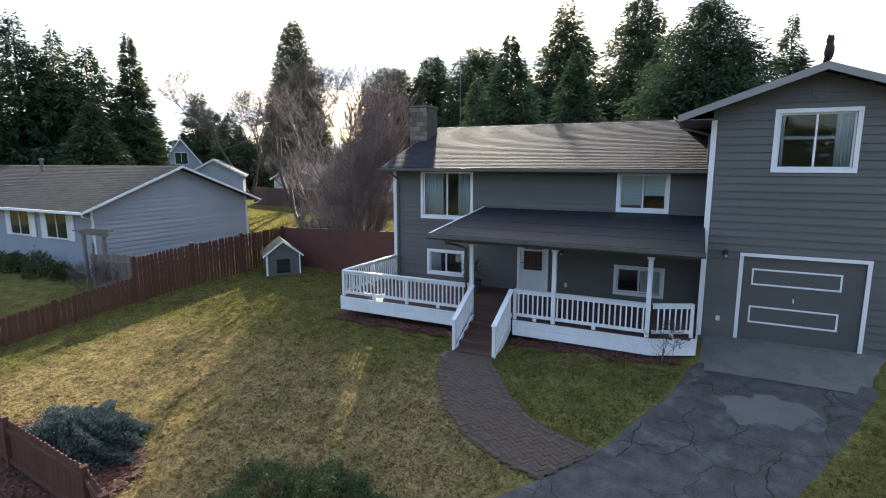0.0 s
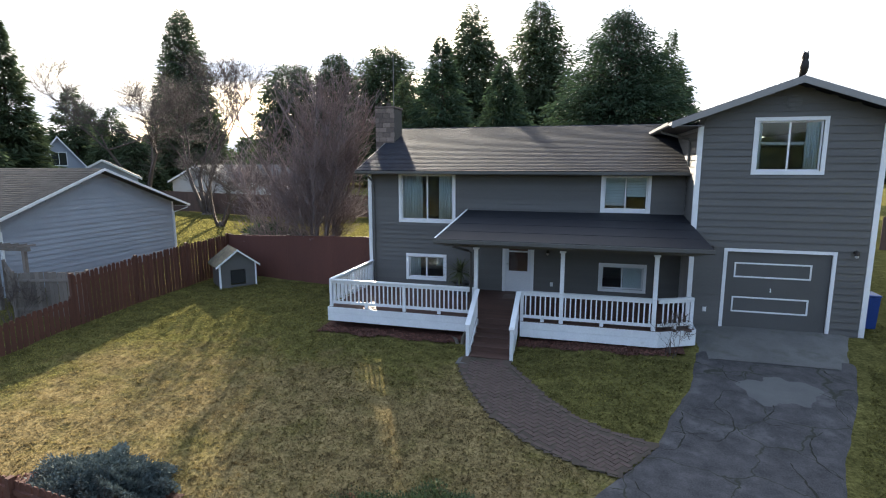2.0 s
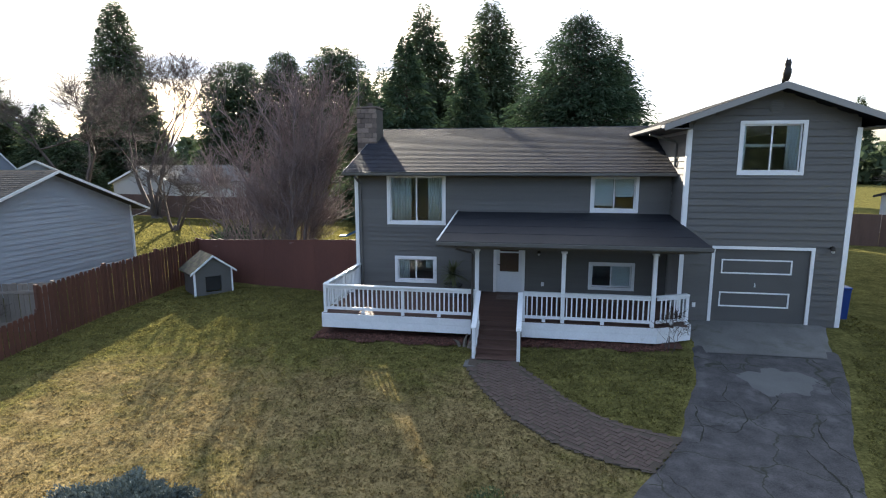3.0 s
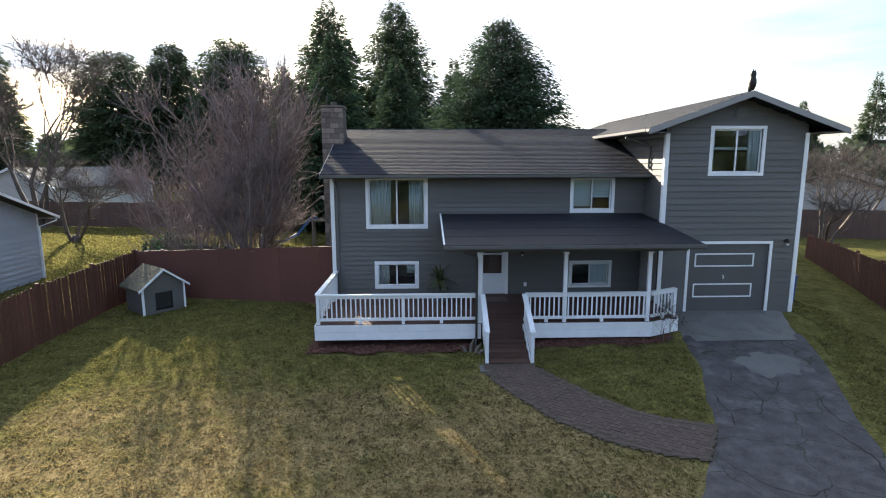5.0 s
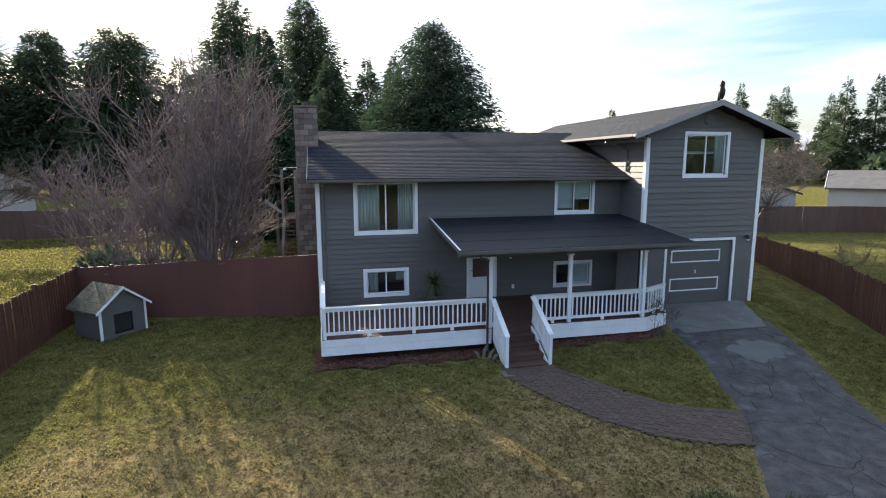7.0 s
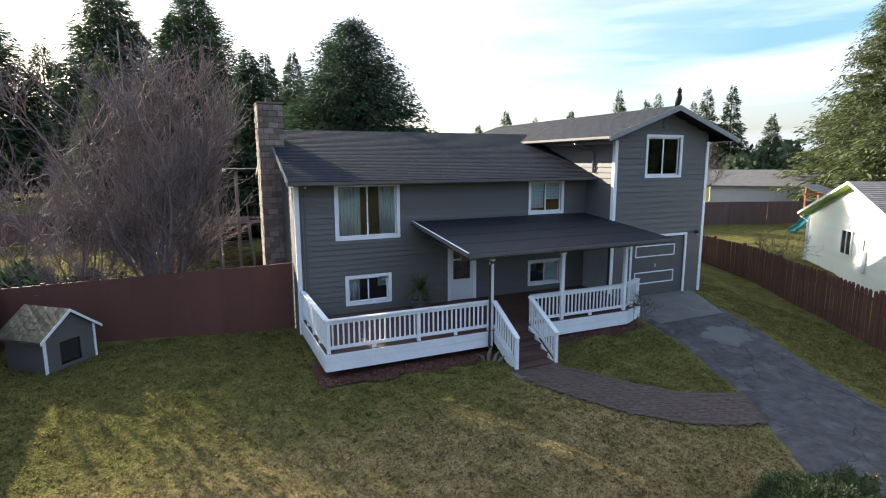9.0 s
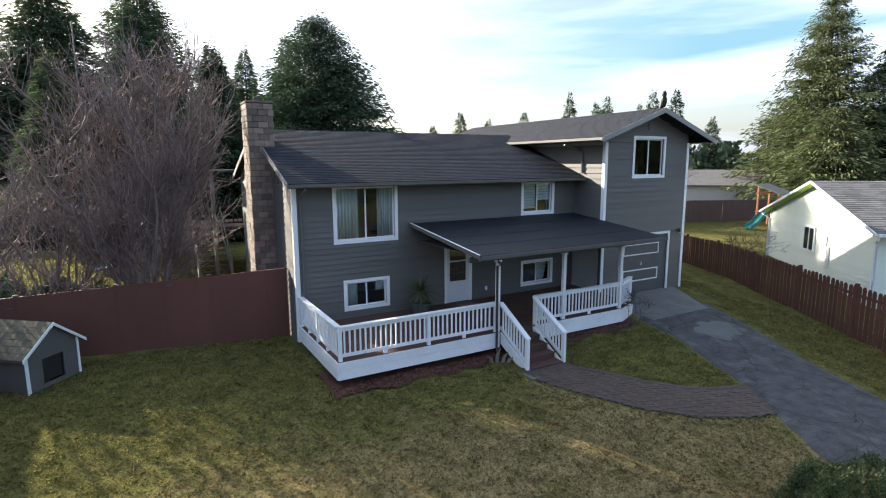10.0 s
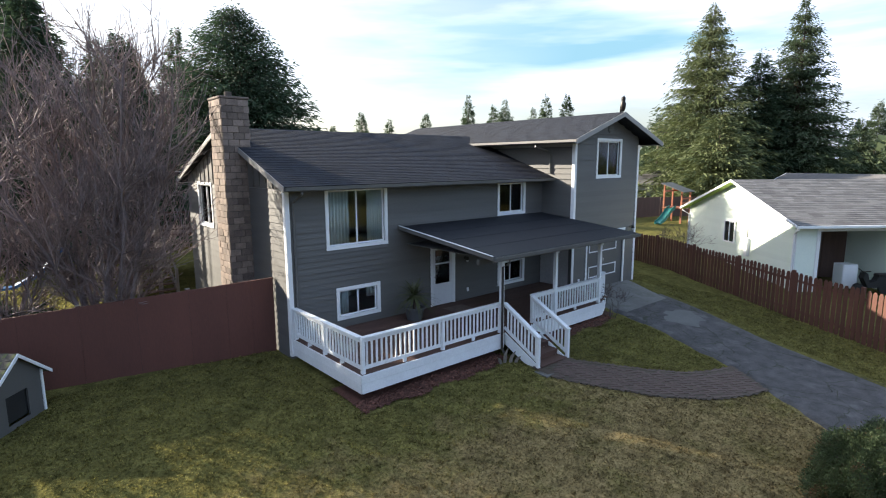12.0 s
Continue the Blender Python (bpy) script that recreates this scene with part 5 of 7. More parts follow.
def bare_tree(x, y, h, spread, stems, label, seed=1, twigs=5200, trunk=0.16, upright=0.65, base=None, shoot=1.0, group="", fat=1.0):
    """Many-stemmed leafless tree: stems fork three times and end in long fine shoots."""
    rng = random.Random(seed)
    z0 = ground_z(x, y) - 0.1 if base is None else base
    th = thing("bare_tree", label, "tree", pose(x, y, z0), group)
    thick, fine, tips = [], [], []

    def grow(p, d, L, r, lev):
        n = 3
        for i in range(n):
            d2 = (d + Vector((rng.gauss(0, 0.13), rng.gauss(0, 0.13), rng.gauss(0.03, 0.10)))).normalized()
            q = p + d2 * L / n
            rr = r * 0.82
            thick.append((p[:], q[:], r, rr))
            tips.append((q, d2, r, lev))
            p, d, r = q, d2, rr
        if lev < 3:
            for _ in range(rng.choice((2, 3, 3))):
                side = Vector((rng.gauss(0, 1), rng.gauss(0, 1), rng.gauss(0, 0.5)))
                grow(p, (d * 0.9 + side * (1 - upright) * 0.75 + Vector((0, 0, upright * 0.25))).normalized(), L * rng.uniform(0.55, 0.8), r * 0.75, lev + 1)

    for s in range(stems):
        a = s * math.tau / stems + rng.uniform(-0.4, 0.4)
        lean = spread / h * rng.uniform(0.5, 1.2)
        d = Vector((math.cos(a) * lean, math.sin(a) * lean, 1)).normalized()
        grow(Vector((math.cos(a) * 0.15, math.sin(a) * 0.15, 0)), d, h * 0.38 * rng.uniform(0.8, 1.1), trunk * rng.uniform(0.6, 1.0), 0)
    top = max(t[0].z for t in tips)
    k = h / (top + 0.9 * shoot)
    hi = [t for t in tips if t[3] >= 1 or t[0].z > h * 0.12]
    for i in range(twigs // 3):
        p, d, r, lev = rng.choice(hi)
        d2 = (d * 0.5 + Vector((rng.gauss(0, 0.7), rng.gauss(0, 0.7), rng.gauss(0.28, 0.4)))).normalized()
        L = shoot * rng.uniform(0.5, 1.35)
        m = p + d2 * L * 0.5
        d3 = (d2 + Vector((rng.gauss(0, 0.2), rng.gauss(0, 0.2), 0.18))).normalized()
        e = m + d3 * L * 0.6
        fine.append((p[:], m[:], 0.0075 * fat, 0.0055 * fat))
        fine.append((m[:], e[:], 0.0055 * fat, 0.0028 * fat))
        d4 = (d2 + Vector((rng.gauss(0, 0.5), rng.gauss(0, 0.5), 0.1))).normalized()
        fine.append((m[:], (m + d4 * L * 0.45)[:], 0.0048 * fat, 0.0028 * fat))
    sc = lambda L_: [(tuple(c * k for c in a), tuple(c * k for c in b), r0, r1) for a, b, r0, r1 in L_]
    tagged(segs_mesh("branch_work", sc(thick), BRANCH, th), kind="stuff")
    part("trunk", lathe(bmesh.new(), [(trunk * 2.2, -0.05), (trunk * 1.7, 0.08), (trunk * 1.3, 0.3), (trunk * 0.6, 0.5)], 9), BRANCH, th, local=True, smooth=True)
    tagged(segs_mesh("twig_spray", sc(fine), BRANCH, th), kind="stuff")
    return th


DARKC = "tall dark green conifer behind the house"
conifer(-1.3, 46.3, 16.6, 8.5, 28000, "broad dense dark green conifer behind the house", NEEDLE_D, power=0.70, low=0.02, seed=3, spray=0.85, wild=0.25, layered=0.2)
conifer(-14.4, 39.5, 14.0, 4.3, 9000, DARKC, NEEDLE_D, power=0.9, low=0.04, seed=5, spray=0.9)
conifer(-10.0, 41.5, 12.6, 4.0, 7000, DARKC, NEEDLE_D, power=0.9, low=0.04, seed=6, spray=0.9)
conifer(-19.0, 44.0, 12.0, 3.6, 5000, DARKC, NEEDLE, power=0.95, low=0.04, seed=7, spray=0.9)
conifer(-23.5, 91.0, 30.5, 8.6, 11000, DARKC, NEEDLE, power=0.72, seed=8, spray=1.9, wild=0.4)
conifer(-12.7, 95.0, 31.8, 9.8, 12000, DARKC, NEEDLE, power=0.72, seed=9, spray=1.9, wild=0.45)
conifer(-3.0, 92.0, 22.0, 6.5, 4000, DARKC, NEEDLE, power=1.0, seed=10, spray=1.9)
conifer(2.0, 97.0, 23.5, 6.5, 4500, DARKC, NEEDLE, power=1.0, seed=17, spray=1.9)
conifer(8.0, 94.0, 25.0, 7.0, 4500, DARKC, NEEDLE, power=1.0, seed=18, spray=1.9)
conifer(-80.0, 89.5, 33.5, 8.0, 14000, "tall narrow conical conifer far off", NEEDLE, power=0.62, seed=11, spray=1.7, wild=0.12, layered=0.1)
conifer(-54.2, 102.0, 26.0, 7.6, 13000, "narrow columnar dark conifer far off", NEEDLE, power=0.5, seed=12, spray=1.7, wild=0.15, layered=0.1)
conifer(-63.0, 100.0, 24.0, 7.5, 13000, "round-topped dark conifer far off", NEEDLE, seed=13, spray=1.7, dome=0.6, wild=0.2, layered=0.1)
conifer(-41.0, 96.0, 25.5, 7.5, 13000, "round-topped dark conifer far off", NEEDLE, seed=14, spray=1.7, dome=0.4, wild=0.2, layered=0.1)
conifer(-47.0, 104.0, 24.0, 6.0, 4000, DARKC, NEEDLE, seed=15, spray=1.7)
conifer(-33.0, 98.0, 22.0, 6.5, 4000, DARKC, NEEDLE, seed=16, spray=1.7)
for i, (x, y, h, r) in enumerate(((-49.6, 33.2, 16.2, 2.9), (-51.7, 30.5, 15.0, 5.5), (-53, 28.5, 16.0, 5.0), (-54, 26, 17.0, 5.5), (-58, 31.5, 12.5, 5.5), (-60, 20, 16.0, 5.5), (-47.5, 28.0, 9.5, 4.0))):
    conifer(x, y, h, r, 6500, "dark mixed evergreen behind the low house", NEEDLE_D if i % 2 else NEEDLE, power=0.85, low=0.03, seed=20 + i, spray=1.1, wild=0.35)
for i, (x, y, h, r) in enumerate(((-88, 72, 17, 6), (-93, 79, 15, 6), (-80, 72, 13.5, 5), (-70, 66, 8, 4.5), (-100, 66, 16, 6))):
    conifer(x, y, h, r, 3000, "dark pointed conifer far off", NEEDLE, power=0.75, seed=30 + i, spray=1.8)
conifer(47.0, 31.8, 22.3, 6.9, 19000, "tall sunlit conifer with layered limbs", NEEDLE_Y, power=0.9, low=0.02, seed=40, spray=0.95, wild=0.6, droop=0.35, layered=0.4)
conifer(54.7, 25.1, 22.8, 6.0, 15000, "tall dark conifer with layered limbs", NEEDLE, power=0.9, low=0.02, seed=41, spray=0.95, wild=0.6, droop=0.35, layered=0.45)
conifer(51.5, 28.0, 17.2, 5.5, 6000, "dark conifer between taller ones", NEEDLE_D, power=0.8, low=0.03, seed=42, spray=1.3)
conifer(38.0, 26.5, 9.5, 5.0, 5000, "broad yellow-green cedar beyond the fence", NEEDLE_Y, power=0.7, low=0.02, seed=43, spray=1.1)
conifer(62.0, 42.0, 13.0, 5.5, 4000, "dark green cedar far off", NEEDLE_D, seed=44, spray=1.4, dome=0.4)
for i, (px, h) in enumerate(((640, 196), (690, 210), (755, 200), (830, 166), (875, 184), (895, 176), (945, 190), (968, 166), (1005, 166), (1060, 215), (1525, 215), (590, 222), (1560, 180))):
    az = math.atan((px - 784) / (937 + (441 - h) * 0.16)) + radians(41)
    d = 150 + 12 * math.sin(i * 2.3)
    el = math.atan(((441 - h) * 0.987 - 152) / math.hypot(px - 784, 937 + (441 - h) * 0.16))
    conifer(-17.25 + d * math.sin(az), 4.03 + d * math.cos(az), 5.0 + d * math.tan(el), 4.6, 3200, "small pointed conifer on the skyline", NEEDLE, seed=50 + i, spray=1.5, wild=0.3, group="distant conifers")


def vase_tree(x, y, h, spread, stems, label, seed=1, trunk=0.07, dense=1.0):
    """Leafless vase-shaped tree: stems fan from one foot, branch twice and end in long shoots that turn upward."""
    rng = random.Random(seed)
    th = thing("bare_tree", label, "tree", pose(x, y, ground_z(x, y) - 0.1))
    heavy, light = [], []
    gv = lambda k: Vector((rng.gauss(0, k), rng.gauss(0, k), rng.gauss(0, k)))

    def limb(p, d, length, r0, r1, n, rise, shake, out):
        pts = [(p.copy(), d.copy())]
        for i in range(n):
            d = (d + Vector((0, 0, rise / n)) + gv(shake)).normalized()
            q = p + d * length / n
            ra, rb = r0 + (r1 - r0) * i / n, r0 + (r1 - r0) * (i + 1) / n
            out.append((p[:], q[:], ra, rb))
            p = q
            pts.append((p.copy(), d.copy()))
        return pts

    def pick(pts, u):
        f = u * (len(pts) - 1)
        i = min(int(f), len(pts) - 2)
        return pts[i][0].lerp(pts[i + 1][0], f - i), pts[i][1]

    for k in range(stems):
        a = k * 2.4 + rng.uniform(-0.3, 0.3)
        lean = (0.15 + 0.85 * math.sqrt((k + 0.5) / stems)) * spread / h * 1.25
        d = Vector((math.cos(a) * lean, math.sin(a) * lean, 1)).normalized()
        main = limb(Vector((math.cos(a) * 0.2, math.sin(a) * 0.2, 0)), d, h * rng.uniform(0.80, 0.98), trunk * rng.uniform(0.6, 1.1), 0.014, 7, 0.12, 0.07, heavy)
        for _ in range(int(12 * dense)):
            u = rng.uniform(0.16, 0.98)
            p, d0 = pick(main, u)
            side = Vector((d.x + rng.gauss(0, 0.7), d.y + rng.gauss(0, 0.7), 0))
            low = u < 0.4
            sec = limb(p, (d0 * 0.7 + side.normalized() * 0.8).normalized(), rng.uniform(1.0, 1.9) * (1.15 if low else 1.0), 0.026, 0.012, 4, -0.1 if low and rng.random() < 0.6 else 0.7, 0.12, heavy)
            for _ in range(int(10 * dense)):
                q, d1 = pick(sec, rng.uniform(0.1, 1.0))
                sh = limb(q, (d1 * 0.55 + gv(0.5) + Vector((0, 0, 0.35))).normalized(), rng.uniform(0.6, 1.6), 0.0125, 0.005, 3, 0.5, 0.12, light)
                for _ in range(2):
                    w, d2 = pick(sh, rng.uniform(0.15, 0.9))
                    limb(w, (d2 * 0.6 + gv(0.5) + Vector((0, 0, 0.15))).normalized(), rng.uniform(0.25, 0.6), 0.0085, 0.004, 2, 0.3, 0.15, light)
    tagged(segs_mesh("branch_work", heavy, TWIG, th), kind="stuff")
    part("trunk", lathe(bmesh.new(), [(0.42, -0.05), (0.34, 0.1), (0.28, 0.3), (0.16, 0.5)], 9), TWIG, th, local=True, smooth=True)
    tagged(segs_mesh("twig_spray", light, TWIG, th), kind="stuff")
    return th


UPR = "many-stemmed leafless tree with long upright shoots"
vase_tree(-14.85, 20.9, 8.6, 2.0, 19, UPR, seed=2, trunk=0.085)
vase_tree(-17.3, 21.6, 5.4, 1.9, 9, "many-stemmed leafless tree with grey arching shoots", seed=3, trunk=0.06, dense=0.75)
vase_tree(-20.3, 25.6, 5.6, 2.2, 7, UPR, seed=5, trunk=0.06, dense=0.7)
bare_tree(-30.2, 33.7, 6.2, 3.6, 4, "small spreading leafless fruit tree", seed=8, twigs=5000, upright=0.35, shoot=0.8, fat=1.5)
bare_tree(-58.0, 55.0, 19.5, 9.0, 3, "tall leafless deciduous tree", seed=9, twigs=6000, upright=0.3, trunk=0.3, shoot=2.4, fat=2.2)
bare_tree(-36.9, 40.5, 15.0, 5.5, 4, "tall leafless deciduous tree", seed=10, twigs=4500, upright=0.5, trunk=0.3, shoot=1.5, fat=2.2)
bare_tree(14.0, 27.5, 6.6, 4.2, 4, "spreading leafless fruit tree beyond the fence", seed=11, twigs=5000, upright=0.3, shoot=0.9)
bare_tree(9.6, 16.5, 2.6, 1.4, 4, "small leafless shrub beside the fence", seed=12, twigs=700, upright=0.4, trunk=0.04, shoot=0.4)
bare_tree(20.0, 33.0, 7.0, 4.0, 4, "leafless tree in a back yard", seed=13, twigs=3000, upright=0.4, shoot=1.0)
bare_tree(6.0, 60.0, 11.0, 3.5, 3, "slender leafless tree behind the roof", seed=14, twigs=900, upright=0.8, trunk=0.12, shoot=1.5)
bare_tree(-21.6, 12.0, 1.9, 1.0, 9, "leafless reddish shrub beside the grey fence", seed=15, twigs=900, upright=0.7, trunk=0.02, shoot=0.4)
bare_tree(-0.9, 13.95, 1.35, 0.5, 5, "small leafless shrub at the deck corner", seed=16, twigs=260, upright=0.6, trunk=0.016, shoot=0.3)


def far_woods():
    """A low belt of mixed trees round the horizon, with an added unseen part."""
    rng = np.random.default_rng(5)
    P, D, S, L = [], [], [], []
    for i in range(620):
        az = rng.uniform(-2.0, math.tau - 2.0)
        # nearer, denser trees behind the camera are added to darken reflections and skylight
        d = rng.uniform(125, 210) if az < 2.0 else rng.uniform(55, 105)
        cx, cy, h, r = -8 + d * math.sin(az), 5 + d * math.cos(az), rng.uniform(6, 11.5), rng.uniform(3, 6)
        n = 130 if az < 2.0 else 420
        t = rng.random(n)
        a = rng.random(n) * math.tau
        rr = r * np.sqrt(1 - t ** 2) * (0.6 + 0.5 * rng.random(n))
        P.append(np.stack([cx + np.cos(a) * rr, cy + np.sin(a) * rr, t * h - 0.5], 1))
        D.append(unit(rng.normal(0, 1, (n, 3)) + np.array([0, 0, 0.2])))
        L.append(rng.uniform(1.2, 2.6, n) * (1 if az < 2.0 else 0.55))
    P, D, L = np.concatenate(P), np.concatenate(D), np.concatenate(L)
    S = unit(np.cross(D, rng.normal(0, 1, P.shape)))
    v, f = leaf_mesh(P, D, S, L, L * 0.6)
    tagged(np_mesh("far_woods", v, f, NEEDLE, None), "dark belt of distant mixed woods, with an unseen part added behind", "woods", kind="stuff")


far_woods()


# ---- shrubs ----
def shrub(name, x, y, rx, ry, h, n, label, material, leaf, seed, spiky=0.3):
    rng = np.random.default_rng(seed)
    z0 = ground_z(x, y)
    th = thing(name, label, "shrub", pose(x, y, z0))
    st = []
    for i in range(16):
        a = i * 0.7
        st.append(((0, 0, -0.05), (math.cos(a) * rx * 0.7, math.sin(a) * ry * 0.7, h * (0.4 + 0.4 * rng.random())), 0.02, 0.008))
    tagged(segs_mesh("stem_work", st, BARK, th), kind="stuff")
    a = rng.random(n) * math.tau
    u = rng.random(n)
    el = np.arcsin(u)
    lump = 1 + 0.16 * np.sin(a * 5 + seed) * np.cos(el * 4) + 0.10 * np.sin(a * 11 + el * 9) + rng.normal(0, 0.05, n)
    sh = 0.72 + 0.28 * rng.random(n) ** 0.5
    P = np.stack([np.cos(a) * np.cos(el) * rx * lump * sh, np.sin(a) * np.cos(el) * ry * lump * sh, np.sin(el) * h * lump * sh], 1)
    D = unit(P / np.array([rx, ry, h]) + rng.normal(0, 0.6, (n, 3)) + np.array([0, 0, spiky]))
    S = unit(np.cross(D, rng.normal(0, 1, (n, 3))))
    L = leaf * (0.6 + 0.8 * rng.random(n))
    v, f = leaf_mesh(P, D, S, L, L * 0.45)
    np_mesh("foliage", v, f, material, th)
    return th


shrub("juniper_shrub", -11.0, 5.65, 1.3, 0.9, 0.62, 52000, "low spreading blue-grey juniper shrub in bark mulch", JUNIPER, 0.058, 2)
shrub("round_shrub", -5.05, 5.6, 1.7, 1.05, 0.9, 90000, "rounded dark green shrub with reddish leaf tips beside the driveway", HEDGE, 0.046, 3)
for x, y, s in ((-27.5, 13.2, 0.65), (-29.8, 13.3, 0.5), (-31.5, 13.2, 0.5), (-25.9, 13.3, 0.4)):
    shrub("garden_shrub", x, y, s, s, s * 1.7, 1800, "dark evergreen shrub before the low house", HEDGE, 0.12, int(-x))
for x, y, s in ((-16.3, 21.6, 0.8), (-17.3, 22.3, 0.9), (-19.6, 24.5, 0.9), (-18.4, 21.0, 0.95), (-19.0, 22.4, 1.1)):
    shrub("evergreen_shrub", x, y, s, s, s * 1.6, 4500, "dark evergreen shrub behind the panel fence", NEEDLE_D, 0.2, int(-x * 3))

# ---- brick path ----
path = thing("brick_path", "curved herringbone path of worn red-brown brick", "path", pose(-4.5, 10.5, -0.7))
PC = ((-5.67, 12.75), (-5.55, 12.2), (-5.05, 11.35), (-4.4, 10.4), (-3.65, 9.7), (-2.9, 9.25), (-2.0, 9.0))
PW = (0.62, 0.68, 0.75, 0.76, 0.74, 0.70, 0.68)


def path_t(x, y):
    best = (9.0, 0.0)
    for i in range(len(PC) - 1):
        a, b = Vector(PC[i]), Vector(PC[i + 1])
        t = max(0.0, min(1.0, (Vector((x, y)) - a).dot(b - a) / (b - a).length_squared))
        d = (Vector((x, y)) - a.lerp(b, t)).length
        best = min(best, (d - (PW[i] + (PW[i + 1] - PW[i]) * t), t))
    return best[0]


sheet_xs, sheet_ys = steps(-7.0, -0.8, 0.09), steps(7.3, 13.0, 0.09)
PATHBED = mat("path_sand_and_moss", (0.088, 0.066, 0.052), (0.055, 0.045, 0.034), 0.95, 3, 30, 0.6)
bed = sheet("path_bed", sheet_xs, sheet_ys, lambda x, y: ground_z(x, y) + 0.038 + lump(x, y) * 0.5, PATHBED, "earth and moss bed between path bricks", "path bed",
            lambda x, y: path_t(x, y) < 0.02 and x < drive_left(y) + 0.1)
brick = finish(bx(-0.101, 0.101, -0.0495, 0.0495, -0.03, 0.015, bev=0.003), "brick", BRICKP)
made = []
u = 0.104
for i in range(-90, 90):
    for j in range(-90, 90):
        for kind in (0, 1):
            if (i - j) % 4 == (0 if kind == 0 else 3):
                cx, cy = (i + 1.0, j + 0.5) if kind == 0 else (i + 0.5, j + 1.0)
                px, py = cx * u, cy * u
                x, y = -4.4 + px * math.cos(0.9) - py * math.sin(0.9), 10.3 + px * math.sin(0.9) + py * math.cos(0.9)
                if path_t(x, y) < -0.17 and x < drive_left(y) - 0.02 and y < 12.75:
                    made.append((x, y, 0.9 + (0 if kind == 0 else math.pi / 2)))
# a row of bricks on edge along both borders
for sd in (-1, 1):
    for (a, wa), (b, wb2) in zip(zip(PC, PW), zip(PC[1:], PW[1:])):
        d = (Vector(b) - Vector(a)).normalized()
        nrm = Vector((-d.y, d.x)) * sd
        p, q = Vector(a) + nrm * (wa - 0.06), Vector(b) + nrm * (wb2 - 0.06)
        n = max(1, int((q - p).length / 0.212))
        for i in range(n):
            c = p.lerp(q, (i + 0.5) / n)
            if c.x < drive_left(c.y) - 0.02 and c.y < 12.4 and path_t(c.x, c.y) > -0.14:
                made.append((c.x, c.y, math.atan2(q.y - p.y, q.x - p.x)))
made.sort(key=lambda b: abs(b[1] - 9.6))
rest_v, rest_f = [], []
o = Vector((-4.5, 10.5, -0.7))
for n, (x, y, a) in enumerate(made):
    m = Matrix.Translation(Vector((x, y, ground_z(x, y) + 0.03 + lump(x, y) * 0.5 + random.uniform(-0.004, 0.004))) - o) @ Matrix.Rotation(a + random.uniform(-0.03, 0.03), 4, "Z") @ Matrix.Rotation(random.uniform(-0.03, 0.03), 4, "X")
    if n < 300:
        piece("brick", brick, m, path)
    else:
        k = len(rest_v)
        rest_v += [m @ v.co for v in brick.vertices]
        rest_f += [tuple(k + i for i in p.vertices) for p in brick.polygons]
if rest_f:
    tagged(raw("far_bricks", rest_v, rest_f, BRICKP, path), kind="stuff")
part("edging_slab", bx(-6.40, -4.75, 12.36, 12.84, -0.64, -0.545, bev=0.012), CONCRETE, path, "worn concrete landing slab at the steps")

# mulch beds along the deck and round the juniper
sheet("mulch_bed", steps(-11.2, -0.5, 0.12), steps(13.4, 15.2, 0.12), lambda x, y: ground_z(x, y) + 0.035 + 0.02 * noise.noise(Vector((x * 9, y * 9, 0))), MULCH, "red bark mulch bed along the deck", "mulch",
      lambda x, y: (x < -6.35 or x > -4.95) and y > 13.72 + 0.22 * noise.noise(Vector((x * 1.3, 0, 0))) + (0.0 if x < -1.6 else 0.3 * (x + 1.6)))
sheet("mulch_bed", steps(-14.0, -8.3, 0.12), steps(3.2, 6.6, 0.12), lambda x, y: ground_z(x, y) + 0.035 + 0.02 * noise.noise(Vector((x * 9, y * 9, 0))), MULCH, "red bark mulch round the juniper", "mulch",
      lambda x, y: ((x + 11.2) / 2.3) ** 2 + ((y - 4.7) / 1.7) ** 2 < 1 + 0.3 * noise.noise(Vector((x, y, 0))))



def chips(n, x0, x1, y0, y1, keep, seed):
    rng = np.random.default_rng(seed)
    P = [(x, y, ground_z(x, y) + 0.045) for x, y in zip(rng.uniform(x0, x1, n), rng.uniform(y0, y1, n)) if keep(x, y)]
    P = np.array(P)
    D = unit(rng.normal(0, 1, P.shape) * np.array([1, 1, 0.35]))
    L = rng.uniform(0.03, 0.10, len(P))
    v, f = leaf_mesh(P, D, unit(np.cross(D, rng.normal(0, 0.4, P.shape) + np.array([0, 0, 1]))), L, L * 0.5)
    tagged(np_mesh("bark_chip", v, f, CHIP, None), "loose red-brown bark chips on the bed", "mulch", kind="stuff")


CHIP = mat("bark_chips", (0.170, 0.075, 0.055), (0.075, 0.034, 0.026), 0.9, 4, 40, 0.0, rand=0.5, island=True)
chips(14000, -13.6, -8.6, 3.2, 6.4, lambda x, y: ((x + 11.2) / 2.3) ** 2 + ((y - 4.7) / 1.7) ** 2 < 1.05, 31)
chips(12000, -11.2, -0.9, 13.4, 14.2, lambda x, y: (x < -6.35 or x > -4.95) and y > 13.70 + 0.22 * noise.noise(Vector((x * 1.3, 0, 0))), 32)

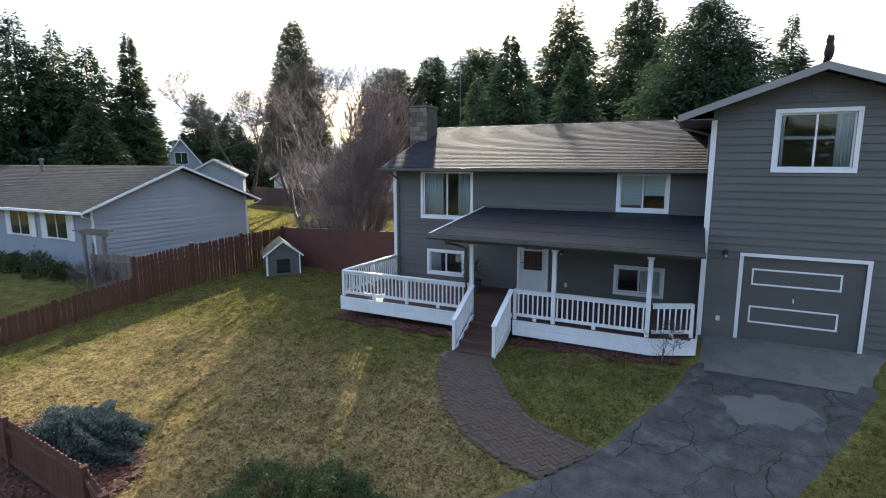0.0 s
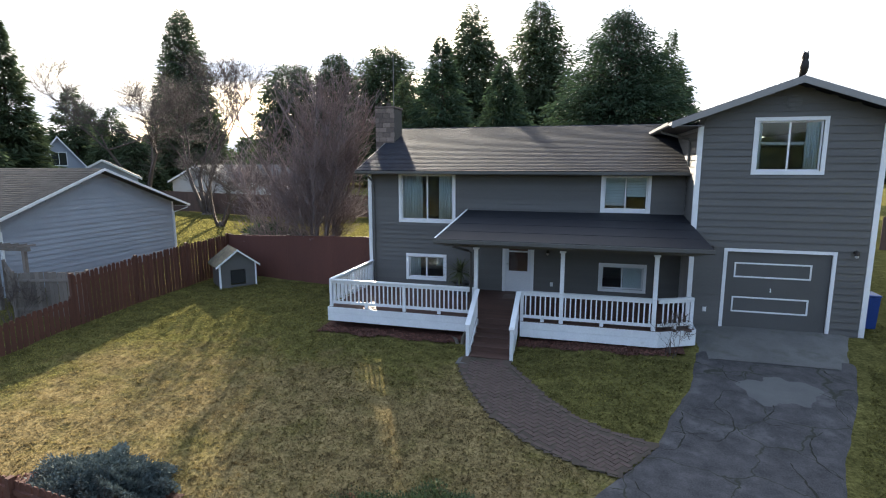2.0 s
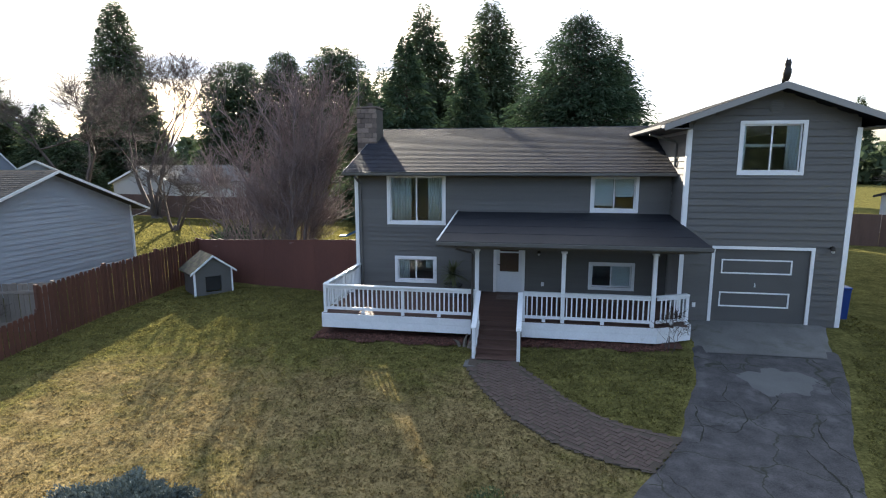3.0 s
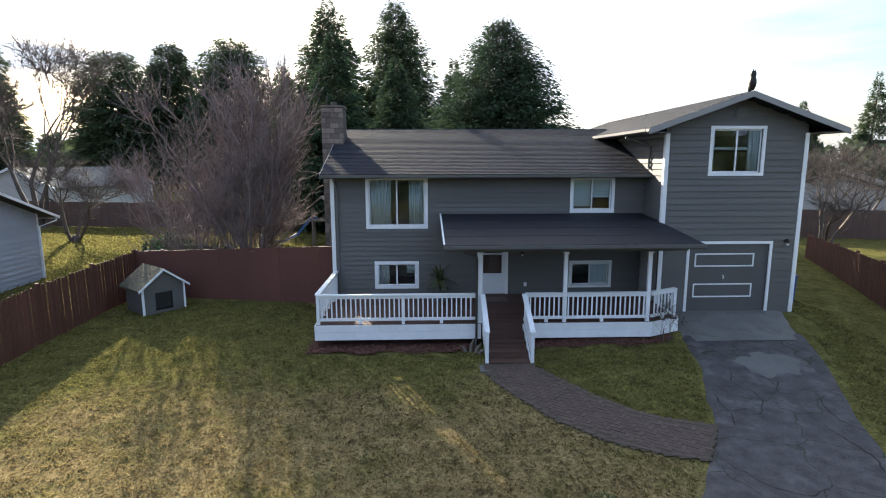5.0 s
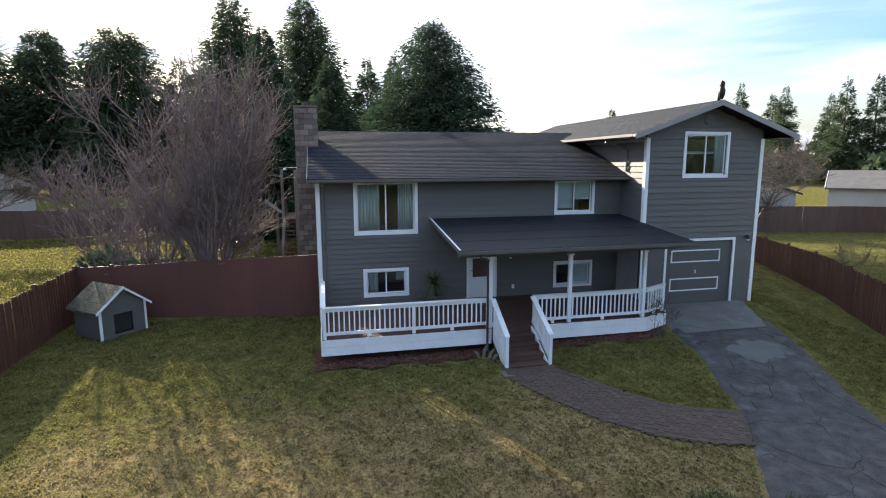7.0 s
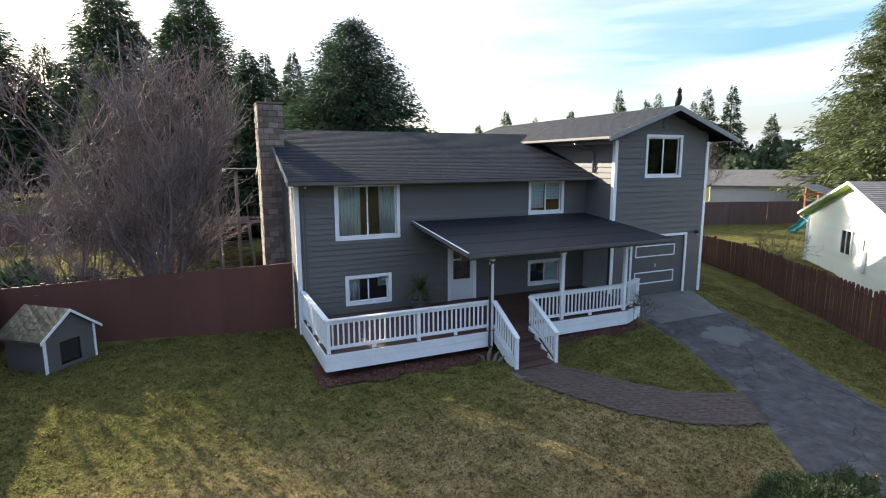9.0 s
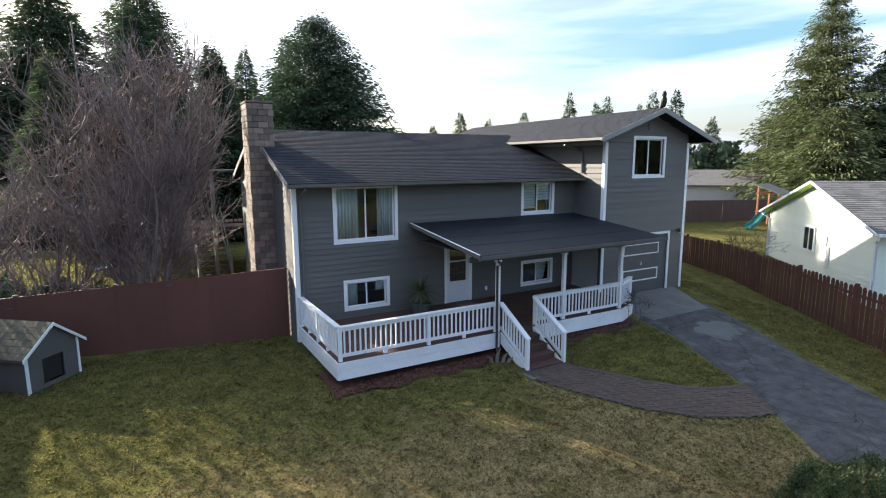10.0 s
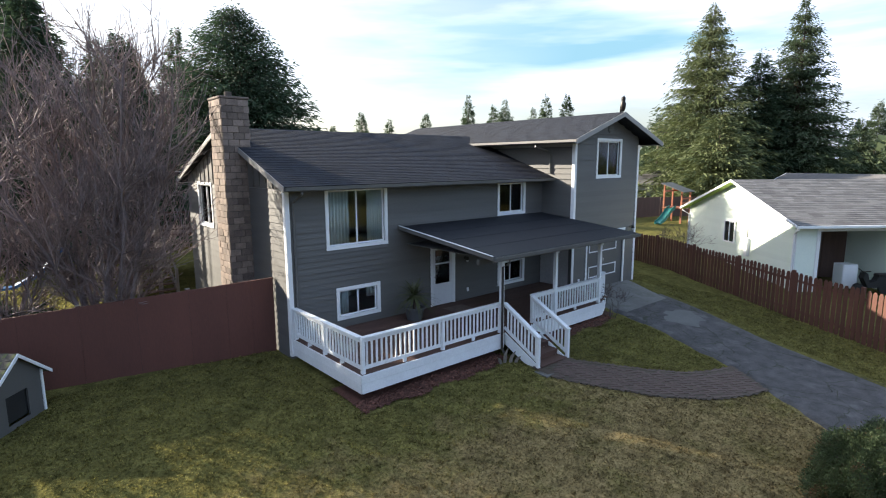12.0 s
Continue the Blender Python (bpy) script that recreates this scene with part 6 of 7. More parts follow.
# ---- grass ----
def grass(n, seed):
    rng = np.random.default_rng(seed)
    x = rng.uniform(-24, 5.5, n * 2)
    y = rng.uniform(4.0, 19.0, n * 2)
    keep = []
    for i in range(n * 2):
        a, b = x[i], y[i]
        if b > 13.62 and -11.2 < a < -0.1 or b > 14.3 and -0.3 < a < 4.4 or a < -19.1 and rng.random() > 0.3:
            continue
        if drive_left(b) - 0.03 < a < drive_right(b) + 0.03 or path_t(a, b) < 0.03:
            continue
        if ((a + 11.2) / 2.2) ** 2 + ((b - 4.7) / 1.6) ** 2 < 1 or b < 4.6 and a < -6:
            continue
        keep.append((a, b, ground_z(a, b) + lump(a, b) - 0.005))
    P = np.array(keep[:n])
    m = len(P)
    az = rng.random(m) * math.tau
    D = unit(np.stack([np.cos(az) * 0.7, np.sin(az) * 0.7, np.full(m, 0.8)], 1))
    S = unit(np.cross(D, rng.normal(0, 1, (m, 3))))
    L = rng.uniform(0.025, 0.06, m) * np.array([0.7 + 1.0 * max(0.0, noise.noise(Vector((p[0] * 7.5, p[1] * 7.5, 7))) + 0.2) + 0.5 * max(0.0, noise.noise(Vector((p[0] * 1.7, p[1] * 1.7, 3)))) for p in P])
    v, f = leaf_mesh(P, D, S, L, L * 0.45)
    tagged(np_mesh("grass", v, f, GRASSB, None), "short tufts of green and straw-coloured grass", "grass", kind="stuff")


grass(260000, 3)
rng = np.random.default_rng(21)
P = np.stack([rng.uniform(-46, -11.5, 90000), rng.uniform(19.0, 40, 90000), np.zeros(90000)], 1)
P = P[(P[:, 1] > 20.2) | (P[:, 0] < -19.5)]
P[:, 2] = [ground_z(a, b) - 0.01 for a, b, _ in P]
D = unit(np.stack([rng.normal(0, 0.6, len(P)), rng.normal(0, 0.6, len(P)), np.ones(len(P))], 1))
L = rng.uniform(0.06, 0.15, len(P))
v, f = leaf_mesh(P, D, unit(np.cross(D, rng.normal(0, 1, P.shape))), L, L * 0.5)
tagged(np_mesh("grass", v, f, GRASSB, None), "longer green grass of the back yards", "grass", kind="stuff")


# ---- driveway wear: cracks and a lighter patch ----
drv = bpy.data.objects["driveway"]
CRACK = mat("mossy_crack", (0.034, 0.036, 0.024), (0.012, 0.012, 0.010), 0.95, 4, 30, 0.5)


def crack(x, y, ang, length, w, material, seed):
    rng = random.Random(seed)
    bm = bmesh.new()
    prev = None
    n = int(length / 0.07)
    for i in range(n):
        ang += rng.gauss(0, 0.28) - 0.02 * math.sin(i * 0.3)
        x, y = x + 0.07 * math.cos(ang), y + 0.07 * math.sin(ang)
        if not drive_left(y) + 0.2 < x < drive_right(y) - 0.2 or y > 14.2:
            break
        ww = 0.5 * w * rng.uniform(0.2, 1.5) * min(1.0, (n - i) / 8, (i + 2) / 6)
        nx, ny = -math.sin(ang) * ww / 2, math.cos(ang) * ww / 2
        z = ground_z(x, y) + 0.045 + 0.008 * noise.noise(Vector((x, y, 8))) + 0.005
        cur = (bm.verts.new((x + nx, y + ny, z)), bm.verts.new((x - nx, y - ny, z)))
        if prev:
            bm.faces.new((prev[0], prev[1], cur[1], cur[0]))
        prev = cur
    if len(bm.faces) > 4:
        part("crack", bm, material, drv)
    else:
        bm.free()


for i, (x, y, a, L, w) in enumerate(((-0.9, 11.2, -0.4, 4.2, 0.05), (0.3, 13.6, -1.3, 4.0, 0.05), (2.6, 13.9, -1.9, 3.6, 0.05), (1.6, 10.8, -2.6, 3.4, 0.06), (-1.6, 9.4, -0.1, 3.6, 0.06), (0.6, 9.6, -1.5, 3.5, 0.07),
                                     (-2.2, 8.4, -0.6, 3.8, 0.05), (1.9, 12.6, -0.9, 1.6, 0.04), (0.4, 12.1, 2.4, 1.7, 0.04), (-0.2, 13.0, -0.3, 2.4, 0.035), (2.0, 11.5, -1.2, 3.0, 0.04), (-1.2, 7.4, -1.2, 4.0, 0.06), (-0.4, 10.4, -2.2, 3.0, 0.04))):
    crack(x, y, a, L, w, CRACK, 100 + i)
verts, faces = [], []
for r in range(7):
    for k in range(40):
        a = k * math.tau / 40
        rr = (0.74 + 0.16 * math.sin(a * 2 + 1) + 0.10 * math.sin(a * 5) + 0.05 * math.sin(a * 11)) * r / 6
        x, y = 1.25 + rr * math.cos(a) * 0.95, 12.35 + rr * math.sin(a) * 1.05
        verts.append((x, y, ground_z(x, y) + 0.045 + 0.008 * noise.noise(Vector((x, y, 8))) + (0.009 if r < 6 else 0.002)))
for r in range(6):
    for k in range(40):
        faces.append((r * 40 + k, r * 40 + (k + 1) % 40, r * 40 + 40 + (k + 1) % 40, r * 40 + 40 + k))
raw("patch", verts, faces, mat("pale_asphalt_patch", (0.135, 0.135, 0.132), (0.095, 0.095, 0.094), 0.9, 1.5, 50, 0.5), drv, "lighter worn asphalt patch", smooth=True)


# ---- small things ----
def chimney_bricks():
    """Blocks in running bond on the two faces that show, and a cap."""
    hb, n = 0.19, 38
    for k in range(n):
        z = -0.35 + k * hb
        if z + hb > CZ - 0.02:
            break
        for face in (0, 1):
            length = CX1 - CX0 if face == 0 else CY1 - CY0
            s = -0.16 if k % 2 else 0.0
            while s < length:
                a, b = max(0.0, s), min(length, s + 0.32)
                s += 0.32
                if b - a < 0.05:
                    continue
                j = random.uniform(0, 0.014)
                if face == 0:
                    bm = bx(CX0 + a + 0.006, CX0 + b - 0.006, CY0 - j, CY0 + 0.03, z + 0.006, z + hb - 0.006, bev=0.006)
                else:
                    bm = bx(CX0 - j, CX0 + 0.03, CY0 + a + (0.032 if a == 0 else 0.006), CY0 + b - 0.006, z + 0.006, z + hb - 0.006, bev=0.006)
                part("brick", bm, STONE, ch)
    part("cap", bx(CX0 - 0.02, CX1 + 0.02, CY0 - 0.02, CY1 + 0.02, CZ - 0.02, CZ + 0.05, bev=0.015), STONE, ch)
    part("flue", lathe(bmesh.new(), [(0.11, CZ + 0.07), (0.10, CZ + 0.22), (0.08, CZ + 0.22)], 12, (CX0 + CX1) / 2, (CY0 + CY1) / 2), MORTAR, ch)


chimney_bricks()

# curtains and blinds behind the panes
curtain(fr_front, W_A[0] + 0.12, W_A[0] + 0.86, W_A[2] + 0.05, W_A[3] - 0.08, -0.135)
curtain(fr_front, W_A[1] - 0.66, W_A[1] - 0.10, W_A[2] + 0.05, W_A[3] - 0.08, -0.135)
curtain(fr_front, W_D[0] + 0.12, W_D[0] + 0.50, W_D[2] + 0.05, W_D[3] - 0.08, -0.135, folds=5)
curtain(fr_front, W_D[1] - 0.42, W_D[1] - 0.12, W_D[3] - 0.45, W_D[3] - 0.08, -0.135, folds=5)
curtain(fr_gar, W_C[1] - 0.48, W_C[1] - 0.12, W_C[2] + 0.05, W_C[3] - 0.08, -0.135, folds=5)
curtain(fr_gar, W_C[0] + 0.12, W_C[0] + 0.24, W_C[2] + 0.05, W_C[3] - 0.08, -0.135, folds=2)


def blind(fr, s0, s1, z0, z1, pitch, label):
    th = thing("window_blind", label, "blind", Matrix.Translation(fr(s0, -0.15, z1)))
    z = z1
    while z > z0:
        part("slat", prism(bmesh.new(), [(s0, z), (s1, z), (s1, z - pitch * 0.92), (s0, z - pitch * 0.92)], lambda s, d, zz: fr(s, d, zz), -0.112, -0.104), CURTAIN, th)
        z -= pitch
    part("head_rail", rect(bmesh.new(), fr, s0, s1, z1, z1 + 0.04, -0.13, -0.09), TRIM, th)


blind(fr_front, W_E[0] + 0.80, W_E[1] - 0.14, W_E[2] + 0.12, W_E[3] - 0.16, 0.05, "pale slatted blind in the porch window")
blind(fr_front, W_B[0] + 0.14, W_B[0] + 0.74, W_B[3] - 0.98, W_B[3] - 0.16, 0.10, "half-lowered pale shade in the upper window")
blind(fr_front, W_B[0] + 0.82, W_B[1] - 0.14, W_B[3] - 0.74, W_B[3] - 0.16, 0.10, "half-lowered pale shade in the upper window")


def lantern(x, y, z):
    th = thing("wall_lantern", "small dark bronze wall lantern beside the garage door", "wall lamp", pose(x, y, z), "garage lanterns")
    part("back_plate", tube(bmesh.new(), [(0, 0.08, 0), (0, 0.055, 0)], 0.05, 12), BRONZE, th, local=True)
    part("arm", tube(bmesh.new(), [(0, 0.06, 0.02), (0, 0.0, 0.07), (0, -0.06, 0.06)], 0.012), BRONZE, th, local=True)
    part("shade", lathe(bmesh.new(), [(0.02, 0.06), (0.045, 0.05), (0.07, -0.06), (0.06, -0.06), (0.02, 0.03)], 12, 0, -0.06), BRONZE, th, local=True)
    part("globe", lathe(bmesh.new(), [(0.01, -0.14), (0.045, -0.11), (0.05, -0.05), (0.03, 0.0)], 12, 0, -0.06), PAINTPALE, th, local=True)


lantern(3.93, GY - 0.10, 2.27)
lantern(0.34, GY - 0.10, 2.27)
lantern(-4.45, YF - 0.10, 1.72)

# perched bird decoy on the gable peak
bm = lathe(bmesh.new(), [(0.03, 0.0), (0.06, 0.02), (0.10, 0.10), (0.125, 0.22), (0.12, 0.33), (0.085, 0.42), (0.095, 0.47), (0.10, 0.53), (0.085, 0.59), (0.05, 0.62), (0.01, 0.625)], 14)
for s in (-1, 1):
    tube(bm, [(s * 0.06, -0.02, 0.57), (s * 0.075, -0.02, 0.68)], [0.03, 0.004], 6)
box(bm, -0.05, 0.05, 0.04, 0.14, -0.05, 0.2, bev=0.02)
ob = part("owl_decoy", bm, BRONZE, None, "dark owl-shaped bird decoy perched on the gable peak", smooth=True)
ob.matrix_basis = pose(2.09, 15.6, GRZ + 0.02, 0, 0, 30) @ Matrix.Diagonal((0.85, 0.85, 0.92, 1))
tagged(ob, category="decoy")
# round gable vent, wall outlets, house plate, doormat
gv = thing("gable_vent", "round grey louvred vent in the gable", "vent", pose(GRX, GY - 0.03, 6.33))
part("ring", tube(bmesh.new(), [(0, 0.01, 0), (0, -0.02, 0)], 0.19, 20), METAL_GREY, gv, local=True)
for k in range(5):
    z = -0.13 + k * 0.065
    w = math.sqrt(max(0.01, 0.16 ** 2 - z * z))
    part("louvre", bx(-w, w, -0.05, -0.022, z - 0.015, z + 0.015), SIDING, gv, local=True)
ob = part("number_plate", bx(-4.80, -4.50, YF - 0.045, YF - 0.03, 1.86, 1.98), METAL_GREY, None, "grey plate beside the front door")
tagged(ob, category="plate")
for k in range(4):
    part("bar", bx(-4.78 + k * 0.066, -4.735 + k * 0.066, YF - 0.05, YF - 0.0455, 1.885, 1.955), PAINTPALE, ob)
for x, y, z in ((0.28, GY - 0.04, 0.42), (-4.3, YF - 0.04, 0.55)):
    o2 = part("outlet_cover", bx(x - 0.05, x + 0.05, y, y + 0.03, z - 0.075, z + 0.075, bev=0.008), TRIM, None, "white weatherproof outlet cover on the siding")
    part("flap", bx(x - 0.035, x + 0.035, y - 0.01, y, z - 0.05, z + 0.05, bev=0.003), TRIM, o2)
    tagged(o2, category="outlet")
dm = part("doormat", bx(-5.85, -5.05, 16.55, 17.15, DZ + 0.001, DZ + 0.015, bev=0.003), mat("worn_doormat", (0.20, 0.15, 0.13), (0.12, 0.09, 0.08), 0.95, 5, 60, 0.6), None, "worn brown doormat on the deck")
tagged(dm, category="doormat")

# potted palm on the deck
pp = thing("potted_plant", "spiky palm in a round grey planter on the deck", "potted plant", pose(-7.35, 16.8, DZ))
part("planter", lathe(bmesh.new(), [(0.2, 0), (0.23, 0.02), (0.31, 0.36), (0.34, 0.37), (0.34, 0.42), (0.29, 0.42), (0.28, 0.36), (0.02, 0.35)], 20), TERRA, pp, local=True)
part("stem", tube(bmesh.new(), [(0, 0, 0.34), (0.02, 0, 0.6), (0.0, 0.02, 0.78)], [0.05, 0.04, 0.03]), BARK, pp, local=True)
rng = np.random.default_rng(9)
for k in range(120):
    a, e = rng.random() * math.tau, rng.uniform(-0.45, 1.4)
    L = rng.uniform(0.5, 0.95)
    bm = bmesh.new()
    d = Vector((math.cos(a) * math.cos(e), math.sin(a) * math.cos(e), math.sin(e)))
    s = d.cross(Vector((0, 0, 1))).normalized()
    vs = []
    for i in range(5):
        t = i / 4
        c = Vector((0, 0, 0.76)) + d * L * t + Vector((0, 0, -0.35 * L * t * t))
        w = 0.030 * (1 - t) + 0.002
        vs.append((bm.verts.new(c + s * w), bm.verts.new(c - s * w)))
    for p_, q_ in zip(vs, vs[1:]):
        bm.faces.new((p_[0], p_[1], q_[1], q_[0]))
    part("frond", bm, PALM, pp, local=True)

# bleached stump by the stair foot, wheeled bin behind the garage corner
sk = thing("driftwood_stump", "bleached split stump leaning beside the steps", "stump", pose(-6.55, 13.75, ground_z(-6.55, 13.75)))
for k, (dx, dy, h, lx) in enumerate(((0, 0, 0.4, 0.1), (0.14, -0.1, 0.28, 0.15), (-0.13, 0.02, 0.22, -0.2), (0.22, -0.22, 0.16, 0.2))):
    part("splinter", tube(bmesh.new(), [(dx, dy, -0.05), (dx + lx * 0.3, dy, h * 0.5), (dx + lx, dy - 0.05, h)], [0.06, 0.05, 0.012], 6), STUMP, sk, local=True)
wb_ = thing("wheeled_bin", "blue plastic wheeled bin beside the garage wall", "bin", pose(4.75, 17.2, -0.11))
part("body", prism(bmesh.new(), [(-0.24, 0.05), (0.24, 0.05), (0.29, 0.98), (-0.29, 0.98)], lambda s, d, z: Vector((s, d, z)), -0.30, 0.30), BLUEBIN, wb_, local=True)
part("lid", bx(-0.31, 0.31, -0.33, 0.33, 0.985, 1.05, bev=0.02), BLUEBIN, wb_, local=True)
for s in (-1, 1):
    part("wheel", tube(bmesh.new(), [(s * 0.22, 0.3, 0.1), (s * 0.29, 0.3, 0.1)], 0.1, 14), DARK, wb_, local=True)

# television aerial behind the ridge
an = thing("roof_aerial", "thin metal television aerial", "aerial", pose(-17.1, 36.5, 0.0))
part("mast", tube(bmesh.new(), [(0, 0, -0.2), (0, 0, 12.2)], 0.035, 6), METAL_GREY, an, local=True)

# covered deck, stairs and play things in the back yard
bd = thing("back_porch", "covered wooden back deck with brown posts", "porch", pose(-9.5, 28, 0))
part("roof", bx(-12.5, -3.5, 26.75, 30.2, 4.62, 4.72), ROLL, bd)
part("gutter", bx(-12.62, -12.5, 26.75, 30.2, 4.60, 4.70), TRIM, bd)
part("floor", bx(-13.0, -3.6, 29.3, 33.0, 1.9, 2.02), DECKW, bd)
for x, y in ((-12.1, 26.95), (-12.9, 29.4), (-8, 29.9), (-3.8, 29.9)):
    part("post", bx(x - 0.07, x + 0.07, y - 0.07, y + 0.07, -0.4, 4.62), GREYWOOD, bd)
for x0, x1, y0, y1 in ((-12.98, -12.9, 29.5, 33.0), (-11.5, -6.0, 29.3, 29.38)):
    for z in (2.2, 2.95):
        part("rail", bx(x0, x1, y0, y1, z - 0.04, z + 0.04), DECKW, bd)
for k in range(17):
    part("baluster", bx(-12.96, -12.92, 29.65 + k * 0.2, 29.69 + k * 0.2, 2.24, 2.91), DECKW, bd)
for k in range(26):
    part("baluster", bx(-11.4 + k * 0.2, -11.36 + k * 0.2, 29.32, 29.36, 2.24, 2.91), DECKW, bd)
for k in range(11):
    z = 1.86 - k * 0.19
    part("tread", bx(-12.8, -11.6, 29.0 - k * 0.26, 29.3 - k * 0.26, z - 0.045, z), DECKW, bd)
for x in (-12.85, -11.55):
    part("stringer", bm_beam((x, 29.35, 1.95), (x, 26.5, -0.2), 0.05, 0.26), GREYWOOD, bd)
    part("handrail", bm_beam((x, 29.35, 2.95), (x, 26.7, 0.85), 0.05, 0.12), GREYWOOD, bd)
    part("newel_post", bx(x - 0.05, x + 0.05, 26.65, 26.75, -0.4, 0.95), GREYWOOD, bd)

ps = thing("play_slide", "blue plastic slide on a dark wooden play frame", "slide", pose(-14.6, 31.6, ground_z(-14.6, 31.6)))
part("chute", prism(bmesh.new(), [(-0.2, 1.75), (0.2, 1.7), (1.0, 0.75), (1.9, 0.3), (2.3, 0.28), (2.3, 0.2), (1.85, 0.2), (0.95, 0.6), (0.15, 1.55), (-0.2, 1.6)], lambda s, d, z: Vector((-s, d, z)), -0.22, 0.22), SLIDE_B, ps, local=True)
for a, b in ((0, -0.3), (0, 0.3), (1.2, -0.5), (1.2, 0.5)):
    part("post", bx(a - 0.05, a + 0.05, b - 0.05, b + 0.05, 0, 2.3), GREYWOOD, ps, local=True)
part("platform", bx(0.05, 1.15, -0.5, 0.5, 1.5, 1.58), GREYWOOD, ps, local=True)
part("roof", prism(bmesh.new(), [(-0.25, 2.3), (0.6, 3.0), (1.45, 2.3), (0.6, 2.9)], lambda s, d, z: Vector((s, d, z)), -0.65, 0.65), GREYWOOD, ps, local=True)

sw = thing("play_tower", "orange-brown wooden play tower with a green slide", "play tower", pose(27.2, 25.2, -0.1))
for x in (-0.75, 0.75):
    for y in (-0.75, 0.75):
        part("post", bx(x - 0.06, x + 0.06, y - 0.06, y + 0.06, -0.1, 3.2 if y > 0 else 2.7), REDWOOD, sw, local=True)
part("platform", bx(-0.85, 0.85, -0.85, 0.85, 1.25, 1.35), REDWOOD, sw, local=True)
for z in (1.75, 2.1):
    part("rail", bx(-0.85, 0.85, -0.87, -0.82, z - 0.06, z + 0.06), REDWOOD, sw, local=True)
part("canopy", prism(bmesh.new(), [(-1.0, 2.62), (1.0, 3.3), (1.0, 3.36), (-1.0, 2.68)], lambda s, d, z: Vector((d, s, z)), -1.0, 1.0), METAL_GREY, sw, "grey sloping canopy", local=True)
part("beam", bm_beam((-2.2, 0, 2.75), (0.8, 0, 2.75), 0.1, 0.14), REDWOOD, sw, local=True)
chute = bmesh.new()
prism(chute, [(-0.7, 1.35), (-1.2, 1.25), (-2.3, 0.5), (-3.1, 0.22), (-3.1, 0.12), (-2.3, 0.36), (-1.2, 1.08), (-0.7, 1.2)], lambda s, d, z: Vector((s, d, z)), -0.25, 0.25)
for d in (-0.27, 0.25):
    prism(chute, [(-0.7, 1.52), (-1.2, 1.42), (-2.3, 0.66), (-3.1, 0.36), (-3.1, 0.12), (-2.3, 0.36), (-1.2, 1.08), (-0.7, 1.2)], lambda s, e, z, d=d: Vector((s, d + e, z)), 0, 0.02)
part("slide", chute, SLIDE_G, sw, local=True)

# weathered fence and arbour beside the low blue house
GP = finish(bx(-0.07, 0.07, -0.01, 0.01, 0, 1), "picket", GREYWOOD)
GPOST = finish(bx(-0.05, 0.05, -0.05, 0.05, 0, 1), "post", GREYWOOD)
fence([(-24.4, 13.9), (-22.2, 12.6), (-19.6, 13.2)], 1.55, 1.6, "weathered grey board fence", pitch=0.15, mesh=GP, post=GPOST, thin=GREYWOOD)
ar = thing("garden_arbour", "small weathered wooden arbour over a gate", "arbour", pose(-22.9, 13.1, -0.6))
for s in (-0.7, 0.7):
    part("post", bx(s - 0.06, s + 0.06, -0.06, 0.06, 0, 2.25), GREYWOOD, ar, local=True)
part("lintel", bx(-0.95, 0.95, -0.05, 0.05, 2.25, 2.4), GREYWOOD, ar, local=True)
for k in range(5):
    part("slat", bx(-0.8 + k * 0.4 - 0.02, -0.8 + k * 0.4 + 0.02, -0.35, 0.35, 2.4, 2.46), GREYWOOD, ar, local=True)


# farther fences and houses
def plank_wall(pts, h, label, material):
    th = thing("far_fence", label, "fence", pose(*pts[0], 0))
    for a, b in zip(pts, pts[1:]):
        a, b = Vector(a), Vector(b)
        n = int((b - a).length / 2.4)
        for i in range(n):
            p, q = a.lerp(b, i / n), a.lerp(b, (i + 1) / n)
            z = ground_z(p.x, p.y)
            bm = bmesh.new()
            beam(bm, (p.x, p.y, z + h / 2), (q.x - (q.x - p.x) * 0.01, q.y - (q.y - p.y) * 0.01, z + h / 2 + random.uniform(-0.03, 0.03)), 0.04, h)
            part("panel", bm, material, th)
    return th


plank_wall([(-46, 44), (-30, 40), (-13, 44), (-2, 46)], 1.9, "long brown board fence at the end of the yards", BROWNWOOD)
plank_wall([(12, 33), (24.5, 30.5), (33, 27.0), (40, 22)], 1.8, "long brown board fence beyond the drive", BROWNWOOD)


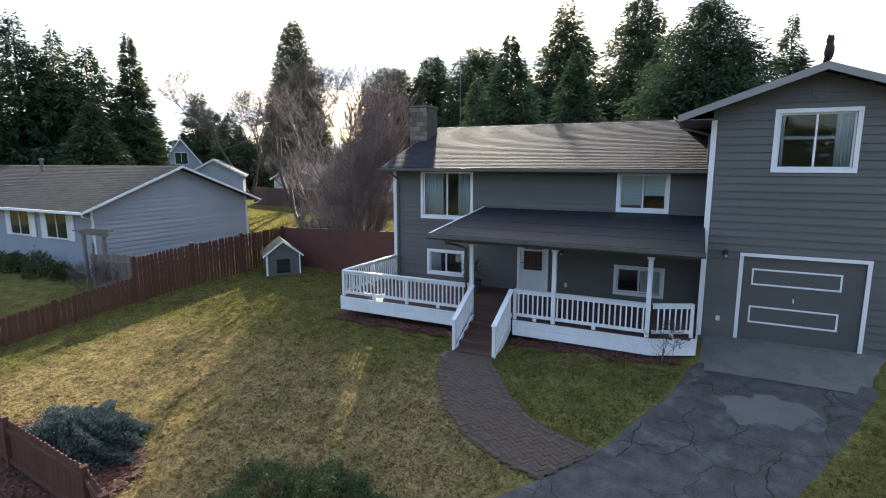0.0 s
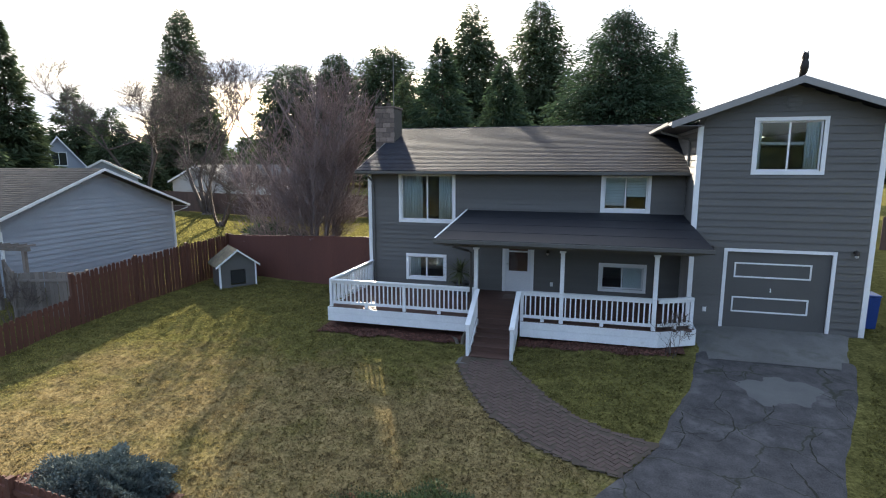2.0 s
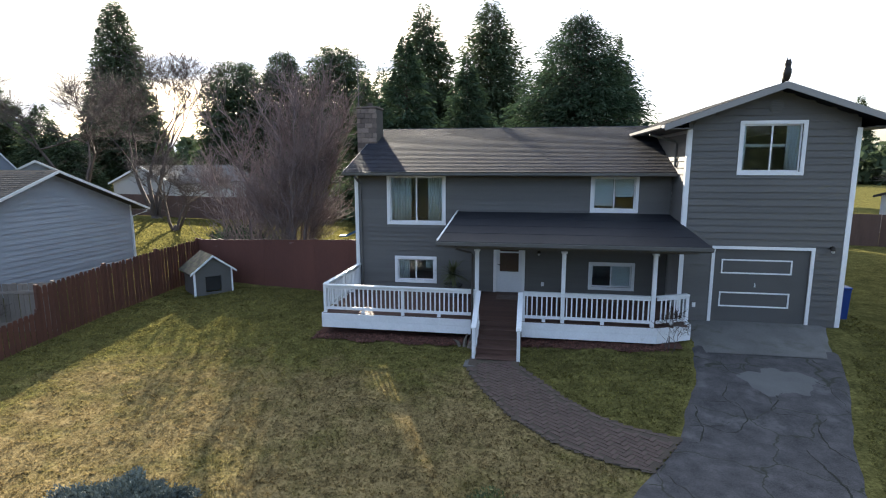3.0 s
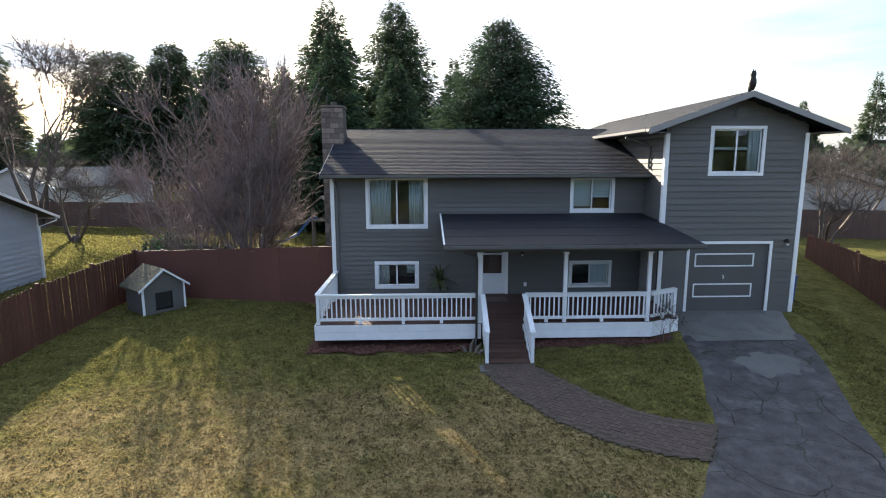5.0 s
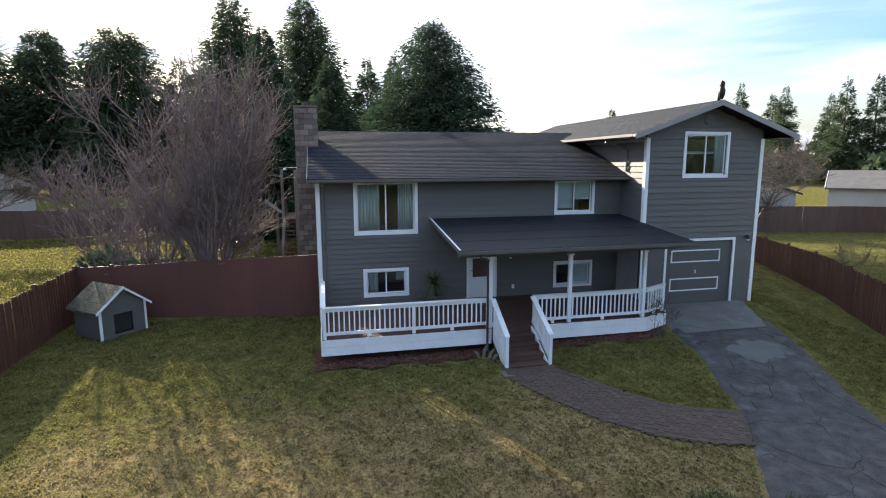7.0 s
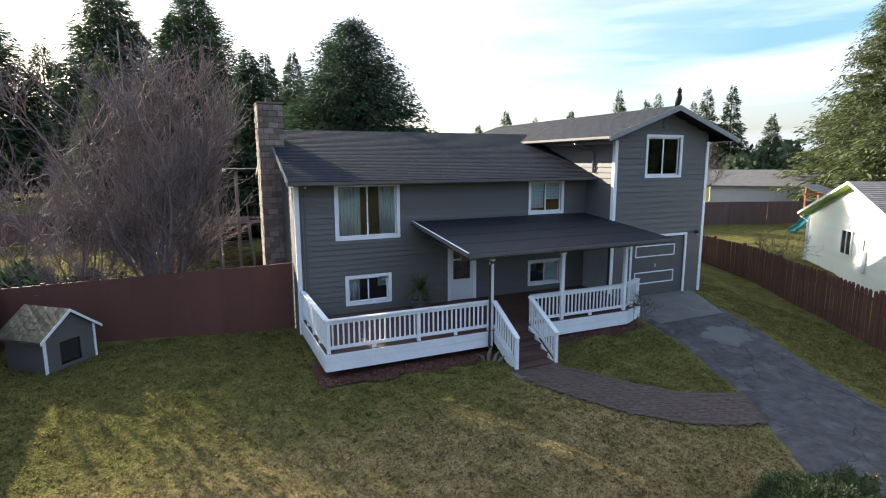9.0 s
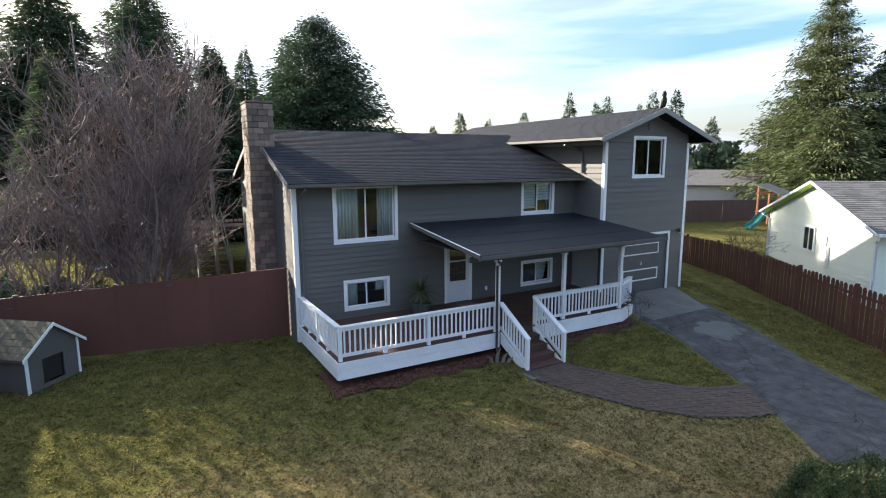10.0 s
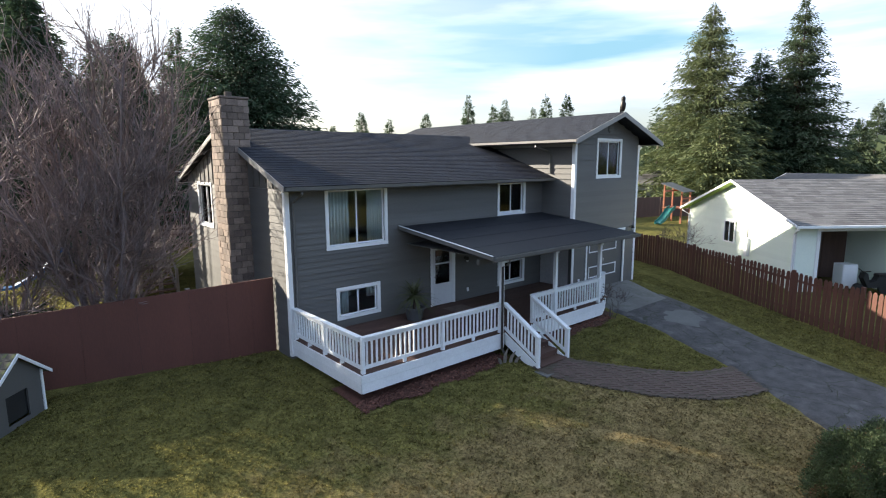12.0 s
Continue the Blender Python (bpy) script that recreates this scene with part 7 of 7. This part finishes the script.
def far_house(x, y, rot, w, l, eave, peak, wallm, roofm, label, win=()):
    th = thing("far_house", label, "house", pose(x, y, ground_z(x, y), 0, 0, rot))
    fr = lambda s, d, z: Vector((d, s, z))
    part("wall", prism(bmesh.new(), [(-w / 2, -0.3), (w / 2, -0.3), (w / 2, eave), (0, peak - 0.1), (-w / 2, eave)], fr, -l, 0), wallm, th, local=True)
    for s in (-1, 1):
        sl = (peak - eave) / (w / 2)
        part("roof", prism(bmesh.new(), [(0, peak), (s * (w / 2 + 0.4), eave - 0.4 * sl), (s * (w / 2 + 0.4), eave - 0.4 * sl - 0.15), (0, peak - 0.15)], fr, -l - 0.3, 0.3), roofm, th, local=True)
        part("rake_board", prism(bmesh.new(), [(0, peak + 0.02), (s * (w / 2 + 0.4), eave - 0.4 * sl + 0.02), (s * (w / 2 + 0.4), eave - 0.4 * sl - 0.2), (0, peak - 0.22)], fr, 0.31, 0.36), TRIM, th, local=True)
    for a, b, c, d in win:
        box_window(th, 0.0, 0.02, a, b, c, d, "x")
    return th


far_house(-63.5, 48.6, -37.4, 5.6, 10, 4.0, 7.7, BLUESIDE, ROOF_GREY, "steep-gabled pale house far off", ((-0.8, 0.8, 4.3, 5.9),))
far_house(-53.5, 45.2, -45, 6.4, 9, 3.2, 5.0, BLUESIDE, ROOF_BROWN, "low pale gabled house far off")
far_house(-48, 53, -100, 9.0, 14, 2.6, 4.4, FARWALL, ROOF_GREY, "low grey-roofed house behind bare trees")
far_house(41.0, 46.0, 129.7, 9.0, 26, 2.4, 3.9, FARWALL, ROOF_GREY, "long low grey-roofed house beyond the fences")
far_house(30, 47, 50, 8.0, 14, 2.6, 4.0, FARWALL, ROOF_BROWN, "low house beyond the bare trees")
far_house(44, 22, 75, 8.0, 16, 2.6, 3.9, FARWALL, ROOF_GREY, "low house with a weathered grey roof")
up = thing("utility_pole", "wooden utility pole with a transformer", "utility pole", pose(50, 39, 0))
part("pole", tube(bmesh.new(), [(0, 0, -0.3), (0, 0, 9.5)], [0.16, 0.11], 10), POLEW, up, local=True)
part("transformer", lathe(bmesh.new(), [(0.22, 7.2), (0.24, 7.25), (0.24, 8.1), (0.1, 8.2)], 12, 0.4, 0), METAL_GREY, up, local=True)
part("crossarm", bx(-1.0, 1.0, -0.05, 0.05, 8.9, 9.05), POLEW, up, local=True)
